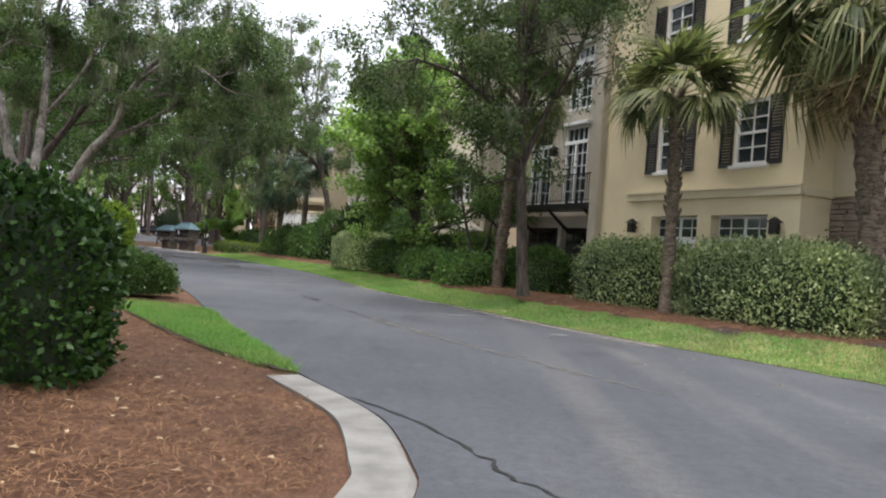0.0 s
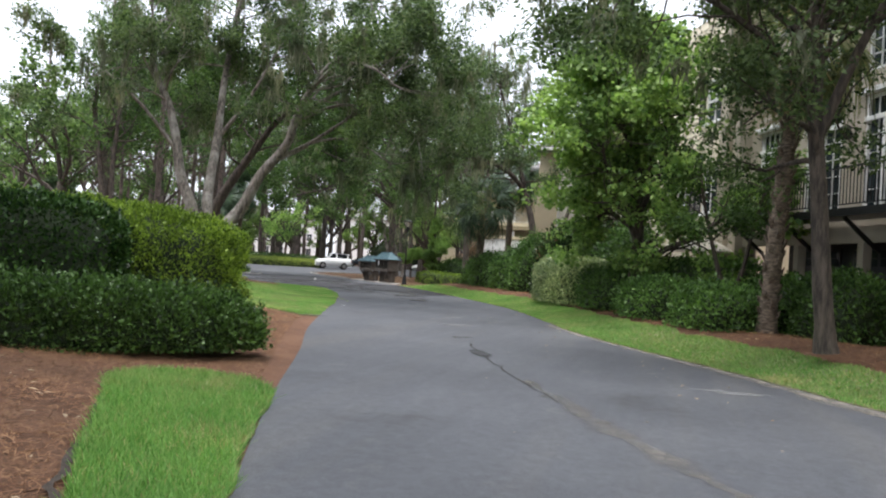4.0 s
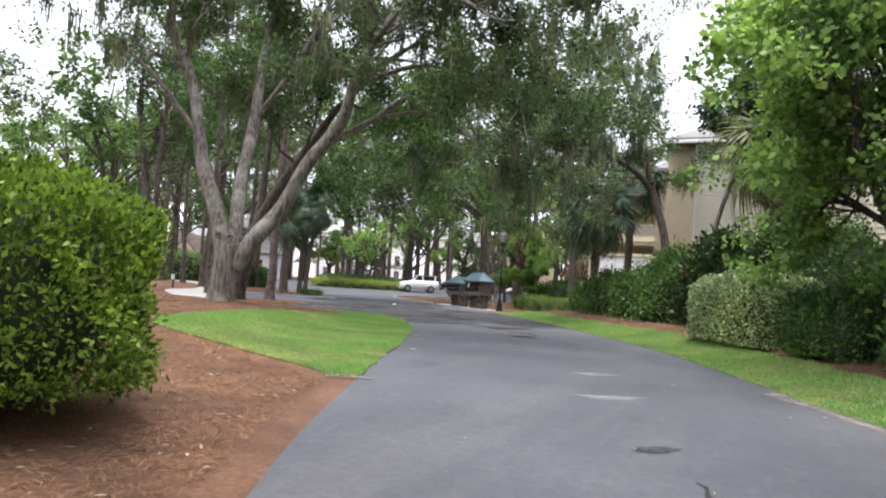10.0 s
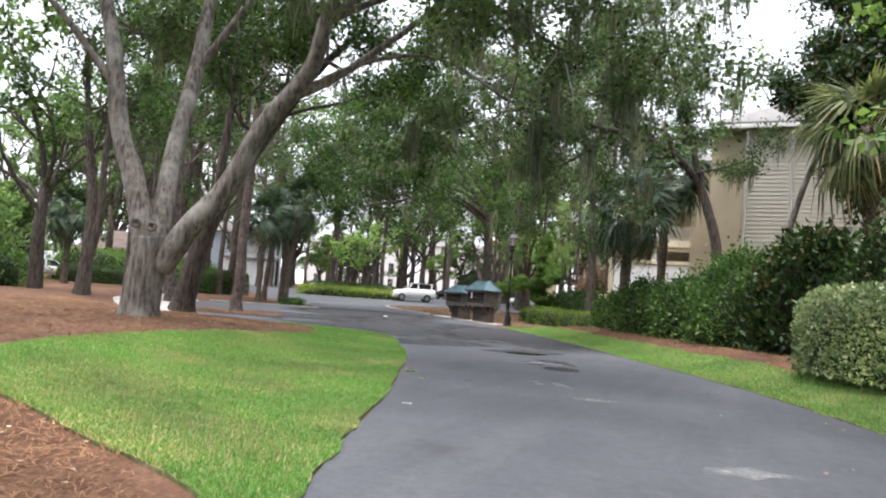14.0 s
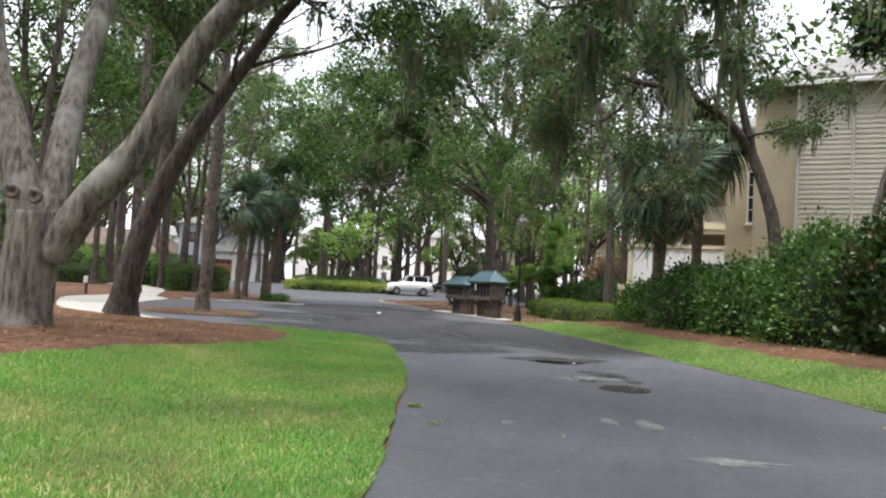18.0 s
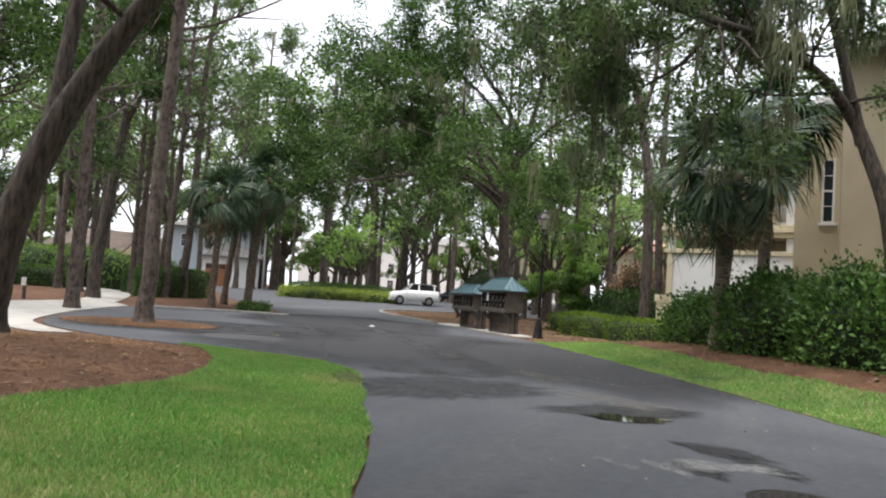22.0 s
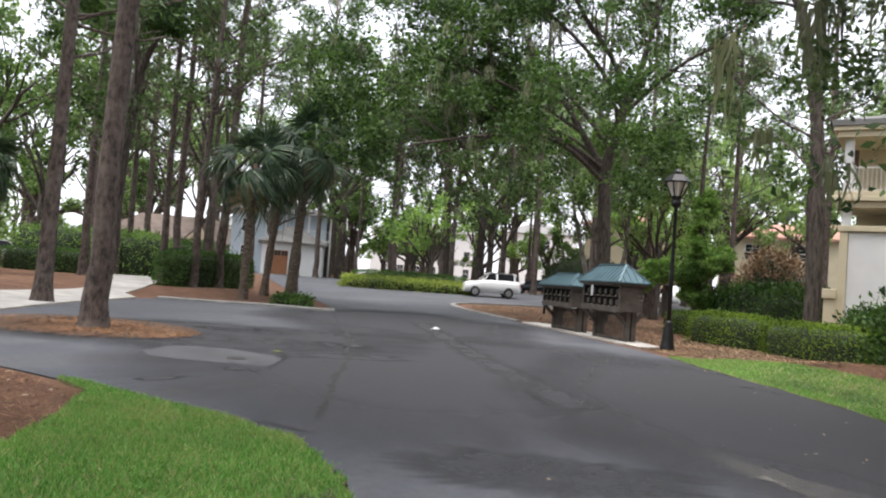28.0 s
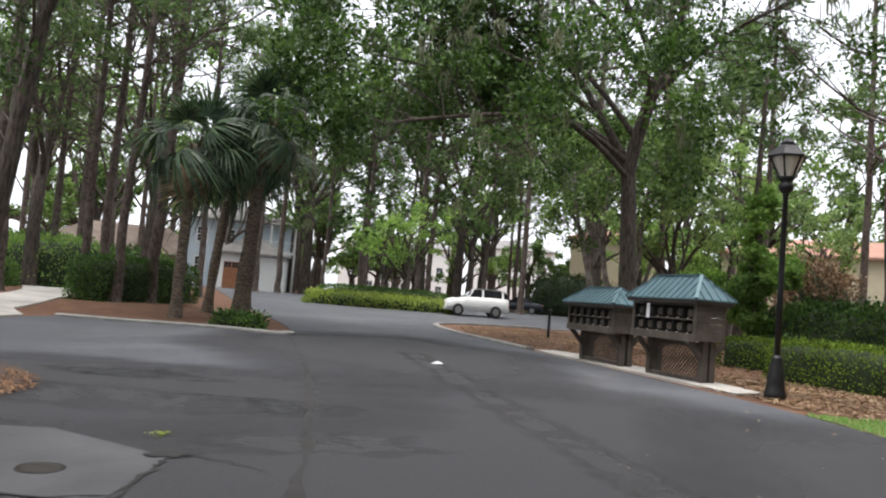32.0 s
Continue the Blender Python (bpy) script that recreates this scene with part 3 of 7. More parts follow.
blades("grass", rng, scatter(rng, verge_a, 30000, bare), 0.075, GRASS, "short green grass with dry patches", 0.005)
blades("grass", rng, scatter(rng, verge_o, 230000, bare), 0.045, GRASS, "mown green grass of the oak lawn", 0.007)


# ---- houses ----
def wall_panel(x0, x1, z0, z1, holes, y=0.0, thick=0.25):
    """A wall along x with openings through it; holes: (x0, x1, z0, z1)."""
    xs = sorted({x0, x1, *(h[0] for h in holes), *(h[1] for h in holes)})
    zs = sorted({z0, z1, *(h[2] for h in holes), *(h[3] for h in holes)})
    bm = bmesh.new()
    pts = {}

    def v(x, z):
        if (x, z) not in pts:
            pts[x, z] = bm.verts.new((x, y, z))
        return pts[x, z]

    for a, b in zip(xs, xs[1:]):
        for c, d in zip(zs, zs[1:]):
            cx, cz = (a + b) / 2, (c + d) / 2
            if not any(h[0] < cx < h[1] and h[2] < cz < h[3] for h in holes):
                bm.faces.new((v(a, c), v(b, c), v(b, d), v(a, d)))
    r = bmesh.ops.extrude_face_region(bm, geom=bm.faces[:])
    for g in r["geom"]:
        if isinstance(g, bmesh.types.BMVert):
            g.co.y += thick
    bmesh.ops.recalc_face_normals(bm, faces=bm.faces)
    return bm


def window(house, x0, x1, z0, z1, y=0.0, cols=2, rows=2, shutters=0.0, sill=True, frame_mat=None, mid=True):
    """A sash window in its opening: frame, bars, panes, sill and shutters."""
    fm = frame_mat or WHITE
    w = part("window", boxes((x0, x0 + 0.07, y + 0.02, y + 0.14, z0, z1), (x1 - 0.07, x1, y + 0.02, y + 0.14, z0, z1), (x0 + 0.07, x1 - 0.07, y + 0.02, y + 0.14, z1 - 0.07, z1),
                            (x0 + 0.07, x1 - 0.07, y + 0.02, y + 0.14, z0, z0 + 0.07)), fm, house, "white window frame")
    a, b, c, d = x0 + 0.07, x1 - 0.07, z0 + 0.07, z1 - 0.07
    for i in range(1, cols):
        x = a + (b - a) * i / cols
        part("glazing_bar", boxes((x - 0.013, x + 0.013, y + 0.05, y + 0.085, c, d)), fm, w)
    for i in range(1, rows):
        z = c + (d - c) * i / rows
        h = 0.03 if mid and i * 2 == rows else 0.013
        part("glazing_bar", boxes((a, b, y + 0.045, y + 0.09, z - h, z + h)), fm, w)
    part("pane", boxes((a, b, y + 0.095, y + 0.105, c, d)), GLASS, w, "dark reflecting glass")
    # board behind the pane, coloured as the darkness of the room
    part("painted_room_shade", boxes((a - 0.05, b + 0.05, y + 0.26, y + 0.3, c - 0.05, d + 0.05)), INNERSHADE, w)
    if sill:
        part("sill", boxes((x0 - 0.08, x1 + 0.08, y - 0.09, y + 0.02, z0 - 0.09, z0), bevel=0.012), fm, house)
    if shutters:
        for s0, s1 in ((x0 - shutters - 0.02, x0 - 0.02), (x1 + 0.02, x1 + shutters + 0.02)):
            sh = part("shutter", boxes((s0, s0 + 0.05, y - 0.05, y - 0.004, z0 - 0.03, z1 + 0.03), (s1 - 0.05, s1, y - 0.05, y - 0.004, z0 - 0.03, z1 + 0.03), (s0 + 0.05, s1 - 0.05, y - 0.05, y - 0.004, z1 - 0.06, z1 + 0.03),
                                       (s0 + 0.05, s1 - 0.05, y - 0.05, y - 0.004, z0 - 0.03, z0 + 0.06), (s0 + 0.05, s1 - 0.05, y - 0.05, y - 0.004, (z0 + z1) / 2 - 0.04, (z0 + z1) / 2 + 0.04)), SHUTTER, house, "black louvred shutter")
            bm = bmesh.new()
            k = int((z1 - z0) / 0.075)
            for i in range(k):
                z = z0 + 0.05 + (z1 - z0 - 0.1) * i / k
                box(bm, s0 + 0.04, s1 - 0.04, -0.006, 0.006, -0.028, 0.028, 0, Matrix.Translation((0, y - 0.026, z + 0.02)) @ Matrix.Rotation(radians(-35), 4, "X"))
            part("louvre", bm, SHUTTER, sh)
    return w


def siding(house, x0, x1, z0, z1, y, mat, course=0.15, holes=(), name="clapboard"):
    """Overlapping boards, one object a course, cut at the openings."""
    k = int((z1 - z0) / course)
    for i in range(k):
        a, b = z0 + i * course, z0 + (i + 1) * course + 0.012
        cuts = sorted((h[0], h[1]) for h in holes if h[2] < (a + b) / 2 < h[3])
        runs, x = [], x0
        for c0, c1 in cuts:
            runs.append((x, c0))
            x = c1
        runs.append((x, x1))
        for r0, r1 in runs:
            if r1 - r0 < 0.02:
                continue
            bm = bmesh.new()
            vs = [bm.verts.new(q) for q in ((r0, y, a), (r1, y, a), (r1, y, b), (r0, y, b), (r0, y - 0.032, a), (r1, y - 0.032, a), (r1, y - 0.008, b), (r0, y - 0.008, b))]
            for f in ((4, 5, 6, 7), (0, 3, 2, 1), (0, 1, 5, 4), (3, 7, 6, 2), (0, 4, 7, 3), (1, 2, 6, 5)):
                bm.faces.new([vs[j] for j in f])
            part(name, bm, mat, house)


def lantern(house, x, z, y):
    l = part("wall_lantern", boxes((x - 0.09, x + 0.09, y - 0.27, y - 0.09, z - 0.16, z + 0.1), (x - 0.03, x + 0.03, y - 0.1, y, z - 0.05, z + 0.02), bevel=0.01), BLACKIRON, house, "black coach lantern")
    bm = bmesh.new()
    bmesh.ops.create_cone(bm, cap_ends=True, segments=4, radius1=0.19, radius2=0.03, depth=0.12, matrix=pose(x, y - 0.18, z + 0.16, 0, 0, 45))
    part("lantern_cap", bm, BLACKIRON, l)


def garage(house, x0, x1, z0, z1, y, mat, lites=4):
    d = part("garage_door", boxes((x0, x1, y, y + 0.06, z0, z1)), mat, house, "panelled garage door")
    k = 4
    h = (z1 - z0) / k
    for i in range(k):
        for j in range(lites):
            a, b = x0 + (x1 - x0) * j / lites + 0.06, x0 + (x1 - x0) * (j + 1) / lites - 0.06
            if i == k - 1:
                p = part("door_lite", boxes((a, b, y - 0.015, y, z0 + i * h + 0.08, z0 + (i + 1) * h - 0.07)), GLASS, d)
                part("lite_bar", boxes(((a + b) / 2 - 0.012, (a + b) / 2 + 0.012, y - 0.03, y - 0.015, z0 + i * h + 0.08, z0 + (i + 1) * h - 0.07), (a, b, y - 0.029, y - 0.016, z0 + (i + 0.5) * h - 0.005, z0 + (i + 0.5) * h + 0.018)), mat, p)
            else:
                part("door_panel", boxes((a, b, y - 0.02, y, z0 + i * h + 0.06, z0 + (i + 1) * h - 0.06), bevel=0.012), mat, d)


def hip_roof(x0, x1, y0, y1, z, rise, over=0.45, thick=0.18):
    bm = bmesh.new()
    x0, x1, y0, y1 = x0 - over, x1 + over, y0 - over, y1 + over
    half = min(x1 - x0, y1 - y0) / 2
    lo = [bm.verts.new(p) for p in ((x0, y0, z), (x1, y0, z), (x1, y1, z), (x0, y1, z))]
    up = [bm.verts.new((v.co.x, v.co.y, z + thick)) for v in lo]
    if x1 - x0 > y1 - y0:
        a, b = bm.verts.new((x0 + half, (y0 + y1) / 2, z + thick + rise)), bm.verts.new((x1 - half, (y0 + y1) / 2, z + thick + rise))
        tops = ((up[0], up[1], b, a), (up[1], up[2], b), (up[2], up[3], a, b), (up[3], up[0], a))
    else:
        a, b = bm.verts.new(((x0 + x1) / 2, y0 + half, z + thick + rise)), bm.verts.new(((x0 + x1) / 2, y1 - half, z + thick + rise))
        tops = ((up[0], up[1], a), (up[1], up[2], b, a), (up[2], up[3], b), (up[3], up[0], a, b))
    for f in tops:
        bm.faces.new(f)
    bm.faces.new(lo[::-1])
    for i in range(4):
        j = (i + 1) % 4
        bm.faces.new((lo[i], lo[j], up[j], up[i]))
    return bm


def railing(house, x0, x1, y, z, high=0.95, gap=0.11, mat=None, name="railing"):
    mat = mat or BLACKIRON
    r = part(name, boxes((x0, x1, y - 0.02, y + 0.02, z + high - 0.04, z + high), (x0, x1, y - 0.012, y + 0.012, z + 0.07, z + 0.1), (x0, x0 + 0.05, y - 0.025, y + 0.025, z, z + high + 0.05), (x1 - 0.05, x1, y - 0.025, y + 0.025, z, z + high + 0.05)), mat, house, "black iron railing" if mat is BLACKIRON else "white railing")
    k = int((x1 - x0) / gap)
    bm = boxes((-0.009, 0.009, -0.009, 0.009, z + 0.1, z + high - 0.04))
    first = part("baluster", bm, mat, r)
    first.location = (x0 + (x1 - x0) / k, y, 0)
    for i in range(2, k):
        share("baluster", first.data, r, pose(x0 + (x1 - x0) * i / k, y, 0))


# the yellow stucco townhouse with its garages, and the balcony bay beside it
yellow = thing("townhouse", pose(5.16, 21.22, 0.42, 0, 0, -64.3), "three-storey yellow stucco townhouse with black shutters", "house")
wins = [(0.97, 1.93, 3.6, 5.13), (3.62, 4.6, 3.6, 5.13), (0.97, 1.93, 6.62, 8.1), (3.62, 4.6, 6.62, 8.1)]
gar = [(0.92, 2.6, 0.0, 2.43), (3.05, 4.74, 0.0, 2.43)]
part("wall", wall_panel(0, 5.59, -0.3, 10.2, wins + gar, 0, 0.3), STUCCO, yellow, "smooth yellow stucco front")
part("side_wall", boxes((5.29, 5.59, 0.3, 9, -0.3, 10.2)), STUCCO, yellow)
part("side_wall", boxes((0, 0.3, 0.3, 9, -0.3, 10.2)), STUCCO, yellow)
part("cornice_band", boxes((-0.04, 5.65, -0.1, -0.002, 2.84, 3.02), (-0.06, 5.67, -0.14, -0.004, 3.02, 3.08), (5.592, 5.69, 0.0, 0.98, 2.84, 3.02), bevel=0.01), TRIMCREAM, yellow, "cream string course")
for a, b, c, d in wins:
    window(yellow, a, b, c, d, 0.0, 2, 4, 0.4)
for a, b, c, d in gar:
    garage(yellow, a, b, c, d, 0.28, WHITE, 2)
lantern(yellow, 0.34, 2.13, 0)
lantern(yellow, 5.1, 2.13, 0)
part("roof", hip_roof(-9, 12, 0, 10, 10.2, 2.2), SHINGLE, yellow)
part("siding_wall", wall_panel(5.59, 12, -0.3, 10.2, [(7.6, 8.6, 3.58, 5.05), (7.6, 8.6, 6.6, 8.05)], 1.0, 0.3), CLAP, yellow)
siding(yellow, 5.594, 12, 3.0, 10.1, 1.0, CLAP, 0.16, [(7.5, 8.7, 3.5, 5.1), (7.5, 8.7, 6.5, 8.1)])
window(yellow, 7.6, 8.6, 3.58, 5.05, 1.0, 2, 4, 0)
window(yellow, 7.6, 8.6, 6.6, 8.05, 1.0, 2, 4, 0)
part("water_table", boxes((5.6, 12, 0.86, 1.0, 2.88, 2.98)), TRIMCREAM, yellow)
srng = random.Random(5)
z = -0.3
while z < 2.8:
    h = srng.choice((0.1, 0.14, 0.18))
    x = 5.6
    while x < 8.4:
        w = srng.uniform(0.2, 0.5)
        part("stone", boxes((x + 0.008, min(x + w, 8.4) - 0.008, 1.0 - 0.09 + srng.uniform(-0.02, 0.02), 1.0, z + 0.008, z + h - 0.008), bevel=0.01), STONE, yellow)
        x += w
    z += h
# the plain yellow strip beside the block, closed by a grey pilaster
part("plain_wall", boxes((-1.72, 0, 0.35, 0.65, -0.3, 10.2)), STUCCO, yellow)
part("pilaster", boxes((-2.1, -1.72, 0.12, 0.65, -0.3, 10.2), bevel=0.01), GREYTRIM, yellow, "pale grey corner pilaster")
# the balcony bay, with a dark open carport below
doors = [(-7.5, -6.1, 2.98, 5.72), (-5.3, -4.0, 2.98, 5.72), (-9.6, -8.5, 2.98, 5.5), (-7.5, -6.1, 6.3, 8.5), (-5.3, -4.0, 6.3, 8.5)]
part("bay_wall", wall_panel(-10.1, -2.1, 2.45, 10.2, doors, 1.3, 0.3), GREYTRIM, yellow, "pale grey stucco bay wall")
for a, b, c, d in doors:
    window(yellow, a, b, c, d, 1.3, 4, 6, 0, False, None, False)
    part("door_transom", boxes((a, b, 1.26, 1.299, d - 0.62, d - 0.5), bevel=0.008), WHITE, yellow)
    part("door_mullion", boxes(((a + b) / 2 - 0.05, (a + b) / 2 + 0.05, 1.27, 1.34, c, d - 0.62)), WHITE, yellow)
    part("door_hood", boxes((a - 0.1, b + 0.1, 1.12, 1.298, d + 0.02, d + 0.14), bevel=0.01), WHITE, yellow)
for k, (a, b) in enumerate(((-9.7, -7.7), (-7.2, -5.3), (-4.8, -2.5))):
    garage(yellow, a, b, 0.0, 2.2, 2.62, DARKWOOD, 2)
part("carport_back", boxes((-10.1, -2.1, 2.7, 2.9, -0.3, 2.45)), DARKWOOD, yellow, "dark back wall of the carport")
part("carport_lintel", boxes((-10.1, -2.1, 1.15, 1.298, 2.2, 2.6)), GREYTRIM, yellow)
part("carport_ceiling", boxes((-10.1, -2.1, 1.6, 2.7, 2.45, 2.6)), DARKWOOD, yellow)
for x in (-9.95, -7.62, -5.2):
    part("bay_post", boxes((x, x + 0.2, 1.16, 1.4, -0.3, 2.2), bevel=0.01), GREYTRIM, yellow, "pale carport post")
part("balcony_floor", boxes((-9.5, -2.2, 0.25, 1.14, 2.74, 2.92)), BLACKIRON, yellow, "dark balcony floor on brackets")
railing(yellow, -9.5, -2.2, 0.3, 2.92)
for x in (-9.2, -6.9, -4.6, -2.6):
    bm = bmesh.new()
    box(bm, x - 0.04, x + 0.04, -0.6, 0.6, -0.04, 0.04, 0, Matrix.Translation((0, 0.8, 2.35)) @ Matrix.Rotation(radians(-38), 4, "X"))
    part("bracket", bm, BLACKIRON, yellow)
lantern(yellow, -5.75, 4.9, 1.3)
part("corner_pilaster", boxes((-10.5, -10.1, 0.9, 1.6, -0.3, 10.2), bevel=0.01), GREYTRIM, yellow)
part("corner_pilaster", boxes((-11.5, -11.0, 1.0, 1.7, -0.3, 10.2), bevel=0.01), GREYTRIM, yellow)
part("corner_wall", boxes((-11.0, -10.5, 1.4, 1.7, -0.3, 10.2)), STUCCO2, yellow)
# the clapboard end of the row, seen behind the sweetgum
part("end_wall", wall_panel(-17, -11.5, -0.3, 10.2, [(-13.4, -12.4, 3.4, 4.9), (-15.2, -14.2, 3.4, 4.9), (-13.4, -12.4, 6.5, 8.0)], 1.5, 0.3), CLAP, yellow)
siding(yellow, -17, -11.51, 2.2, 10.1, 1.5, CLAP, 0.16, [(-13.5, -12.3, 3.3, 5.0), (-15.3, -14.1, 3.3, 5.0), (-13.5, -12.3, 6.4, 8.1)])
for a, b, c, d in ((-13.4, -12.4, 3.4, 4.9), (-15.2, -14.2, 3.4, 4.9), (-13.4, -12.4, 6.5, 8.0)):
    window(yellow, a, b, c, d, 1.5, 2, 4, 0.38)
part("back_wall", boxes((-17, 12, 9.7, 10, -0.3, 10.2)), STUCCO2, yellow)
part("end_side_wall", boxes((-17.3, -17, 1.5, 10, -0.3, 10.2)), CLAP, yellow)

# the pale clapboard house further on, with a tan wing behind it
pale = thing("townhouse", pose(-6.9, 52.7, 0.35, 0, 0, -4), "tall townhouse of pale clapboard and tan stucco", "house")
pw = [(2.9, 3.9, 3.2, 4.7)]
part("wall", wall_panel(0, 11, -0.4, 8.6, pw, 0, 0.3), CLAP2, pale)
siding(pale, 0.1, 11, 0, 8.5, 0, CLAP2, 0.17, [(2.8, 4.0, 3.1, 4.8)])
window(pale, *pw[0], 0, 2, 4, 0)
part("tan_wall", boxes((-1.35, -0.002, 0.3, 0.6, -0.4, 8.6)), STUCCO2, pale)
part("side_wall", boxes((-1.35, -1.05, 0.6, 9, -0.4, 8.6)), STUCCO2, pale)
part("side_wall", boxes((10.7, 11, 0.3, 9, -0.4, 8.6)), CLAP2, pale)
part("roof", hip_roof(-1.0, 11, 0, 9, 8.6, 2.6, 0.4, 0.3), SHINGLE, pale, "grey shingle hip roof")
for x in (0.06, 1.75):
    tube_part("downpipe", [(np.array([(x, -0.09, -0.3), (x, -0.09, 8.2), (x, -0.3, 8.5)]), np.full(3, 0.05))], WHITE, pale, "white downpipe")
part("gutter", boxes((-1.4, 11.4, -0.5, -0.4, 8.62, 8.78), bevel=0.02), WHITE, pale)
part("wing_wall", wall_panel(-2.7, -1.35, -0.4, 8.0, [(-1.9, -1.5, 4.3, 6.5)], 4.4, 0.3), STUCCO2, pale)
window(pale, -1.9, -1.5, 4.3, 6.5, 4.4, 1, 4, 0)
part("wing_side", boxes((-2.7, -2.4, 4.7, 12, -0.4, 8.0)), STUCCO2, pale)
part("wing_roof", hip_roof(-2.7, 2, 4.4, 12, 8.0, 1.6, 0.35, 0.2), SHINGLE, pale)

# the white house with balconies beyond the palms
white = thing("balcony_house", pose(-14.0, 62.5, -0.15, 0, 0, -3), "white house with a covered porch and an upper balcony", "house")
part("wall", wall_panel(0.25, 9, -0.3, 4.0, [(3.4, 4.6, 1.2, 3.4)], 0, 0.3), WHITE, white)
part("wall_pier", boxes((0, 0.24, -0.06, 0.4, -0.3, 4.1), bevel=0.012), TRIMCREAM, white)
part("wall_cap", boxes((-0.06, 9, -0.1, 0.4, 4.02, 4.2), bevel=0.015), TRIMCREAM, white)
window(white, 3.4, 4.6, 1.2, 3.4, 0, 2, 4, 0)
part("pier_foot", boxes((-0.35, -0.002, -0.12, 0.5, -0.3, 1.9), (-0.42, -0.001, -0.18, 0.56, 1.9, 2.2), bevel=0.015), TRIMCREAM, white)
part("side_wall", boxes((0, 0.3, 0.42, 10, -0.3, 4.0)), WHITE, white)
part("porch_back", boxes((0.3, 9, 2.0, 2.2, 4.0, 8.0)), TRIMCREAM, white)
part("balcony_floor", boxes((-0.15, 9, -0.15, 2.0, 4.75, 4.95), (-0.25, 9, -0.25, 2.0, 4.95, 5.12), (-0.2, 9, -0.2, 2.0, 5.122, 5.26), bevel=0.02), TRIMCREAM, white)
for x in (0.02, 2.3, 4.6):
    part("column", boxes((x, x + 0.26, 0, 0.26, 5.26, 6.95), bevel=0.02), WHITE, white)
    part("porch_post", boxes((x, x + 0.26, 0.02, 0.28, 4.2, 4.75)), WHITE, white)
railing(white, 0.3, 4.6, 0.1, 5.26, 0.8, 0.12, WHITE)
part("cornice", boxes((-0.2, 9, -0.2, 2.0, 6.95, 7.15), (-0.3, 9, -0.3, 2.0, 7.15, 7.3), bevel=0.02), TRIMCREAM, white)
part("roof", hip_roof(0, 9, 0, 10, 7.3, 1.4, 0.35), SHINGLE, white)
part("back_wall", boxes((0, 9, 9.7, 10, -0.3, 7.3)), WHITE, white)


def cottage(x, y, turn, w, d, eave, wall_mat, roof_mat, label, wins=(), rise=2.4, z=None, trim=None, extra=None):
    """A plain house body with openings in its front and a hip roof."""
    h = thing("house", pose(x, y, (ground_z(x, y) if z is None else z), 0, 0, turn), label, "house")
    part("wall", wall_panel(0, w, -0.5, eave, [q[:4] for q in wins], 0, 0.25), wall_mat, h)
    part("side_wall", boxes((0, 0.25, 0.25, d, -0.5, eave)), wall_mat, h)
    part("side_wall", boxes((w - 0.25, w, 0.25, d, -0.5, eave)), wall_mat, h)
    part("back_wall", boxes((0.25, w - 0.25, d - 0.25, d, -0.5, eave)), wall_mat, h)
    for q in wins:
        window(h, *q[:4], 0, 2, 4 if q[3] - q[2] > 1 else 2, 0, False)
    part("roof", hip_roof(0, w, 0, d, eave, rise), roof_mat, h)
    return h


tan = cottage(-86, 88.5, 46, 17, 9, 3.3, TANWALL, BROWNSHINGLE, "low tan house with a brown shingle roof", [(2, 3.2, 1.0, 2.4), (6, 7.2, 1.0, 2.4), (11, 12.2, 1.0, 2.4)], 3.0, 0.1)
gable = prism([(9, 3.4), (13, 3.4), (11, 5.5)], -1.2, 3)
part("gable", gable, BROWNSHINGLE, tan)
part("gable_trim", prism([(9.25, 3.402), (12.75, 3.402), (11, 5.2)], -1.23, -1.202), STUCCO2, tan)
blue = cottage(-69.0, 91.8, 42, 9.5, 9, 6.0, BLUEWALL, SHINGLE, "blue-grey two-storey house with white balconies", [(1, 2, 1.0, 2.6), (1, 2, 3.9, 5.3), (3.4, 4.4, 3.9, 5.3)], 2.0, 0.9)
part("garage_wing", boxes((3.2, 9.0, -4.5, -0.002, -0.5, 2.9)), WHITE, blue)
part("wing_roof", hip_roof(3.2, 9.0, -4.5, 0.3, 2.9, 1.6, 0.4), SHINGLE, blue)
garage(blue, 3.7, 5.7, -0.1, 2.2, -4.56, BROWNDOOR, 3)
part("balcony_floor", boxes((5.2, 9.9, -1.6, -0.003, 3.4, 3.6)), WHITE, blue)
railing(blue, 5.2, 9.9, -1.55, 3.6, 0.9, 0.14, WHITE)
for x in (5.25, 7.5, 9.7):
    part("porch_column", boxes((x, x + 0.18, -1.6, -1.42, 3.6, 5.95)), WHITE, blue)
for x in (9.2, 9.75):
    part("porch_post", boxes((x, x + 0.18, -1.6, -1.42, -0.3, 3.4)), WHITE, blue)
cottage(-24, 103.0, 2, 16, 9, 5.4, TRIMCREAM, REDTILE, "cream house with a red tiled roof behind the trees", [(2, 3.2, 1, 2.6), (5.5, 6.7, 1, 2.6), (9, 10.2, 1, 2.6), (2, 3.2, 3.6, 5.0), (5.5, 6.7, 3.6, 5.0)], 1.6, 1.4)
cottage(-39.5, 114.0, 14, 9, 9, 7.2, TRIMCREAM, REDTILE, "cream house with a red tiled roof", [(1.5, 2.7, 1, 2.6), (5, 6.2, 1, 2.6), (1.5, 2.7, 4.6, 6), (5, 6.2, 4.6, 6)], 1.6, 1.4)
cottage(-92, 150, 26, 20, 10, 9.0, WHITE, SHINGLE, "far white house seen between the trunks", [(x, x + 1.2, zz, zz + 1.6) for x in (2, 5, 8, 11, 14, 17) for zz in (1.2, 4.4)], 2.0, 0.9)
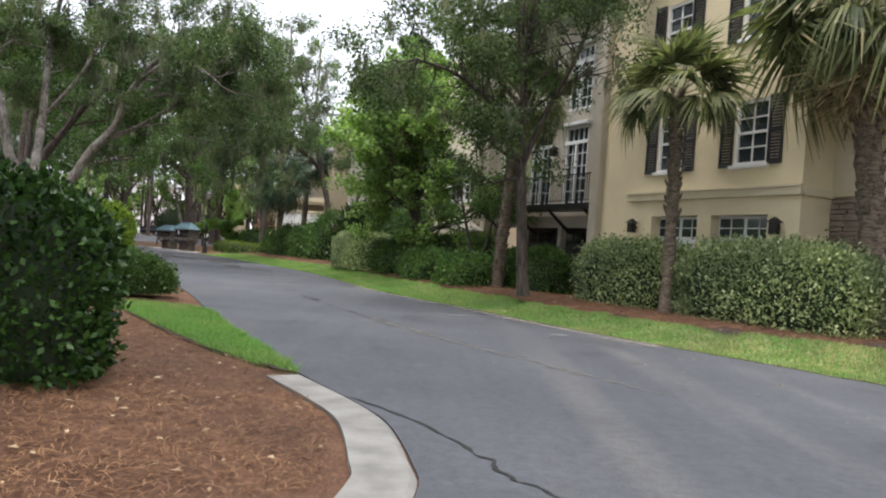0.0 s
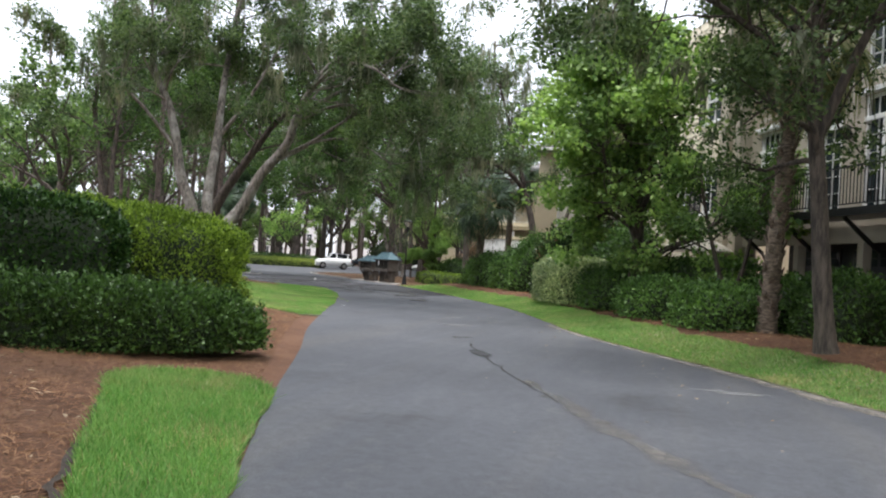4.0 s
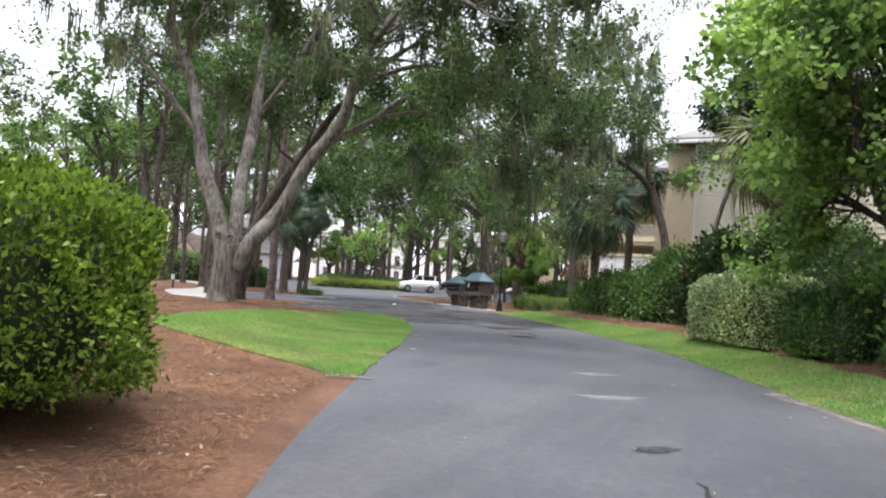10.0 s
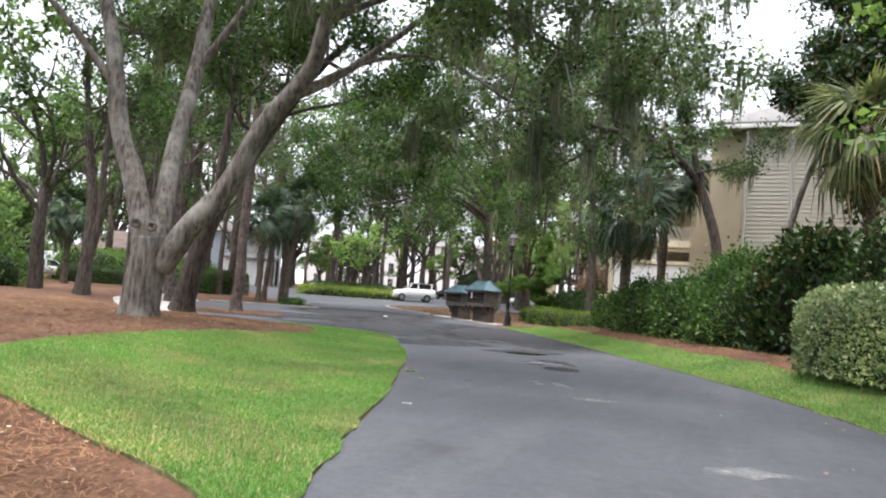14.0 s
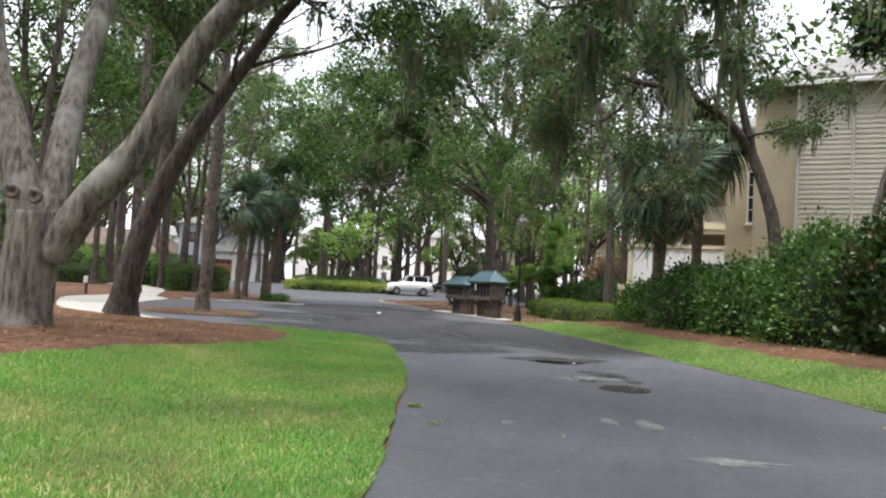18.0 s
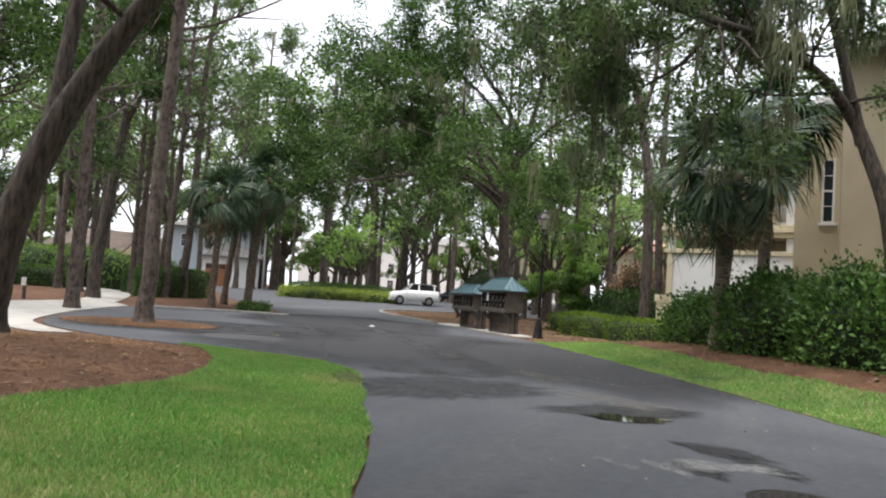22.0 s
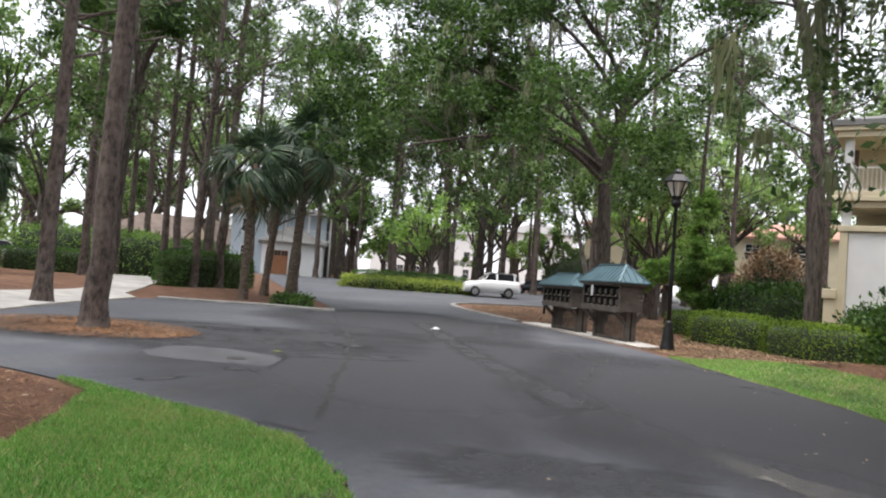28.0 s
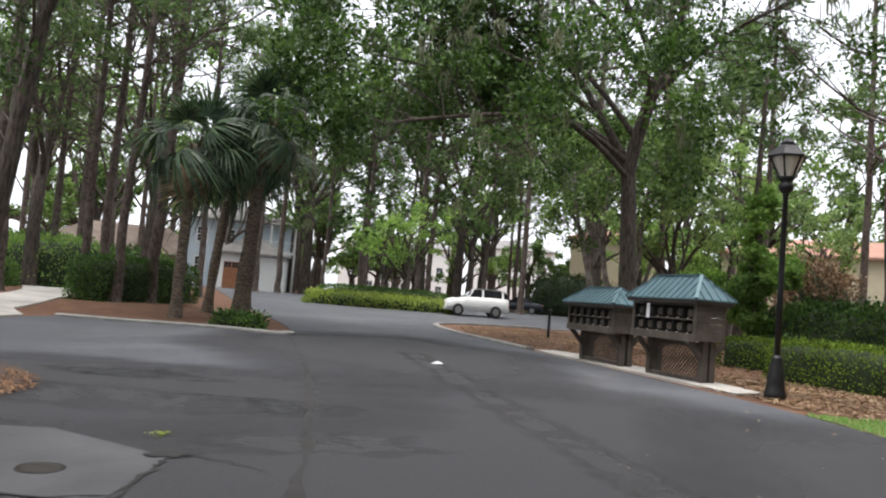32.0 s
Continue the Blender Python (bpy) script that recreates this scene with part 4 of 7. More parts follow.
cottage(-71, 160, 20, 14, 10, 10.0, WHITE, SHINGLE, "far white house seen between the trunks", [(x, x + 1.2, zz, zz + 1.6) for x in (2, 5, 8, 11) for zz in (1.2, 4.4, 7.4)], 2.0, 0.9)
cottage(-112, 128, 40, 16, 10, 7.0, WHITE, SHINGLE, "far white house seen between the trunks", [(x, x + 1.2, zz, zz + 1.6) for x in (2, 5, 8, 11) for zz in (1.2, 4.2)], 2.0, 0.9)
pav = thing("gazebo", pose(-25.6, 80.5, ground_z(-25.6, 80.5), 0, 0, 20), "brown-roofed open gazebo in the wood's edge", "gazebo")
for x in (0, 2.6):
    for y in (0, 2.6):
        part("post", boxes((x - 0.09, x + 0.09, y - 0.09, y + 0.09, -0.2, 2.0)), KIOSKWOOD, pav)
part("roof", hip_roof(0, 2.6, 0, 2.6, 2.0, 1.0, 0.4, 0.15), BROWNSHINGLE, pav)


# ---- trees, palms, hedges ----
def grow(rng, start, way, length, radius, levels, limbs, tips, kids=3, wander=0.25, lift=0.1, spread=0.8, steps=5, level=0):
    """A branch that bends, tapers and forks; its ends are kept for the leaves."""
    p, d = np.array(start, float), unit(np.array(way, float))
    pts, rad = [p.copy()], [radius]
    end = radius * (0.5 if level < levels else 0.25)
    for i in range(1, steps + 1):
        d = unit(d + wander * rng.normal(size=3) / math.sqrt(steps) + np.array([0, 0, lift / steps]))
        p = p + d * length / steps
        pts.append(p.copy())
        rad.append(radius + (end - radius) * i / steps)
        if level >= levels - 1 and i >= steps * 0.4:
            tips.append((p.copy(), d.copy(), level))
    limbs.append((np.array(pts), np.array(rad)))
    if level < levels:
        for k in range(kids):
            i = steps if k == 0 else rng.integers(max(1, int(steps * 0.45)), steps + 1)
            sub = unit(d + spread * unit(rng.normal(size=3)) + np.array([0, 0, lift]))
            grow(rng, pts[i], sub, length * rng.uniform(0.55, 0.8), rad[i] * rng.uniform(0.6, 0.8), levels, limbs, tips, kids, wander, lift, spread, max(3, steps - 1), level + 1)


def foliage(rng, tips, per, radius, size, wide=0.5, flat=0.6, droop=0.0, spread_aim=1.0, keep=0.6):
    """Clumps of leaves round the branch ends."""
    c = np.array([t[0] for t in tips])
    k = len(c)
    # neighbouring ends are leafy or bare together, which leaves gaps between dense clumps
    _, cell = np.unique(np.floor((c + rng.normal(size=c.shape) * radius * 0.3) / (radius * 1.7)).astype(int), axis=0, return_inverse=True)
    cell = cell.ravel()
    leafy_cell = rng.uniform(size=cell.max() + 1) < keep
    n = rng.poisson(1.3 * per * rng.uniform(1.0, 2.6, k) * leafy_cell[cell])
    at = np.repeat(c, n, 0)
    r = radius * rng.uniform(0.5, 1.0, k)
    ball = unit(rng.normal(size=at.shape)) * rng.uniform(size=(len(at), 1)) ** 0.4
    at = at + ball * np.repeat(r, n)[:, None] * np.array([1, 1, flat])
    aim = np.tile(np.array([0, 0, -droop]), (len(at), 1)) + unit(at - np.repeat(c, n, 0)) * 0.6
    return leaf_quads(rng, at, size, wide, aim, spread_aim)


def moss_quads(rng, tips, share_of, length, strands=16):
    """Grey beards of moss that hang from the branches."""
    out = []
    for p, d, lv in tips:
        if rng.uniform() > share_of:
            continue
        ln = length * rng.uniform(0.4, 1.3)
        for s in range(strands):
            q = p + rng.normal(size=3) * np.array([0.07, 0.07, 0.05])
            z = 0.0
            w = rng.uniform(0.012, 0.03)
            a = rng.uniform(0, math.pi)
            side = np.array([math.cos(a), math.sin(a), 0])
            total = ln * rng.uniform(0.3, 1.0)
            segs = 3
            for i in range(segs):
                q2 = q + np.array([rng.normal() * 0.05, rng.normal() * 0.05, -total / segs])
                w2 = w * (0.85 if i < segs - 1 else 0.15)
                out.append([q - side * w, q + side * w, q2 + side * w2, q2 - side * w2])
                q, w = q2, w2
    return np.array(out) if out else np.zeros((0, 4, 3))


def plant(name, m, label, category="tree", group=""):
    return thing(name, m, label, category, group)


def line3(pts, steps=4):
    return catmull([np.array(p, float) for p in pts], steps)


def taper(line, r0, r1, base=1.0):
    r = np.linspace(r0, r1, len(line))
    r[:2] *= np.array([base, 1 + (base - 1) * 0.4])
    return line, r


def hero_tree(name, at, stems, label, bark, leafmat, seed, kids=3, levels=2, length=2.2, per=60, radius=0.8, size=0.16, wide=0.5, moss=0.0, mosslen=0.9,
              lift=0.15, spread=0.8, extra=2, flat=0.6, droop=0.1, group="", from_t=0.45, sides=9, thin_r=0.06, keep=0.55, base=1.25, grown=1.0):
    """A tree whose main stems are given by their course; smaller branches and leaves grow from those."""
    rng = np.random.default_rng(seed)
    limbs, tips = [], []
    for pts, r0, r1, leafy_stem in stems:
        pts = [tuple(c * grown for c in q) for q in pts]
        ln, rd = taper(line3(pts), r0, r1, base if pts[0][2] <= 0.01 else 1.0)
        limbs.append((ln, rd))
        if leafy_stem:
            k = len(ln)
            for i in range(int(k * from_t), k):
                for _ in range(extra if i < k - 1 else extra + 2):
                    d = unit(unit(ln[i] - ln[i - 1]) * 0.6 + unit(rng.normal(size=3)) * 1.0 + np.array([0, 0, 0.25]))
                    grow(rng, ln[i], d, length * rng.uniform(0.7, 1.3), max(0.02, min(rd[i] * 0.45, thin_r)), levels, limbs, tips, kids, 0.35, lift, spread)
    root = plant(name, pose(*at), label, "tree", group)
    tube_part("trunk", [l for l in limbs if l[1][0] > 0.014], bark, root, sides=sides, rough=0.05, seed=seed)
    quad_mesh("crown", foliage(rng, tips, per, radius, size, wide, flat, droop, keep=keep), leafmat, root)
    if moss:
        q = moss_quads(rng, tips, moss, mosslen)
        if len(q):
            quad_mesh("spanish_moss", q, MOSS, root, "grey-green hanging moss")
    return root


# the big oak on the lawn: one trunk that parts into three pale limbs
big_oak = hero_tree("oak_tree", (-17.4, 31.6, 0.4), [
    ([(-0.12, 0, 0), (-0.08, 0, 0.7), (0.0, 0, 1.3), (0.0, 0, 1.7)], 0.4, 0.35, False),
    ([(-0.1, 0, 1.3), (-0.3, 0, 2.1), (-0.65, 0, 3.0), (-1.1, 0, 3.9), (-1.45, 0, 5.4), (-2.0, 0.1, 6.8), (-2.8, 0.1, 8.2), (-3.2, 0.5, 10)], 0.27, 0.1, True),
    ([(0.1, 0.1, 1.4), (-0.1, 0.4, 2.4), (-0.35, 0.8, 3.6), (-0.6, 1.5, 5.6), (-0.9, 2.1, 7.6), (-1.2, 2.8, 9.4), (-1.0, 3.2, 12)], 0.25, 0.09, True),
    ([(0.2, 0.1, 1.1), (0.75, 0.3, 2.0), (1.3, 0.6, 2.8), (1.9, 0.8, 4.1), (2.8, 1.0, 5.3), (3.2, 0.8, 6.2), (3.7, 0.8, 7.3), (4.6, 0.9, 8.5), (6.2, 1.2, 9.6)], 0.27, 0.07, True),
    ([(2.2, 0.9, 4.6), (3.2, 1.3, 5.2), (4.2, 1.5, 5.9), (4.9, 1.6, 6.4), (5.4, 1.7, 6.8)], 0.1, 0.04, True),
    ([(3.2, 0.8, 6.2), (4.0, 1.0, 6.9), (4.8, 1.1, 7.4), (5.4, 1.2, 7.8), (5.9, 1.2, 8.3)], 0.1, 0.035, True),
    ([(-1.3, 0, 4.8), (-2.4, -0.8, 6.4), (-3.6, -1.6, 7.6)], 0.09, 0.04, True),
    ([(-0.6, 1.5, 5.6), (0.6, 1.8, 7.4), (1.6, 2.0, 9.4)], 0.1, 0.04, True),
    ([(3.2, 0.8, 6.2), (4.6, 1.6, 7.0), (6.0, 2.2, 6.9), (7.4, 2.8, 6.1)], 0.08, 0.03, True),
    ([(2.2, 0.9, 4.6), (3.7, 1.4, 5.5), (5.2, 1.9, 5.7), (6.6, 2.4, 4.9)], 0.07, 0.025, True),
    ([(3.7, 0.8, 7.3), (5.4, -0.4, 8.0), (7.0, -1.2, 7.7), (8.2, -1.8, 6.9)], 0.08, 0.03, True),
], "large oak with three pale lichened limbs and hanging moss", OAKBARK, GREYLEAF, 21, kids=3, levels=2, length=1.8, per=34, radius=0.75, size=0.125, moss=0.16, mosslen=1.1, extra=1, from_t=0.66, thin_r=0.05, keep=0.45, base=1.15, grown=1.0)

# two old pruning knots where the limbs part
for kx, ky, kz in ((-0.05, -0.36, 1.95), (0.24, -0.24, 1.9)):
    bm = lathe([(0.11, -0.05), (0.11, 0.015), (0.09, 0.045), (0.055, 0.035), (0.035, 0.0), (0.01, -0.015)], 12)
    aim_k = Vector((0.68, -0.73, 0.0)).to_track_quat("Z", "Y").to_matrix().to_4x4()
    for v in bm.verts:
        v.co = Matrix.Translation((kx, ky, kz)) @ aim_k @ v.co
    part("knot", bm, OAKBARK, big_oak, "round pruning scar", True)

# the leaning oak past the lawn
hero_tree("oak_tree", (-21.9, 37.7, 0.32), [
    ([(0, 0, 0), (0.2, 0, 1.0), (0.45, 0.1, 2.2), (1.0, 0.4, 4.0), (1.8, 0.9, 5.8), (2.7, 1.5, 7.6), (3.6, 1.8, 9.0), (5.0, 2.0, 10.2)], 0.36, 0.09, True),
    ([(0.55, 0.2, 2.6), (0.5, 0.7, 4.2), (0.4, 1.0, 6.0), (0.3, 1.3, 8.0), (0.0, 1.6, 10.5)], 0.2, 0.08, True),
], "leaning dark oak beside the concrete path", DARKBARK, OAKLEAF, 22, keep=0.6, length=2.0, per=34, radius=0.9, size=0.14, moss=0.06, extra=1, from_t=0.6, grown=0.85)

# the oak behind the mail kiosks
hero_tree("oak_tree", (-23.2, 68.0, 0.15), [
    ([(0, 0, 0), (0.05, 0, 1.5), (0.0, 0, 3.0), (-0.1, 0, 5.0), (-0.15, 0, 6.6), (0.4, 0, 8.9), (0.7, 0, 9.8)], 0.34, 0.22, False),
    ([(-0.15, 0, 6.4), (-1.2, -0.4, 8.2), (-2.3, -0.8, 9.9), (-4.0, -1.4, 11.3), (-6.0, -2.0, 12.4)], 0.17, 0.06, True),
    ([(0.7, 0, 9.6), (1.2, 0.1, 11.5), (1.6, 0.2, 13.6), (1.4, 0.2, 15)], 0.17, 0.06, True),
    ([(0.7, 0, 9.7), (0.0, -0.8, 11.4), (-1.0, -1.6, 13.0), (-1.8, -2.2, 14.4)], 0.13, 0.05, True),
    ([(-0.12, 0, 6.0), (-1.5, -2.5, 7.4), (-3.0, -5.0, 7.2), (-4.6, -7.4, 6.5), (-5.2, -8.8, 6.0)], 0.11, 0.035, True),
    ([(-0.15, 0, 6.6), (-2.0, -1.5, 7.8), (-4.2, -2.6, 7.7), (-6.0, -3.2, 7.0)], 0.11, 0.035, True),
    ([(0.2, 0, 7.8), (0.9, -2.5, 8.7), (1.0, -5.0, 8.5), (0.6, -7.0, 7.8)], 0.1, 0.035, True),
    ([(0.4, 0, 8.9), (1.8, -0.6, 10.0), (3.4, -1.4, 10.8), (4.8, -2.0, 11.2)], 0.12, 0.04, True),
    ([(-1.2, -0.4, 8.2), (-3.0, -2.5, 9.4), (-5.0, -4.6, 10.2), (-7.0, -6.0, 10.6)], 0.1, 0.035, True),
    ([(0.1, 0, 7.4), (-1.8, -0.6, 9.8), (-4.2, -1.4, 11.6), (-7.0, -2.4, 12.8)], 0.12, 0.04, True),
    ([(0.5, 0, 9.2), (-1.0, -0.3, 11.6), (-3.0, -1.0, 13.6), (-5.2, -1.6, 15.0)], 0.12, 0.04, True),
    ([(-0.12, 0, 6.3), (-3.0, -1.0, 8.4), (-6.4, -2.2, 9.6), (-9.2, -3.2, 10.2)], 0.11, 0.035, True),
    ([(-0.1, 0.1, 6.8), (-2.4, 1.2, 8.4), (-4.6, 1.8, 9.0), (-6.6, 2.2, 8.8)], 0.1, 0.035, True),
], "spreading oak with a dark forked trunk behind the kiosks", DARKBARK, OAKLEAF, 23, keep=0.31, length=2.3, per=14, radius=0.95, size=0.19, moss=0.04, mosslen=0.8, extra=2, from_t=0.45)

# the tree that leans out over the lane by the pale house
hero_tree("oak_tree", (-7.3, 48.0, 0.42), [
    ([(0, 0, 0), (-0.05, 0.1, 1.2), (-0.2, 0.3, 2.4), (-0.35, 0.5, 3.6), (-0.7, 0.8, 4.8), (-1.0, 0.9, 5.6), (-1.6, 0.4, 6.4), (-2.4, -0.4, 6.9), (-3.1, -1.2, 7.1), (-3.9, -2.6, 7.0), (-5.0, -3.2, 7.3), (-6.3, -3.6, 7.8)], 0.23, 0.06, True),
    ([(-0.85, 0.85, 5.1), (-1.2, 0.8, 6.6), (-1.6, 0.5, 8.2), (-2.1, 0.2, 9.8), (-2.6, 0, 11.5)], 0.15, 0.05, True),
    ([(-2.4, -0.4, 6.9), (-3.0, -0.2, 7.8), (-3.8, 0.0, 9.2)], 0.07, 0.03, True),
    ([(-3.9, -2.6, 7.0), (-4.6, -2.2, 6.3), (-5.4, -2.0, 5.9)], 0.06, 0.025, True),
], "leaning oak with mossy limbs arching over the lane", DARKBARK, GREYLEAF, 24, length=1.7, keep=0.44, per=30, radius=0.8, size=0.12, moss=0.2, mosslen=1.0, extra=1, from_t=0.5, thin_r=0.05)

# the fresh green sweetgum behind the variegated bush
hero_tree("sweetgum_tree", (-1.3, 30.4, 0.46), [
    ([(0, 0, 0), (0.05, 0, 1.0), (0.1, 0, 2.0), (0.1, -0.1, 3.2), (-0.1, -0.2, 4.8), (0, -0.3, 6.2), (0.1, -0.4, 7.2)], 0.22, 0.05, True),
    ([(0.05, 0, 1.2), (0.9, -0.6, 1.9), (1.8, -1.4, 2.3), (2.6, -2.2, 3.0)], 0.11, 0.04, True),
    ([(0.1, 0, 2.2), (-0.5, -0.9, 3.2), (-0.8, -1.7, 4.0), (-0.9, -2.4, 4.6)], 0.09, 0.035, True),
    ([(0.1, -0.1, 3.0), (0.6, -1.2, 4.0), (0.9, -2.4, 5.0), (0.8, -3.6, 5.6)], 0.09, 0.035, True),
    ([(0.1, -0.1, 3.6), (-0.9, 0.3, 4.6), (-1.5, 0.4, 5.4)], 0.08, 0.035, True),
    ([(0, -0.2, 4.8), (-0.5, -1.0, 6.0), (-0.7, -1.8, 7.0)], 0.07, 0.03, True),
    ([(0.1, 0, 2.4), (-0.6, 0.4, 2.9), (-1.0, 0.6, 3.0), (-1.3, 0.7, 2.8)], 0.08, 0.03, True),
    ([(0.1, 0, 3.2), (-0.5, 0.6, 4.2), (-0.8, 0.7, 4.8), (-1.0, 0.8, 5.2)], 0.08, 0.03, True),
    ([(0, -0.1, 4.4), (-0.4, 0.2, 5.4), (-0.7, 0.3, 6.2), (-0.9, 0.3, 6.8)], 0.07, 0.03, True),
], "sweetgum with bright fresh green leaves", DARKBARK, BRIGHTLEAF, 25, keep=0.28, length=1.12, per=12, radius=0.56, size=0.14, wide=0.85, extra=2, from_t=0.35, flat=0.45, droop=0.35)

# a tall dark magnolia behind the pale siding
hero_tree("magnolia_tree", (-2.5, 46.0, 0.4), [
    ([(0, 0, 0), (0.05, 0, 2.0), (0.0, 0.1, 4.5), (0.1, 0.1, 7.0), (0.0, 0.1, 9.5), (0.1, 0.1, 12.0)], 0.22, 0.05, True),
    ([(0.0, 0.1, 5.0), (-0.9, -0.4, 6.2), (-1.7, -0.8, 7.2)], 0.08, 0.03, True),
    ([(0.0, 0.1, 5.6), (0.9, 0.5, 6.8), (1.6, 0.8, 7.8)], 0.08, 0.03, True),
    ([(0.1, 0.1, 7.2), (-0.8, 0.6, 8.4), (-1.4, 1.0, 9.4)], 0.07, 0.03, True),
    ([(0.1, 0.1, 7.8), (0.7, -0.7, 9.0), (1.2, -1.1, 10.0)], 0.07, 0.03, True),
], "tall dark glossy magnolia behind the pale house", DARKBARK, MAGNOLEAF, 38, keep=0.6, length=1.3, per=26, radius=0.65, size=0.2, extra=2, from_t=0.4)

# the slim dark tree in the bed by the yellow house
hero_tree("oak_tree", (2.2, 20.0, 0.44), [
    ([(0, 0, 0), (-0.1, 0, 1.0), (-0.2, 0, 2.2), (-0.35, 0, 4.0), (-0.4, 0, 5.6), (-0.6, 0.1, 7.2), (-0.5, 0.2, 9.4)], 0.17, 0.06, True),
    ([(-0.3, 0, 3.4), (0.2, -0.1, 4.8), (0.9, -0.3, 6.4), (1.3, -0.4, 7.8)], 0.09, 0.04, True),
    ([(-0.35, 0, 4.0), (-1.2, -0.5, 4.9), (-2.2, -1.0, 5.5), (-3.2, -1.4, 5.7)], 0.07, 0.03, True),
    ([(-0.4, 0, 5.0), (-1.4, 0.8, 6.2), (-2.2, 1.4, 7.2)], 0.07, 0.03, True),
], "slim dark oak hung with moss in the straw bed", DARKBARK, GREYLEAF, 26, keep=0.34, length=1.4, per=24, radius=0.65, size=0.1, moss=0.06, mosslen=0.6, extra=2, from_t=0.4, droop=0.25)

# a second small tree before the pale siding
hero_tree("crape_myrtle", (1.2, 27.0, 0.46), [
    ([(0, 0, 0), (-0.1, 0, 0.8), (-0.3, 0, 1.5), (-0.6, -0.2, 2.6), (-0.8, -0.3, 3.6)], 0.09, 0.03, True),
    ([(0, 0, 0.5), (0.3, 0, 1.3), (0.5, -0.2, 2.4), (0.7, -0.4, 3.4)], 0.07, 0.025, True),
], "small bare-stemmed crape myrtle", DARKBARK, OAKLEAF, 27, levels=1, length=0.9, per=22, radius=0.45, size=0.1, extra=1, from_t=0.6)

# the dark twin-stemmed tree behind the oak lawn
hero_tree("oak_tree", (-32.0, 43.0, 0.3), [
    ([(0, 0, 0), (0.1, 0, 1.4), (0.0, 0.1, 3.2), (-0.5, 0.2, 5.4), (-1.1, 0.3, 7.8), (-1.3, 0.4, 10)], 0.32, 0.08, True),
    ([(0.15, 0, 1.2), (0.45, 0.1, 3.0), (0.4, 0.1, 5.2), (0.5, 0.2, 8.0), (0.8, 0.2, 10.4)], 0.2, 0.07, True),
], "dark twin-stemmed oak behind the lawn", DARKBARK, OAKLEAF, 28, grown=1.1, keep=0.33, length=2.0, per=12, radius=0.8, size=0.18, extra=2, from_t=0.5)
hero_tree("oak_tree", (-14.6, 60.6, 0.2), [
    ([(0, 0, 0), (0.05, 0, 3.0), (-0.1, 0, 6.5), (-0.4, 0, 8.6), (-0.9, 0, 10.7), (-2.1, -0.2, 12), (-4, -0.4, 12.8)], 0.24, 0.1, True),
    ([(-0.5, 0, 9), (0, 0.1, 11), (0.1, 0.2, 13.5)], 0.12, 0.05, True),
], "tall dark oak beside the clipped box hedge", DARKBARK, OAKLEAF, 29, keep=0.22, length=2.0, per=9, radius=0.8, size=0.2, extra=1, from_t=0.6)


# a thin leaning trunk before the pale siding
hero_tree("tree", (-5.9, 44.6, 0.42), [
    ([(0, 0, 0), (0.2, 0, 1.6), (0.45, 0.1, 3.2), (0.9, 0.2, 5.0), (1.5, 0.3, 6.8), (1.8, 0.3, 8.6)], 0.13, 0.05, True),
], "thin grey trunk leaning before the pale siding", OAKBARK, OAKLEAF, 34, keep=0.4, length=1.3, per=14, radius=0.55, size=0.08, extra=1, from_t=0.7)


# the dark forked oak left of the concrete path
hero_tree("oak_tree", (-37.8, 54.2, 0.2), [
    ([(0, 0, 0), (0.0, 0, 1.5), (0.15, 0.1, 3.2), (0.3, 0.2, 5.0), (0.5, 0.3, 7.0), (0.7, 0.3, 8.2)], 0.3, 0.2, False),
    ([(0.7, 0.3, 8.0), (1.6, 0.2, 9.2), (2.8, 0.0, 10.4), (4.0, -0.4, 11.6)], 0.14, 0.05, True),
    ([(0.7, 0.3, 8.0), (0.1, 0.4, 9.6), (-0.8, 0.5, 11.2), (-1.6, 0.6, 13)], 0.14, 0.05, True),
    ([(0.4, 0.2, 6.2), (1.4, -0.4, 7.4), (2.4, -1.2, 8.2)], 0.08, 0.03, True),
], "dark forked oak beside the concrete path", DARKBARK, OAKLEAF, 35, keep=0.5, length=2.0, per=24, radius=0.85, size=0.17, extra=1, from_t=0.5)


# ---- pines ----
def pine_mesh(seed, tall, r0, lean, first=0.5):
    rng = np.random.default_rng(seed)
    z = np.concatenate([[0, 0.22, 0.6, 1.4], np.linspace(0, tall, 9)[1:]])
    k = len(z)
    pts = np.stack([lean[0] * (z / tall) ** 1.2 * tall + 0.05 * rng.normal(size=k) * (z > 0.5), lean[1] * (z / tall) * tall, z], 1)
    limbs, tips = [taper(pts, r0, r0 * 0.3, 1.3)], []
    for i in range(30):
        f = rng.uniform(first, 1.0)
        c = np.array([np.interp(f * tall, z, pts[:, a]) for a in range(3)])
        a = rng.uniform(0, 2 * math.pi)
        ln = (1.6 + 3.2 * (1 - f) / (1 - first)) * rng.uniform(0.6, 1.1)
        grow(rng, c, (math.cos(a), math.sin(a), 0.25), ln, 0.05, 1, limbs, tips, 3, 0.3, 0.25, 0.6, 4)
    return limbs, foliage(rng, tips, 22, 0.75, 0.4, 0.2, 0.6, -0.2, keep=0.31)


PINES = []
for s, (tall, first) in enumerate(((24, 0.34), (21, 0.3), (26, 0.36))):
    limbs, q = pine_mesh(40 + s, tall, 0.28, (0, 0), first)
    src = plant("pine_tree", pose(0, 0, 0), "tall pine with a bare reddish-grey plated trunk", "pine tree", "pines of the grove")
    tube_part("trunk", limbs, PINEBARK, src, sides=8, rough=0.06, seed=s)
    quad_mesh("crown", q, PINELEAF, src)
    PINES.append(src)


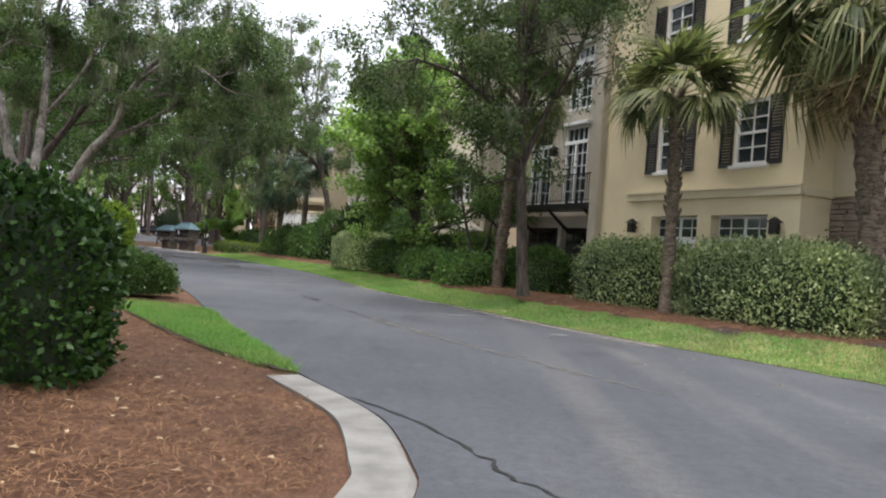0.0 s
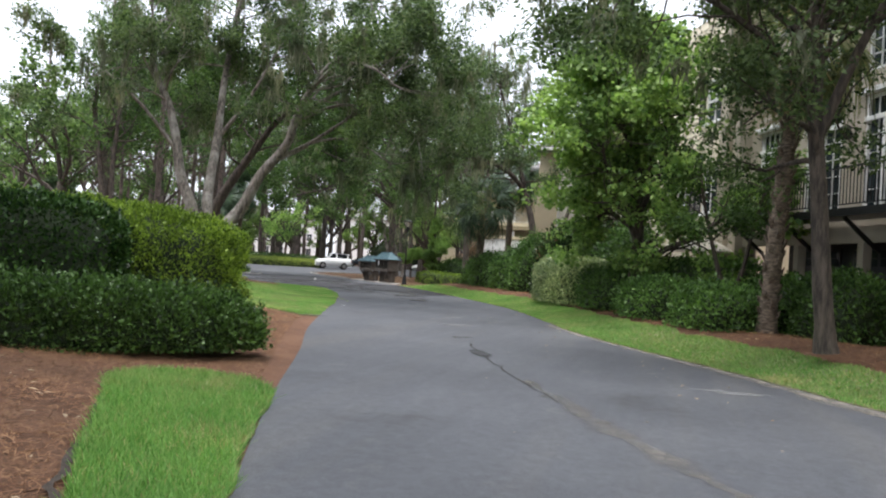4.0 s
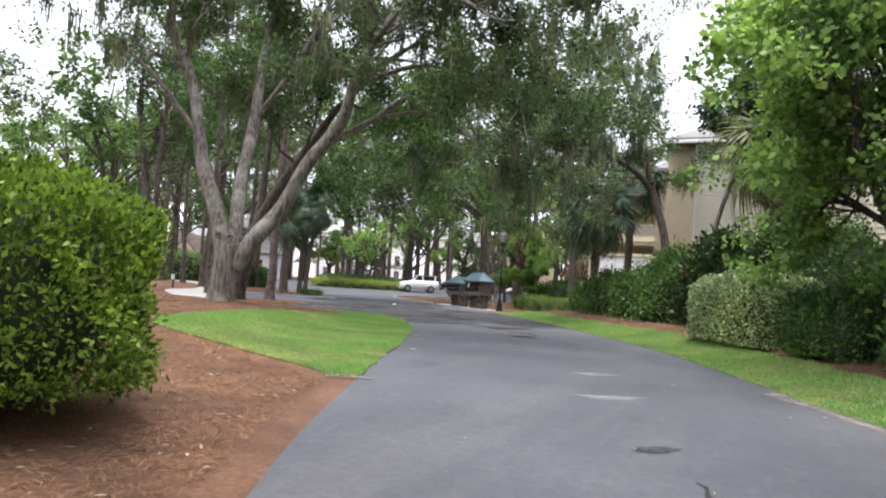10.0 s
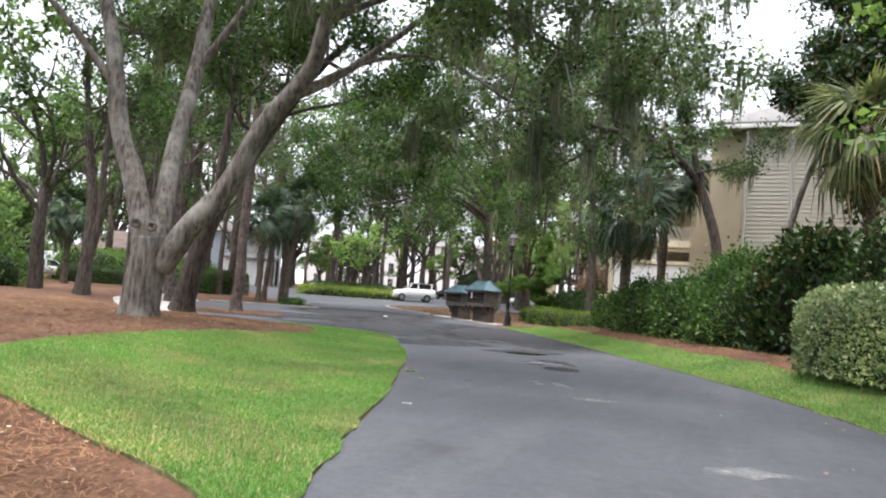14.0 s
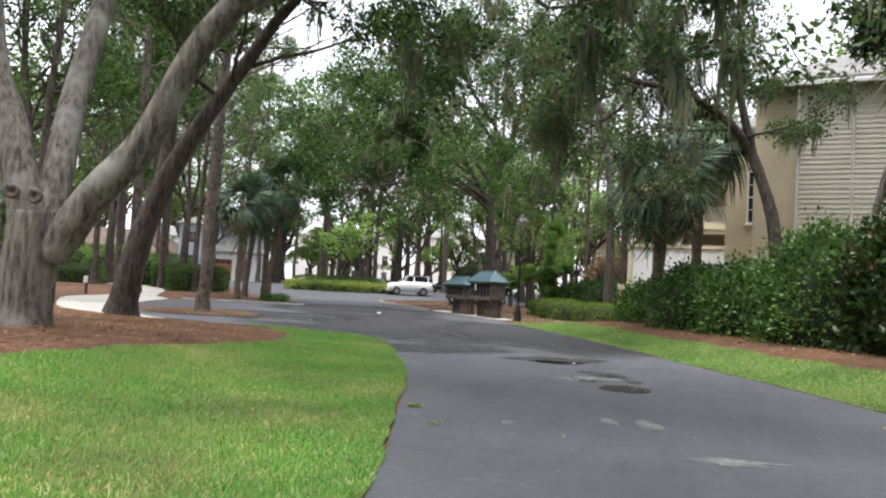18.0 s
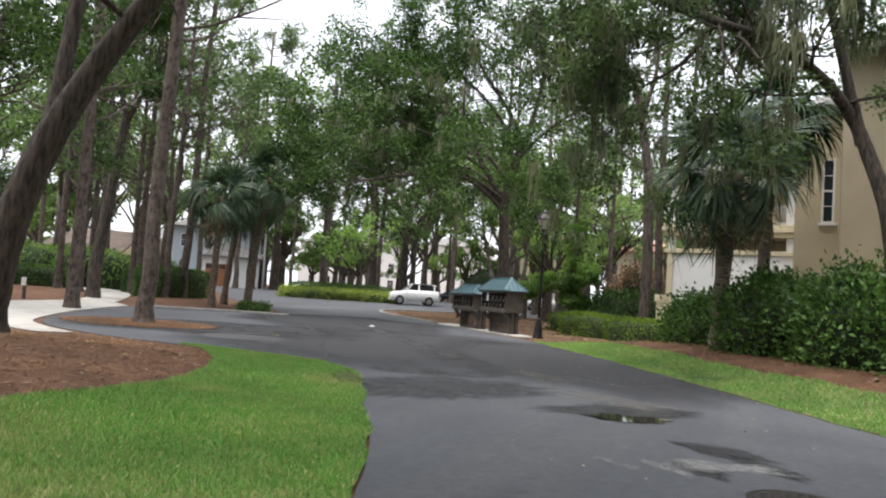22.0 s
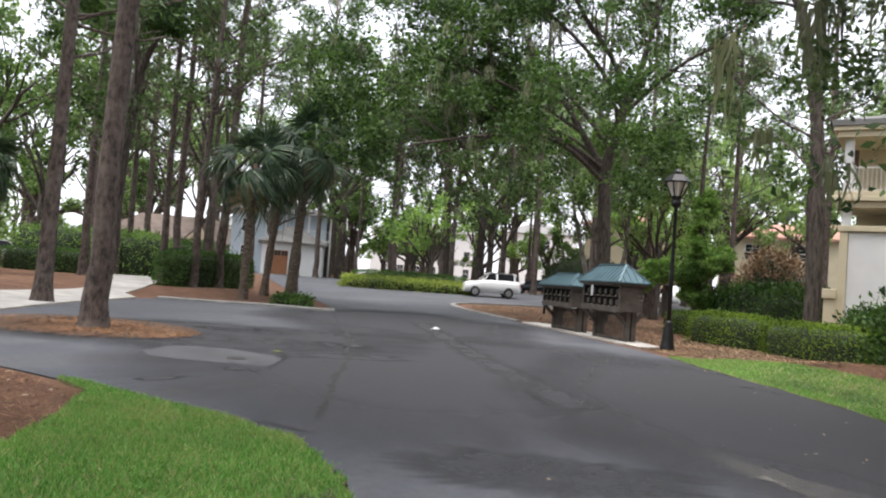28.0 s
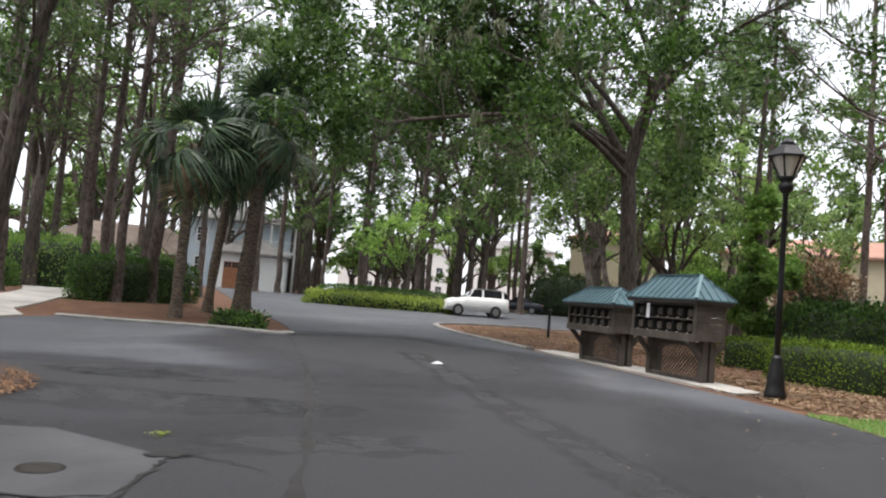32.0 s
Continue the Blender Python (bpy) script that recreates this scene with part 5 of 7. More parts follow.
def pine(i, x, y, size=1.0, turn=0.0, rx=0.0, ry=0.0, dz=0.0):
    m = pose(x, y, ground_z(x, y) - 0.05 + dz, rx, ry, turn)
    src = PINES[i]
    if not src.get("used"):
        src["used"] = 1
        src.matrix_world = m @ Matrix.Diagonal((size, size, size, 1))
        return src
    twin = copy_thing(src, m)
    twin.matrix_basis = m @ Matrix.Diagonal((size, size, size, 1))
    return twin


pine(0, -25.8, 45.2, 0.95, 20, 0, 1.5)
pine(1, -32.3, 48.4, 1.0, 140, 0, 3.0)
pine(2, -37.9, 58.7, 0.72, 70, 0, 1.5)
pine(0, -38.8, 60.9, 1.0, 250, 0, -1.5)
pine(1, -42.5, 61.0, 0.8, 300, 0, 2.0)
pine(2, -44.5, 63.5, 0.9, 30)
pine(1, -43.0, 58.0, 0.75, 190, 0, 2.5)
pine(0, -47.0, 60.0, 0.95, 90)
rng = np.random.default_rng(77)
spots = [(-52, 66), (-50, 75), (-56, 72), (-60, 79), (-49, 92), (-45, 95), (-54, 98), (-40, 96), (-36, 94), (-51, 104), (-43, 107), (-33, 99), (-27, 93), (-22, 97), (-30, 88), (-25, 82),
         (-20, 78), (-15, 82), (-57, 92), (-53, 90), (-51, 95.5), (-47, 97), (-55, 86), (-58, 112), (-47, 116), (-36, 112), (-24, 110), (-12, 104), (4, 98), (12, 88), (-70, 76), (-15.9, 68.5)]
for k, (x, y) in enumerate(spots):
    pine(k % 3, x + rng.uniform(-1, 1), y + rng.uniform(-1, 1), rng.uniform(0.75, 1.1), rng.uniform(0, 360), rng.uniform(-1.5, 1.5), rng.uniform(-1.5, 1.5))
for src in PINES:
    del src["used"]


# ---- woods behind: broad trees in four shapes ----
def wood_source(seed, tall, wide, leafmat, label, per=20, size=0.34):
    rng = np.random.default_rng(seed)
    limbs, tips = [], []
    fork = tall * (0.42 if tall > 10 else 0.3)
    z = np.array([[0, 0, 0], [0.1, 0, fork * 0.5], [0.05, 0.1, fork]])
    limbs.append(taper(z, 0.3, 0.24, 1.3))
    for i in range(5):
        a = 2 * math.pi * (i + rng.uniform(-0.3, 0.3)) / 5
        grow(rng, (0.05, 0.1, fork * rng.uniform(0.7, 1.0)), (math.cos(a) * wide, math.sin(a) * wide, 1.1), tall * 0.34, 0.14, 2, limbs, tips, 3, 0.3, 0.2, 0.75)
    grow(rng, (0.05, 0.1, fork), (0, 0, 1), tall * 0.36, 0.17, 2, limbs, tips, 4, 0.3, 0.2, 0.8)
    src = plant("tree", pose(0, 0, 0), label, "tree", "trees of the wood")
    tube_part("trunk", [l for l in limbs if l[1][0] > 0.035], DARKBARK, src, sides=6, seed=seed)
    quad_mesh("crown", foliage(rng, tips, per, tall * 0.065, size, 0.6, 0.75, 0.1, keep=0.4), leafmat, src)
    return src


WOODS = [wood_source(60, 13, 0.7, FARLEAF, "broad green tree of the wood"), wood_source(61, 16, 0.6, FARLEAF, "tall green tree of the wood"),
         wood_source(62, 11, 0.9, PALELEAF, "pale green airy tree of the wood", 18, 0.3), wood_source(63, 7, 0.8, FARLEAF, "low green tree of the wood", 24, 0.24),
         wood_source(64, 15, 0.6, FARLEAF, "tall thin-leaved tree of the wood", 7, 0.3),
         wood_source(65, 8, 0.8, MIDLEAF, "fresh green tree of the wood", 14, 0.24)]
first_use = set()


def wood(i, x, y, size=1.0, turn=0.0):
    m = pose(x, y, ground_z(x, y) - 0.1, 0, 0, turn) @ Matrix.Diagonal((size, size, size, 1))
    if i not in first_use:
        first_use.add(i)
        WOODS[i].matrix_world = m
        return WOODS[i]
    twin = copy_thing(WOODS[i], m)
    twin.matrix_basis = m
    return twin


for k, (i, x, y, s) in enumerate(((0, -44, 100, 1.0), (1, -34, 104, 1.1), (0, -56, 106, 1.1), (1, -26, 100, 1.0), (2, -48, 112, 1.2), (0, -16, 94, 1.0), (2, -21, 86, 1.0), (1, -8, 92, 1.1),
                                  (0, -64, 92, 1.0), (1, -74, 88, 1.1), (0, -60, 66, 0.9), (3, -66, 52, 1.2), (3, -52, 54, 1.0), (3, -48, 40, 1.1), (4, -40, 34, 0.9), (3, -36, 28, 1.0), (3, -30, 22, 0.9),
                                  (0, -36, 44, 0.9), (5, -42.3, 86.0, 1.0), (5, -44.6, 87, 0.8), (4, -4, 68, 1.1), (4, 2, 74, 1.0), (2, -21.5, 85, 0.65), (2, -17.2, 88, 0.7), (2, -12.8, 84, 0.7), (5, -24.5, 86, 0.9), (5, -29, 96, 1.0),
                                  (0, -31, 92, 0.9), (5, -27, 88, 1.1), (2, -23.5, 79, 0.75), (4, -50, 64, 1.0), (4, -47, 68, 1.0), (1, -56, 60, 0.9), (4, -62, 72, 1.1), (1, -70, 110, 1.2), (1, -38, 122, 1.3), (0, -20, 118, 1.2), (1, -2, 112, 1.3), (3, -62, 118, 1.3), (5, -55, 121, 1.2), (3, -48, 126, 1.4), (3, -42, 124, 1.2), (5, -35, 128, 1.3), (3, -28, 122, 1.3), (3, -68, 124, 1.4), (3, -74, 130, 1.5), (0, -80, 98, 1.2), (1, -52, 124, 1.3), (3, -46, 20, 1.1), (4, -42, 8, 1.0), (3, -28, 8, 0.8), (3, -24, 14, 0.8), (4, -27, 24, 0.8), (1, -59, 97, 1.5), (1, -53, 108, 1.6), (0, -66, 104, 1.5), (1, -47, 104, 1.4))):
    wood(i, x, y, s, 57.0 * k)


# unseen tall trees, added round the start of the walk, shade the corner bed and close the place behind it; the last
# eight fill the far wood
for k, (i, x, y, s) in enumerate(((1, -9.5, 4.6, 1.0), (1, -13.5, 10.5, 1.1), (1, -18.5, 16.5, 1.05), (0, -8.0, -3.5, 1.1), (1, -15, -1, 1.2), (1, -3, -12, 1.1), (0, 6, -14, 1.2), (1, 15, -9, 1.1), (1, -24, 7, 1.2), (0, -20, -12, 1.2), (1, 24, 0, 1.2), (1, 26, 16, 1.2), (1, 22, 30, 1.2), (1, 16, 42, 1.2), (1, 14, 56, 1.2), (1, -6.4, 9.3, 1.0), (1, -4.8, 0.6, 1.0), (0, -11.5, 0.4, 1.2), (1, -98, 102, 1.5), (1, -92, 112, 1.5), (1, -104, 92, 1.5), (3, -90, 99, 2.1), (3, -81, 107, 2.1), (3, -99, 90, 2.1), (3, -71, 115, 2.0), (3, -105, 104, 2.4))):
    wood(i, x, y, s, 71.0 * k + 13)


frng = random.Random(8)
for k in range(46):
    # a deep belt of trees and undergrowth closes the view all round the far end
    a = radians(-62 + 124 * k / 45)
    r = frng.uniform(70, 84) + (k % 3) * 13
    x, y = -26 - 0.5 * r + r * math.sin(a) * 1.15, 38 + r * math.cos(a)
    if inside(LANE, np.array([x]), np.array([y]))[0] or off_line(LANE, np.array([x]), np.array([y]))[0] < 2.5:
        continue
    wood((3, 0, 3, 3)[k % 4] if x < -38 else (3, 2, 3, 4, 2, 0)[k % 6], x, y, frng.uniform(0.9, 1.25), frng.uniform(0, 360))


# ---- cabbage palms ----
def frond_quads(rng, length=1.0, leaflets=42, droop=0.5, stalk=0.78):
    """A fan leaf on a stalk along +x: folded strips that bend down at their tips."""
    out = [[(0, -0.018, 0), (0, 0.018, 0), (stalk, 0.012, 0.02), (stalk, -0.012, 0.02)], [(0, 0, -0.014), (0, 0, 0.016), (stalk, 0, 0.032), (stalk, 0, 0.01)]]
    for i in range(leaflets):
        a = radians(-112 + 224 * i / (leaflets - 1)) + rng.normal() * 0.03
        ln = 1.02 * length * (0.62 + 0.38 * math.cos(a * 0.7)) * rng.uniform(0.85, 1.1)
        w = 0.026 * length * rng.uniform(0.8, 1.2)
        base = np.array([stalk, 0, 0.02])
        d = np.array([math.cos(a), math.sin(a), 0.12])
        s = np.array([-math.sin(a), math.cos(a), 0])
        hang = droop * rng.uniform(0.6, 1.5)
        prev, pw = base, 0.006
        for k, f in enumerate((0.38, 0.7, 1.0)):
            q = base + d * ln * f * (1 - 0.18 * hang * f) + np.array([0, 0, -hang * ln * 0.66 * f ** 2.0])
            w2 = (w * 1.25, w * 0.75, 0.003)[k]
            out.append([prev - s * pw, prev + s * pw, q + s * w2, q - s * w2])
            prev, pw = q, w2
    return np.array(out)


rng = np.random.default_rng(90)
FRONDS = {}
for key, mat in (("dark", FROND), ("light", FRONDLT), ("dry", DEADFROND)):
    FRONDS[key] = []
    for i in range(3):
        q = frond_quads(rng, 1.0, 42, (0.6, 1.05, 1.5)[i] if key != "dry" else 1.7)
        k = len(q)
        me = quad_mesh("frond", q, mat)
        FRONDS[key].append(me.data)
        bpy.data.objects.remove(me)


boot = part("leaf_boot", prism([(-0.02, -0.13), (0.03, -0.13), (0.045, 0.08), (0.02, 0.17), (0.005, 0.15)], -0.05, 0.05), PALMBARK)
BOOT = boot.data
bpy.data.objects.remove(boot)


def palm(x, y, tall, radius, crown, seed, label, tone="dark", lean=(0, 0), boots=0.0, dry=4, count=30, low=-44):
    rng = np.random.default_rng(seed)
    root = plant("palm_tree", pose(x, y, ground_z(x, y) - 0.03), label, "palm tree", "cabbage palms")
    k = 14
    z = np.linspace(0, tall, k)
    line = np.stack([lean[0] * (z / tall) ** 1.5, lean[1] * (z / tall) ** 1.5, z], 1)
    rad = radius * (1 + 0.1 * np.sin(np.arange(k) * 2.1)) * np.linspace(1.05, 0.9, k)
    rad[0] *= 1.25
    tube_part("trunk", [(line, rad)], PALMBARK, root, sides=10, rough=0.12, seed=seed)
    if boots:
        n = int(tall * boots * 14)
        for i in range(n):
            f = 1 - boots * i / n
            a = i * 2.4
            c = np.array([np.interp(f * tall, z, line[:, b]) for b in range(3)])
            m = pose(*c, 0, 0, math.degrees(a)) @ pose(radius * 0.9, 0, 0, 0, 24, 0)
            share("leaf_boot", BOOT, root, m)
    top = line[-1]
    for i in range(count + dry):
        dead = i >= count
        u = (i + 0.5) / count
        el = radians(78 - (78 - low) * u ** 0.8) if not dead else radians(-58 - rng.uniform(0, 20))
        az = i * 2.39996 + rng.normal() * 0.15
        kind = "dry" if dead else tone
        me = FRONDS[kind][min(2, int((3 if low < -20 else 1.6) * (u if not dead else rng.uniform())))]
        s = crown * rng.uniform(0.82, 1.1) * (0.72 if dead else 1.0)
        m = pose(*(top + np.array([0, 0, -0.25 * u])), 0, 0, math.degrees(az)) @ pose(0, 0, 0, rng.normal() * 30, -math.degrees(el), 0) @ Matrix.Diagonal((s, s, s, 1))
        share("frond", me, root, m, "withered brown frond" if dead else "")
    return root


palm(5.1, 17.0, 5.1, 0.13, 1.05, 1, "cabbage palm with fronds coloured as sunlit before the yellow house", "light", (-0.05, 0.05), 0.6, 0, 24, -12)
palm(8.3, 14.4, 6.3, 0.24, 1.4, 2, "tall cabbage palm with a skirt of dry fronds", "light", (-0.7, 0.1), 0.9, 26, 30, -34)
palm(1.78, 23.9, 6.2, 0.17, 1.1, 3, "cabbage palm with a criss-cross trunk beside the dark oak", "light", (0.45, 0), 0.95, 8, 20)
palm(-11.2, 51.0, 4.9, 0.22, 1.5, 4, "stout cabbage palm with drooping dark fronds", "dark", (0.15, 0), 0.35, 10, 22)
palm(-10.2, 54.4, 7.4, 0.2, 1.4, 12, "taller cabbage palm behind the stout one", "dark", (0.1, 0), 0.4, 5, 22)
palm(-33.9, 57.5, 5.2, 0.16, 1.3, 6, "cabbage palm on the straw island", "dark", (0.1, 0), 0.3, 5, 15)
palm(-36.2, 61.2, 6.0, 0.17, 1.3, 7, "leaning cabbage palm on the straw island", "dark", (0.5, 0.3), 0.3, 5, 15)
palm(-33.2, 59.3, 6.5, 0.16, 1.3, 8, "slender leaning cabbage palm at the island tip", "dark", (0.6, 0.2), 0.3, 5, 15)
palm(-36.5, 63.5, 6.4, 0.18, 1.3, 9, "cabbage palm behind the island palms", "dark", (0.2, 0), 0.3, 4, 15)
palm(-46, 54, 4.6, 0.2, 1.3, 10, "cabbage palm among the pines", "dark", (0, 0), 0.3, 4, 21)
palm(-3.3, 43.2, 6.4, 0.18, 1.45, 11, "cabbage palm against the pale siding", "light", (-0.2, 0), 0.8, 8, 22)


# ---- hedges and shrubs ----
def shrub(name, x, y, dims, label, leafmat, seed, turn=0.0, count=6000, size=0.09, square=0.5, wide=0.55, fuzz=0.07, lump=0.09, category="shrub", group="", z=None, clear=0.0):
    """A clipped or loose bush: leaves all over a rounded, lumpy body with a solid core, coloured dark for the shade
    inside. dims: half length, half depth, height.
    """
    rng = np.random.default_rng(seed)
    a, b, h = dims
    root = plant(name, pose(x, y, (ground_z(x, y) if z is None else z) - 0.02, 0, 0, turn), label, category, group)

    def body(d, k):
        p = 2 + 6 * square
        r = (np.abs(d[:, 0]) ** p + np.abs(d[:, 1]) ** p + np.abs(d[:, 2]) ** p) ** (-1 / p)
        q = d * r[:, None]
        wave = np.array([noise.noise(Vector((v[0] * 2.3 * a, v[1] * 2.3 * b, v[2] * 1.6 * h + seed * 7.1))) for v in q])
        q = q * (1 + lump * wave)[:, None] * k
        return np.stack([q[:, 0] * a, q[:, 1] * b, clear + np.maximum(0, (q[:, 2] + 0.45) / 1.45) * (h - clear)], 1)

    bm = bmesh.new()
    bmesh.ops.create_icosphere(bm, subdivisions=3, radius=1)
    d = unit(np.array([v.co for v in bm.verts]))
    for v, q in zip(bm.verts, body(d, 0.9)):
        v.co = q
    part("inner_mass", bm, HEDGESHADE, root, "", True)
    d = rng.normal(size=(count, 3))
    d[:, 2] = np.where(d[:, 2] < -0.6, -d[:, 2], d[:, 2])
    area = np.abs(unit(d) * np.array([b * h / 2, a * h / 2, a * b])) .sum(1)
    d = d[rng.uniform(size=count) < area / area.max() + 0.25]
    d = unit(d * np.array([1.0, 1.0, 1.0]))
    at = body(d, 1.0) + rng.normal(size=d.shape) * fuzz
    at[:, 2] = np.maximum(at[:, 2], 0.03)
    aim = unit(np.stack([d[:, 0] / a, d[:, 1] / b, d[:, 2] / h * 2], 1)) * 0.8 + np.array([0, 0, 0.35])
    quad_mesh("foliage", leaf_quads(rng, at, size, wide, aim, 0.75), leafmat, root)
    return root


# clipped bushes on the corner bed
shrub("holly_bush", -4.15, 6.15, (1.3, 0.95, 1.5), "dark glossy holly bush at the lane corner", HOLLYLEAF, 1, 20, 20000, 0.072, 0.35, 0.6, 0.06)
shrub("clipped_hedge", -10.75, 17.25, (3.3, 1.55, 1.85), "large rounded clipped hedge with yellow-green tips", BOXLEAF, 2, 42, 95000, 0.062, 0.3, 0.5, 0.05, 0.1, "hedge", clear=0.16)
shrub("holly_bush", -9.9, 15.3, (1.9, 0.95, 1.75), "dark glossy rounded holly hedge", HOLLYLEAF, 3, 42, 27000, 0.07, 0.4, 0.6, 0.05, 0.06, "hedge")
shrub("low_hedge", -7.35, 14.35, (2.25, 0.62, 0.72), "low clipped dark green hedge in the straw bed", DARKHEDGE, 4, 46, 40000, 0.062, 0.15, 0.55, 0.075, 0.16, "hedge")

# along the building side
shrub("variegated_hedge", 4.95, 19.25, (1.55, 0.65, 1.5), "clipped cream-and-green variegated hedge", VARILEAF, 5, -58, 20000, 0.078, 0.6, 0.6, 0.11, 0.13, "hedge", "hedges before the yellow house")
shrub("variegated_hedge", 6.85, 15.65, (2.0, 0.7, 1.55), "clipped cream-and-green variegated hedge", VARILEAF, 6, -58, 25000, 0.078, 0.6, 0.6, 0.11, 0.13, "hedge", "hedges before the yellow house")
shrub("variegated_hedge", 9.2, 12.6, (0.9, 0.7, 1.2), "clipped cream-and-green variegated hedge", VARILEAF, 16, -58, 11000, 0.078, 0.6, 0.6, 0.11, 0.13, "hedge", "hedges before the yellow house")
shrub("variegated_bush", -3.7, 35.2, (2.2, 0.95, 1.6), "pale rounded variegated bush by the turf strip", VARILEAF, 7, -62, 26000, 0.078, 0.45, 0.6, 0.05, 0.07)
shrub("azalea_bush", -0.4, 27.6, (1.3, 0.8, 0.95), "low feathery green azalea", SHRUBLEAF, 8, -60, 8000, 0.1, 0.2, 0.45, 0.1, 0.14)
shrub("azalea_bush", 0.9, 24.9, (1.1, 0.8, 0.85), "low feathery green azalea", SHRUBLEAF, 9, -60, 7000, 0.1, 0.2, 0.45, 0.1, 0.14)
shrub("azalea_bush", -1.9, 31.4, (1.2, 0.9, 1.2), "dark green azalea beneath the sweetgum", LOWLEAF, 10, -60, 7000, 0.1, 0.2, 0.5, 0.1, 0.14)
shrub("dark_shrub", 3.15, 23.7, (1.0, 0.7, 1.25), "dark green shrub before the carport", LOWLEAF, 70, -64, 5000, 0.1, 0.2, 0.5, 0.09, 0.14)
shrub("dark_shrub", 2.35, 25.4, (1.0, 0.7, 1.15), "dark green shrub before the carport", LOWLEAF, 71, -64, 5000, 0.1, 0.2, 0.5, 0.09, 0.14)
shrub("clipped_hedge", 0.6, 29.8, (2.4, 0.8, 1.6), "dark clipped hedge before the pale siding", LOWLEAF, 17, -60, 9000, 0.1, 0.6, 0.55, 0.05, 0.06, "hedge")
shrub("loose_shrub", -1.6, 37.2, (1.5, 1.2, 2.9), "tall dark shrub before the pale siding", LOWLEAF, 46, -60, 8000, 0.13, 0.05, 0.5, 0.18, 0.35)
shrub("loose_shrub", -2.8, 39.6, (1.3, 1.1, 3.2), "tall dark shrub before the pale siding", MAGNOLEAF, 47, -60, 7000, 0.15, 0.05, 0.5, 0.18, 0.35)
shrub("magnolia_bush", -4.5, 42.3, (1.5, 1.3, 3.0), "dark glossy magnolia with bronze leaf backs", MAGNOLEAF, 11, 0, 10000, 0.2, 0.1, 0.5, 0.16, 0.25)
shrub("loose_shrub", -6.6, 44.2, (1.4, 1.2, 2.5), "loose green shrub in the straw bed", SHRUBLEAF, 12, -60, 9000, 0.13, 0.0, 0.5, 0.2, 0.4)
shrub("loose_shrub", -8.3, 46.9, (1.4, 1.1, 1.85), "loose green shrub in the straw bed", SHRUBLEAF, 13, -60, 8000, 0.13, 0.0, 0.5, 0.2, 0.4)
shrub("loose_shrub", -9.9, 49.2, (1.2, 1.1, 1.8), "loose dark green shrub beside the palm", LOWLEAF, 14, -60, 6000, 0.13, 0.1, 0.5, 0.15, 0.22)
shrub("loose_shrub", -3.4, 41.0, (1.2, 1.1, 2.2), "loose yellow-green shrub behind the variegated bush", SHRUBLEAF, 15, -60, 6000, 0.13, 0.1, 0.5, 0.15, 0.22)
shrub("loose_shrub", -11.7, 54.2, (1.5, 1.1, 1.5), "dark tall shrub behind the stout palm", LOWLEAF, 48, -60, 8000, 0.14, 0.05, 0.5, 0.18, 0.35)
shrub("box_hedge", -16.6, 59.8, (1.75, 0.6, 0.95), "low clipped box hedge on the straw bed", BOXLEAF, 18, -47, 8000, 0.06, 0.6, 0.5, 0.04, 0.05, "hedge")
shrub("box_hedge", -14.15, 57.15, (1.75, 0.6, 0.9), "low clipped box hedge on the straw bed", BOXLEAF, 19, -47, 8000, 0.06, 0.6, 0.5, 0.04, 0.05, "hedge")
shrub("box_hedge", -18.0, 64.0, (1.6, 0.7, 0.85), "clipped box hedge in the wood's edge", BOXLEAF, 20, -30, 7000, 0.07, 0.6, 0.5, 0.04, 0.05, "hedge")
shrub("loose_shrub", -12.2, 60.2, (1.4, 1.2, 1.25), "dark loose shrub behind the box hedge", LOWLEAF, 31, 0, 7000, 0.13, 0.2, 0.5, 0.14, 0.2)
# the lime-leaved climber on a trunk by the lamp
hero_tree("lime_leaved_tree", (-18.9, 66.2, 0.16), [
    ([(0, 0, 0), (0.05, 0, 1.2), (0.0, 0, 2.6), (0.1, 0, 4.0), (0.0, 0, 5.2), (0.1, 0, 9.0)], 0.22, 0.06, False),
    ([(0.05, 0, 0.6), (0.06, 0, 1.4), (0.0, 0, 2.6), (0.08, 0, 3.8), (0.02, 0, 4.9)], 0.05, 0.03, True),
    ([(0, 0, 1.6), (-0.6, -0.3, 2.0), (-1.2, -0.5, 2.1), (-1.9, -0.7, 1.9)], 0.04, 0.02, True),
    ([(0, 0, 2.3), (0.4, -0.3, 2.6), (0.9, -0.5, 2.6)], 0.04, 0.02, True),
], "slim trunk clad in fresh lime-green leaves", DARKBARK, LIMELEAF, 32, length=0.38, levels=1, per=26, radius=0.3, size=0.12, wide=0.6, extra=3, from_t=0.1, flat=0.5)
# pale leaning trunks behind the straw wedge
hero_tree("tree", (-26.6, 77.5, 0.2), [
    ([(0, 0, 0), (-0.3, 0, 1.6), (-0.8, 0.1, 3.4), (-1.4, 0.2, 5.4), (-1.8, 0.2, 8)], 0.2, 0.07, True),
    ([(0.5, 0.2, 0), (0.4, 0.2, 1.8), (0.0, 0.2, 3.6), (-0.1, 0.2, 6.0), (0.3, 0.2, 9)], 0.19, 0.07, True),
    ([(1.1, 0, 0), (1.3, 0, 1.8), (1.7, 0.1, 3.6), (1.8, 0.2, 6.4), (2.4, 0.2, 9)], 0.17, 0.07, True),
], "pale leaning trunks with thin crowns behind the wedge", OAKBARK, FARLEAF, 33, length=1.8, per=10, radius=0.9, size=0.24, extra=1, from_t=0.55)
shrub("dark_shrub", -37.0, 107.0, (3.8, 2.4, 3.6), "dark rounded evergreen shrub in the wood's edge", MAGNOLEAF, 44, 0, 6000, 0.18, 0.2, 0.5, 0.12, 0.18)
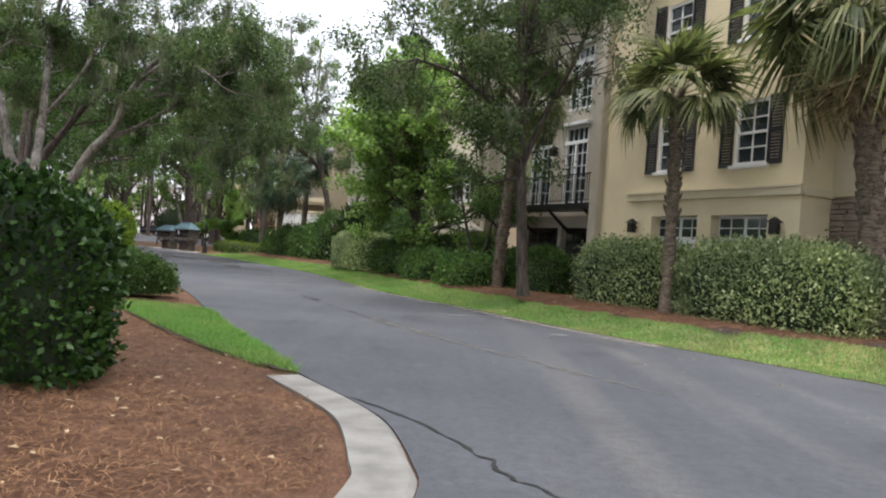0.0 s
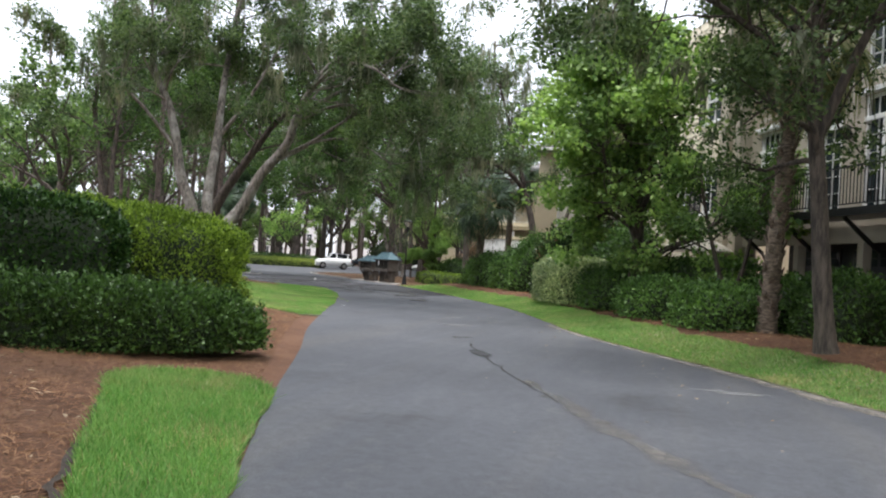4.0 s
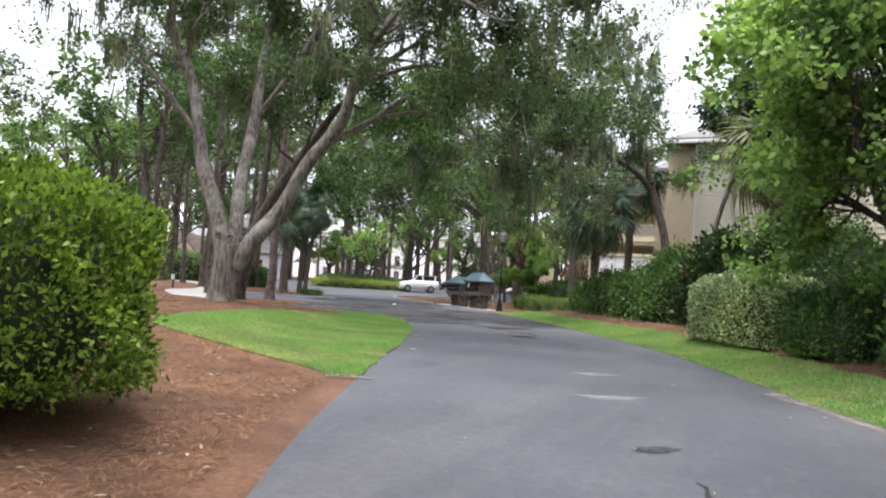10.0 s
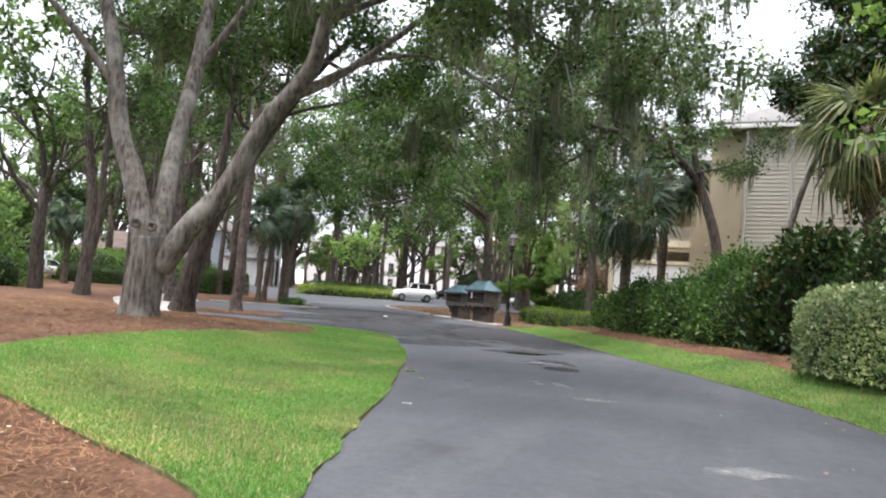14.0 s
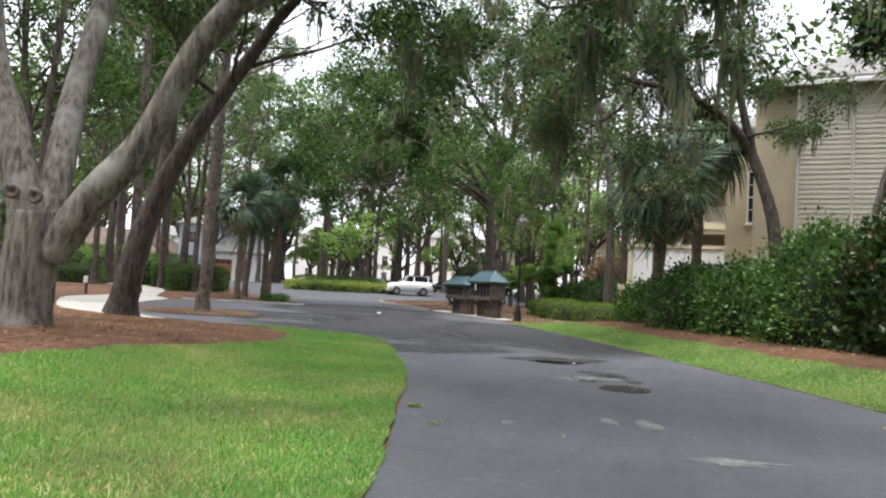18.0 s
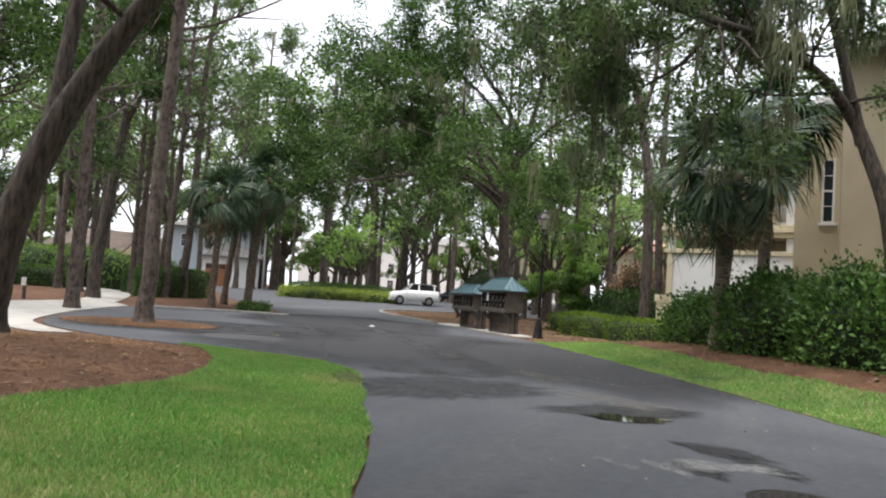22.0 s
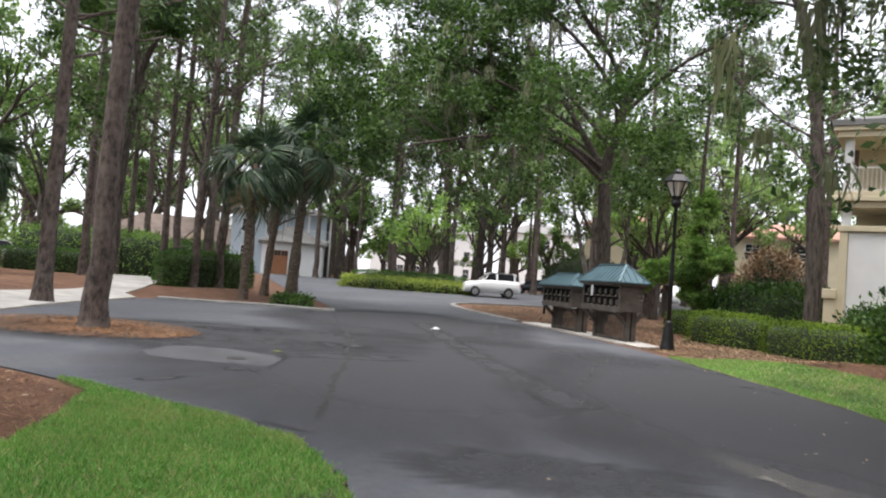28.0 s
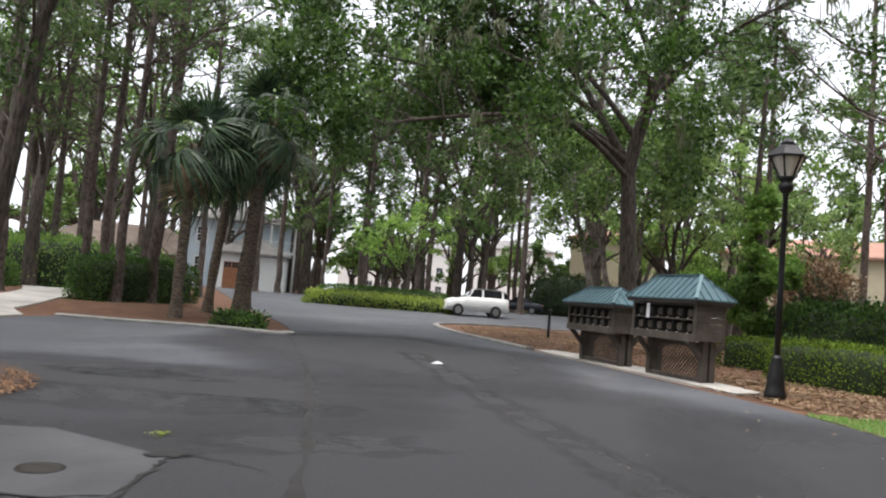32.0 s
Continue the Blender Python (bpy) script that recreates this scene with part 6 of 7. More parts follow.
shrub("dark_shrub", -16.3, 67.0, (2.3, 1.5, 1.9), "dark green shrub behind the box hedge", LOWLEAF, 45, 0, 8000, 0.14, 0.2, 0.5, 0.14, 0.2)
shrub("bronze_shrub", -17.2, 75.5, (1.3, 1.1, 3.6), "tall shrub with bronze-brown leaves in the wood's edge", BROWNLEAF, 49, 0, 5000, 0.2, 0.05, 0.5, 0.25, 0.4)
# left: clipped hedges along the concrete path and the island planting
shrub("clipped_hedge", -39.6, 61.2, (3.7, 0.75, 1.5), "square dark clipped hedge behind the palms", LOWLEAF, 33, 110, 14000, 0.09, 0.85, 0.5, 0.04, 0.03, "hedge")
shrub("clipped_hedge", -42.9, 62.6, (1.3, 0.8, 1.5), "square green clipped hedge beside the path", SHRUBLEAF, 34, 42, 8000, 0.09, 0.85, 0.5, 0.04, 0.03, "hedge")
shrub("clipped_hedge", -51.0, 61.0, (2.6, 0.8, 1.2), "clipped hedge by the far path", SHRUBLEAF, 35, 30, 7000, 0.1, 0.7, 0.5, 0.05, 0.05, "hedge")
shrub("flower_border", -42.6, 83.2, (4.6, 1.2, 0.75), "yellow-green border of bright foliage on the planted island", FLOWERLEAF, 36, 29, 12000, 0.14, 0.4, 0.5, 0.1, 0.15)
shrub("box_hedge", -43.2, 84.8, (4.4, 1.0, 1.15), "clipped green hedge on the planted island", LOWLEAF, 37, 29, 9000, 0.12, 0.6, 0.5, 0.06, 0.06, "hedge")
shrub("border_plants", -31.6, 57.7, (0.7, 0.35, 0.35), "low green border plants at the island tip", SHRUBLEAF, 38, 30, 1600, 0.12, 0.1, 0.4, 0.08, 0.2)
for k, (x, y, a, b, h) in enumerate(((-47, 44, 5, 3, 4.6), (-55, 51, 6, 3.5, 5.5), (-63, 58, 6, 3.5, 5.5), (-44, 35, 5, 3, 4.8), (-53, 39, 6, 4, 6.5), (-72, 66, 6, 3.5, 5.5))):
    shrub("wood_edge_bush", x, y, (a, b, h), "large pale green bush at the edge of the wood", PALELEAF if k % 2 else FARLEAF, 80 + k, 45 + 20 * k, 9000, 0.3, 0.1, 0.55, 0.4, 0.5)
for k, (x, y, s) in enumerate(((-30, 31, 1.0), (-32.5, 34.5, 1.2), (-36, 38, 1.1), (-39, 43, 1.3), (-29, 27, 1.1), (-44, 47, 1.2), (-24.5, 24.5, 1.0), (-48.5, 52, 1.2), (-52, 66.5, 1.9), (-50.5, 69.8, 1.7), (-55.5, 64.5, 1.9), (-56.5, 69.0, 2.0))):
    shrub("loose_shrub", x, y, (1.6 * s, 1.2 * s, 1.3 * s), "green shrub behind the straw bed", SHRUBLEAF if k % 2 else LIMELEAF, 50 + k, 20 * k, 4500, 0.14, 0.25, 0.5, 0.12, 0.18)


# ---- kerbs, path, patches ----
def strip(line, width, z0, z1, round_top=0.03):
    """A kerb of even width along a line, on its outer side."""
    a, b = line, offset_line(line, -width)
    bm = bmesh.new()
    rows = []
    za, zb = height(a[:, 0], a[:, 1]), height(b[:, 0], b[:, 1])
    for (ax, ay), (bx, by), g in zip(a, b, np.minimum(za, zb)):
        mx, my = (bx - ax), (by - ay)
        rows.append([bm.verts.new(p) for p in ((ax, ay, g + z0), (ax, ay, g + z1 - round_top), (ax + mx * 0.12, ay + my * 0.12, g + z1), (bx, by, g + z1), (bx, by, g + z0))])
    for r, s in zip(rows, rows[1:]):
        for j in range(4):
            bm.faces.new((r[j], s[j], s[j + 1], r[j + 1]))
    bm.faces.new(rows[0][::-1])
    bm.faces.new(rows[-1])
    bmesh.ops.recalc_face_normals(bm, faces=bm.faces)
    return bm


kerb = catmull([(-9, -1.5), (-4, 0.0), (-1.3, 1.4), (-0.36, 2.9), (-0.06, 4.3), (-0.12, 5.0), (-0.36, 6.1), (-0.76, 6.9), (-1.35, 7.85)], 6)
tagged(part("kerb", strip(kerb, 0.4, -0.05, 0.04), KERB), "pale rolled concrete kerb at the lane corner", "kerb", kind="structure")
tagged(part("kerb", strip(catmull([tuple(q) for q in ISLE[:24:2]], 3), 0.3, -0.05, 0.1), KERB), "concrete kerb round the straw island", "kerb", kind="structure")
wedge = RIGHT[(RIGHT[:, 1] > 62.6) & (RIGHT[:, 1] < 82)]
tagged(part("kerb", strip(wedge[::-1], -0.28, -0.05, 0.1), KERB), "pale concrete kerb round the straw wedge", "kerb", kind="structure")
PATH = catmull([(-23.6, 41.0), (-26.6, 42.4), (-29.2, 45.1), (-32, 48.8), (-34.8, 53.4)], 4)
FAR_SIDE = catmull([(-36.4, 54.2), (-39, 57.6), (-46, 63.5), (-56, 70), (-72, 80)], 4)
NEAR_SIDE = catmull([(-73.5, 78.5), (-57.5, 68.3), (-47.0, 61.7), (-40.0, 56.2), (-36.6, 52.2), (-33.4, 46.4), (-30.4, 43.2), (-27.0, 40.6), (-23.7, 40.2)], 4)
tagged(region("path", np.vstack([PATH, FAR_SIDE, NEAR_SIDE]), 0.045, CONCRETE, 1.5, 0.07), "pale concrete path between straw beds", "path", kind="structure")
tagged(region("kiosk_slab", np.array([(-18.3, 55.9), (-20.2, 57.9), (-22.4, 60.4), (-24.6, 62.8), (-24.2, 63.3), (-22.8, 62.3), (-20.9, 60.0), (-18.7, 57.5), (-17.9, 56.4)]), 0.05, CONCRETE, 1.0, 0.08), "weathered concrete slab below the mail kiosks", "slab", kind="structure")
tagged(region("apron_straw", np.array([(-26.0 + 1.4 * math.cos(a) * (1 + 0.2 * math.sin(3 * a)), 45.2 + 1.1 * math.sin(a) * (1 + 0.2 * math.cos(4 * a))) for a in np.linspace(0, 2 * math.pi, 28)[:-1]]), 0.03, STRAW, 0.8, 0.03), "ring of pine straw round a pine in the asphalt", "mulch", kind="structure")


def soft_sheet(name, xy, fade, faces, lift, mat):
    me = bpy.data.meshes.new(name)
    me.from_pydata(np.column_stack([xy, height(xy[:, 0], xy[:, 1]) + lift]).tolist(), [], faces)
    me.attributes.new("fade", "FLOAT", "POINT").data.foreach_set("value", np.asarray(fade, np.float32))
    return finish(name, me, mat)


def blob(name, cx, cy, rx, ry, turn, lift, mat, label, seed, rag=0.18, category="road patch", n=72, step=5.0):
    rng = np.random.default_rng(seed)
    a = np.linspace(0, 2 * math.pi, n, endpoint=False)
    coarse = np.convolve(np.tile(rng.normal(size=n), 3), np.hanning(11) / 3.2, "same")[n:2 * n]
    r = np.clip(1 + rag * coarse + 0.3 * rag * rng.normal(size=n), 0.35, 1.7)
    c, s = math.cos(radians(turn)), math.sin(radians(turn))
    x, y = rx * r * np.cos(a), ry * r * np.sin(a)
    if mat not in (DAMP, SCUFF, STREAK, SANDY, SOILSTAIN, DULL, FAINT):
        return tagged(region(name, np.stack([cx + c * x - s * y, cy + s * x + c * y], 1), lift, mat, step), label, category, kind="structure")
    # stains thin out towards their rim
    rings = (0.25, 0.55, 0.8, 1.0)
    xy = np.vstack([[(0, 0)], *[np.stack([x, y], 1) * k for k in rings]])
    xy = np.stack([cx + c * xy[:, 0] - s * xy[:, 1], cy + s * xy[:, 0] + c * xy[:, 1]], 1)
    F = [(0, 1 + i, 1 + (i + 1) % n) for i in range(n)]
    for k in range(3):
        F += [(1 + k * n + i, 1 + (k + 1) * n + i, 1 + (k + 1) * n + (i + 1) % n, 1 + k * n + (i + 1) % n) for i in range(n)]
    return tagged(soft_sheet(name, xy, np.repeat([1, 1, 1, 0.6, 0], [1, n, n, n, n]), F, lift, mat), label, category, kind="structure")


def ribbon(name, pts, width, lift, mat, label, seed, rag=0.5):
    rng = np.random.default_rng(seed)
    line = catmull(pts, 10)
    t = unit(np.gradient(line, axis=0))
    nrm = np.stack([t[:, 1], -t[:, 0]], 1)
    line = line + nrm * (0.035 * np.convolve(rng.normal(size=len(line)), [0.3, 0.4, 0.3], "same"))[:, None]
    w = np.clip(width * (1 + rag * rng.normal(size=len(line))), width * 0.2, width * 2.2)
    w[0] = w[-1] = width * 0.1
    a, b = line + nrm * w[:, None] / 2, line - nrm * w[:, None] / 2
    k = len(line)
    if mat in (DAMP, SCUFF, STREAK, SANDY, SOILSTAIN, DULL, FAINT):
        xy = np.vstack([line + nrm * w[:, None] * f for f in (0.5, 0.2, -0.2, -0.5)])
        F = [(j * k + i, j * k + i + 1, (j + 1) * k + i + 1, (j + 1) * k + i) for j in range(3) for i in range(k - 1)]
        return tagged(soft_sheet(name, xy, np.repeat([0, 1, 1, 0], k), F, lift, mat), label, "road stain", kind="structure")
    xy = np.vstack([a, b])
    me = bpy.data.meshes.new(name)
    me.from_pydata(np.column_stack([xy, height(xy[:, 0], xy[:, 1]) + lift]).tolist(), [], [(i, i + 1, k + i + 1, k + i) for i in range(k - 1)])
    bm = bmesh.new()
    bm.from_mesh(me)
    bmesh.ops.recalc_face_normals(bm, faces=bm.faces)
    if sum(f.normal.z for f in bm.faces) < 0:
        bmesh.ops.reverse_faces(bm, faces=bm.faces)
    return tagged(part(name, bm, mat), label, "road crack", kind="structure")


ribbon("road_crack", [(-0.8, 7.0), (-0.2, 6.3), (0.3, 5.4), (0.5, 4.9), (0.8, 4.4), (1.3, 3.2), (2.0, 1.6)], 0.032, 0.026, SEAM, "dark open joint beside the kerb", 1)
ribbon("road_crack", [(-3.8, 20.5), (-3.4, 19.4), (-2.9, 18.2), (-2.5, 17.3), (-1.8, 15.8), (-1.2, 14.7)], 0.024, 0.026, SEAM, "short dark crack in the lane", 2, 0.7)
ribbon("road_crack", [(-30.2, 58.0), (-26.26, 53.4), (-23.6, 50.2), (-21.85, 47.84), (-20.14, 45.4), (-19.12, 43.8), (-18.46, 42.8), (-17.97, 42.07), (-17.72, 41.69)], 0.075, 0.026, SEAM, "dark seam where the apron meets the lane", 3)
ribbon("road_crack", [(-20.0, 43.6), (-20.48, 44.16), (-20.72, 44.59), (-20.94, 44.98), (-21.1, 45.2)], 0.03, 0.03, SEAM, "broken edge of a road patch", 4)
ribbon("road_crack", [(-20.48, 44.16), (-20.94, 43.76), (-21.5, 43.45), (-22.4, 42.9)], 0.018, 0.03, SEAM, "straight joint of a road patch", 21)
ribbon("road_crack", [(-17.97, 41.08), (-17.88, 41.19), (-17.74, 41.14), (-17.53, 41.16), (-17.31, 41.16)], 0.04, 0.028, SEAM, "dark crack at the lawn's corner", 36)
ribbon("road_crack", [(-21.06, 45.12), (-20.7, 45.25), (-20.3, 45.2)], 0.03, 0.027, SEAM, "fine crack in the asphalt", 5)
tagged(region("road_patch", np.array([(-22.93, 44.45), (-22.75, 44.8), (-22.3, 45.12), (-21.6, 45.1), (-21.03, 45.06), (-20.74, 44.6), (-20.46, 44.03), (-20.98, 43.76), (-21.5, 43.5), (-22.1, 43.4), (-22.6, 43.7)]), 0.025, PATCH, 3.0), "pale square repair in the asphalt", "road patch", kind="structure")
blob("damp_patch", -20.4, 43.5, 0.26, 0.16, 20, 0.0285, DAMP, "dark oil spot on the apron", 22)
blob("damp_patch", -24.7, 48.0, 1.3, 0.5, 30, 0.0232, DAMP, "damp dark stain on the apron", 17)
blob("damp_patch", -22.3, 47.5, 1.2, 0.4, 25, 0.0234, DAMP, "damp dark stain on the apron", 18)
blob("damp_patch", -23.6, 46.4, 2.6, 0.8, 28, 0.0238, STREAK, "dark worn patch on the apron", 19)
blob("damp_patch", -20.6, 46.3, 1.2, 0.55, 50, 0.0236, STREAK, "dark stain beside the seam", 23)
# broad dark sheets: damp asphalt and tree shade painted together
blob("dark_asphalt", -19.5, 47.0, 7.5, 5.2, 118, 0.0222, DULL, "darker stretch of asphalt, damp and tree shade in its colour", 61, 0.08)
blob("dark_asphalt", -14.6, 47.0, 7.0, 3.4, 120, 0.0224, DULL, "darker stretch of asphalt, damp and tree shade in its colour", 64, 0.08)
blob("dark_asphalt", -26.0, 56.5, 7.5, 4.6, 128, 0.0226, DULL, "darker stretch of asphalt, damp and tree shade in its colour", 62, 0.08)
blob("dark_asphalt", -24.5, 46.5, 4.5, 3.2, 40, 0.0229, DULL, "darker stretch of the apron, damp and tree shade in its colour", 63, 0.1)
ribbon("dark_streak", [(-25.5, 56.6), (-23.9, 54.5), (-22.62, 52.76), (-20.72, 50.3), (-19.13, 48.28), (-17.98, 46.84), (-17.25, 45.99), (-16.2, 44.6)], 0.75, 0.0235, STREAK, "long dark wheel-worn streak", 7, 0.15)
blob("damp_patch", -14.3, 39.4, 2.05, 1.25, 60, 0.0245, DAMP, "damp dark patch of asphalt", 9)
blob("damp_patch", -15.2, 41.4, 1.3, 0.8, 20, 0.0255, DAMP, "damp dark patch of asphalt", 10)
blob("damp_patch", -11.75, 39.2, 1.2, 0.7, 40, 0.0245, DAMP, "damp asphalt round a puddle", 11)
blob("damp_patch", -10.4, 37.2, 0.55, 0.3, -30, 0.025, DAMP, "damp dark patch of asphalt", 12)
blob("damp_patch", -10.0, 36.65, 0.5, 0.22, -50, 0.0252, DAMP, "damp dark patch of asphalt", 31)
blob("damp_patch", -10.5, 36.1, 0.4, 0.2, -55, 0.0253, DAMP, "damp dark patch of asphalt", 32)
blob("damp_patch", -22.0, 47.5, 0.6, 0.28, 150, 0.0256, DAMP, "dark stain beside the seam", 33)
blob("damp_patch", -20.35, 42.1, 0.35, 0.12, 80, 0.0257, DAMP, "dark stain on the apron", 34)
blob("damp_patch", -24.95, 48.1, 0.7, 0.25, 88, 0.0258, DAMP, "dark stain near the island", 35)
blob("puddle", -11.5, 38.62, 0.5, 0.24, 24, 0.03, WATER, "shallow puddle that mirrors the sky", 13, 0.25, "puddle")
blob("damp_patch", -4.2, 21.5, 0.3, 0.14, 50, 0.0275, DAMP, "dark patch at the head of a crack", 14)
blob("damp_patch", -3.2, 18.9, 0.6, 0.15, -65, 0.0285, DAMP, "dark broken asphalt along a crack", 15)
blob("damp_patch", -21.06, 45.1, 0.13, 0.09, 40, 0.034, SEAM, "broken hole at a patch corner", 16, 0.3)
for k, (x, y, a, b, t) in enumerate(((-8.2, 31.0, 0.28, 0.12, 20), (-6.0, 27.2, 0.3, 0.13, 30), (-10.3, 36.4, 0.35, 0.16, 10), (-11.9, 40.2, 0.7, 0.3, -30), (-13.8, 42.6, 0.5, 0.2, -40), (-5.2, 24.6, 0.3, 0.12, 20), (0.6, 17.2, 0.3, 0.1, 0), (2.4, 14.5, 0.2, 0.08, 30), (-9.05, 32.42, 0.26, 0.09, -55), (-9.42, 32.35, 0.14, 0.06, -50), (-11.17, 35.88, 0.18, 0.07, -40), (-10.81, 36.0, 0.2, 0.08, -40), (-10.3, 31.5, 0.1, 0.05, -60))):
    blob("pale_scuff", x, y, a * 1.6, b * 1.6, t, 0.0262, (FAINT if a > 0.4 else SCUFF), "pale scuffed spot on the asphalt", 20 + k, 0.35)
ribbon("dusty_seam", [(-2.0, 16.4), (-1.1, 14.5), (-0.4, 13.2), (0.3, 12.0), (1.5, 10.1), (2.6, 8.4)], 0.28, 0.0256, FAINT, "sandy dust along an old seam of the lane", 41, 0.5)
ribbon("dusty_edge", [(-3.3, 27.4), (-2.3, 25.0), (-0.75, 22.0), (0.8, 19.4), (2.4, 16.2), (4.1, 13.6)], 0.45, 0.0242, SANDY, "sandy dust along the lane's edge", 40, 0.4)
ribbon("cut_edge", [(-1.55, 8.0), (-2.0, 8.45), (-2.55, 8.95), (-3.2, 9.75), (-3.75, 10.45), (-4.4, 11.4), (-5.05, 12.25)], 0.06, 0.046, SOILDARK, "dark spaded edge between straw and turf", 43, 0.2)
blob("bare_soil", -15.75, 39.1, 0.85, 0.24, 126, 0.066, SOILSTAIN, "bare dark soil at the lawn's corner", 42, 0.2, "soil")
blob("sandy_spot", -8.55, 23.45, 0.4, 0.16, 25, 0.05, SANDY, "pale sandy spot at the lawn's tip", 41, 0.25)
for k, (x, y, a, b, t) in enumerate(((5.6, 14.6, 0.5, 0.22, -58), (4.0, 16.8, 0.35, 0.16, -60), (7.5, 12.6, 0.45, 0.2, -50))):
    blob("bare_soil", x, y, a, b, t, 0.05, SOILSTAIN, "bare grey soil worn through the verge", 70 + k, 0.3, "soil")
mark = thing("survey_mark", pose(-9.95, 28.45, 0.024, 0, 0, 20), "pale blue painted survey mark on the asphalt", "road marking")
part("paint_stroke", boxes((-0.06, 0.06, -0.009, 0.009, 0, 0.002)), WHITE, mark)
part("paint_stroke", boxes((0.04, 0.058, -0.05, 0.035, 0, 0.002)), WHITE, mark)


def cover(x, y, r, label):
    c = thing("manhole_cover", pose(x, y, 0.022), label, "manhole cover")
    part("rim", lathe([(r * 1.12, 0), (r * 1.12, 0.008), (r, 0.012), (r * 0.99, 0.006)], 28), CASTIRON, c)
    part("plate", lathe([(r * 0.97, 0.0), (r * 0.97, 0.012), (r * 0.5, 0.014)], 28), CASTIRON, c)
    k = 0
    for i in range(-3, 4):
        for j in range(-3, 4):
            px, py = i * r * 0.25, j * r * 0.25
            if math.hypot(px, py) < r * 0.85 and r > 0.2:
                part("stud", boxes((px - r * 0.08, px + r * 0.08, py - r * 0.08, py + r * 0.08, 0.012, 0.021), bevel=0.004), CASTIRON, c)
    return c


cover(-9.75, 35.4, 0.34, "dark cast-iron manhole cover in the asphalt")
cover(-21.28, 44.28, 0.13, "small round iron valve cover in a pale patch")


# ---- mail kiosks ----
def kiosk(x, y, turn, width, depth, z0, z1, rise, label, cols, rows, seed):
    k = thing("mail_kiosk", pose(x, y, 0.05, 0, 0, turn), label, "mail kiosk", "mail kiosks by the lane")
    h = width / 2
    front = -0.28
    back = front + depth
    t = 0.035
    for px in (-h + 0.22, h - 0.22):
        for py in (0.05, back - 0.22):
            part("post", boxes((px - 0.07, px + 0.07, py, py + 0.14, 0, z0), bevel=0.008), KIOSKWOOD, k)
        bm = bmesh.new()
        box(bm, -0.05, 0.05, -0.045, 0.045, -0.26, 0.26, 0, Matrix.Translation((px, -0.09, z0 - 0.2)) @ Matrix.Rotation(radians(45), 4, "X"))
        part("brace", bm, KIOSKWOOD, k)
        bm = bmesh.new()
        s = 1 if px < 0 else -1
        box(bm, -0.035, 0.035, -0.05, 0.05, -0.24, 0.24, 0, Matrix.Translation((px + s * -0.0, back - 0.02, z0 - 0.2)) @ Matrix.Rotation(radians(-45), 4, "X"))
        part("brace", bm, KIOSKWOOD, k)
    # lattice between the posts
    lat = part("lattice", boxes((-h + 0.29, h - 0.29, 0.07, 0.13, z0 - 0.12, z0 - 0.04), bevel=0.006), KIOSKWOOD, k)
    part("lattice_rail", boxes((-h + 0.29, h - 0.29, 0.07, 0.13, 0.02, 0.1), bevel=0.006), KIOSKWOOD, lat)
    a, b, c, d = -h + 0.29, h - 0.29, 0.1, z0 - 0.12
    for s in (1, -1):
        step = 0.105
        n = int((b - a + d - c) / step) + 1
        for i in range(n):
            u = a - (d - c) + i * step if s > 0 else a + i * step
            x0, x1 = u, u + s * (d - c)
            p0, p1 = (x0, c), (x1, d)
            lo, hi = (p0, p1) if p0[0] < p1[0] else (p1, p0)
            m = (hi[1] - lo[1]) / (hi[0] - lo[0])
            if hi[0] <= a or lo[0] >= b:
                continue
            if lo[0] < a:
                lo = (a, lo[1] + m * (a - lo[0]))
            if hi[0] > b:
                hi = (b, lo[1] + m * (b - lo[0]))
            w = 0.017
            y = 0.095 if s > 0 else 0.105
            bm = bmesh.new()
            vs = [bm.verts.new((px, y + dy, pz + dz)) for dy in (0, 0.008) for px, pz, dz in ((*lo, -w), (*hi, -w), (*hi, w), (*lo, w))]
            for f in ((0, 1, 2, 3), (7, 6, 5, 4), (0, 4, 5, 1), (2, 6, 7, 3)):
                bm.faces.new([vs[j] for j in f])
            part("lattice_slat", bm, KIOSKWOOD, lat)
    # the box of pigeonholes: sides of boards, floor, back, shelves and partitions
    part("floor_board", boxes((-h, h, front, back, z0, z0 + 0.1), (-h - 0.015, h + 0.015, front - 0.015, front, z0 - 0.03, z0 + 0.12), bevel=0.006), KIOSKWOOD, k)
    hole0, hole1 = -h + 0.08, h - 0.1
    n = 5
    for i in range(n):
        a, b = z0 + 0.1 + (z1 - z0 - 0.1) * i / n, z0 + 0.1 + (z1 - z0 - 0.1) * (i + 1) / n - 0.006
        part("side_board", boxes((-h, -h + t, front, back, a, b), bevel=0.005), KIOSKWOOD, k)
        part("side_board", boxes((h - t, h, front, back, a, b), bevel=0.005), KIOSKWOOD, k)
        part("back_board", boxes((-h + t, h - t, back - t, back, a, b), bevel=0.005), KIOSKWOOD, k)
    part("front_stile", boxes((-h + t, hole0, front, front + t, z0 + 0.1, z1), bevel=0.004), KIOSKWOOD, k)
    part("front_stile", boxes((hole1, h - t, front, front + t, z0 + 0.1, z1), bevel=0.004), KIOSKWOOD, k)
    # back and partitions carry the shade of the recess in their colour
    part("box_back", boxes((hole0, hole1, front + 0.42, front + 0.44, z0 + 0.1, z1)), INNERSHADE, k)
    za, zb = z0 + 0.12, z1 - 0.03
    for r in range(rows + 1):
        z = za + (zb - za) * r / rows
        part("shelf", boxes((hole0, hole1, front + 0.005, front + 0.42, z - 0.014, z + 0.014)), KIOSKWOOD, k)
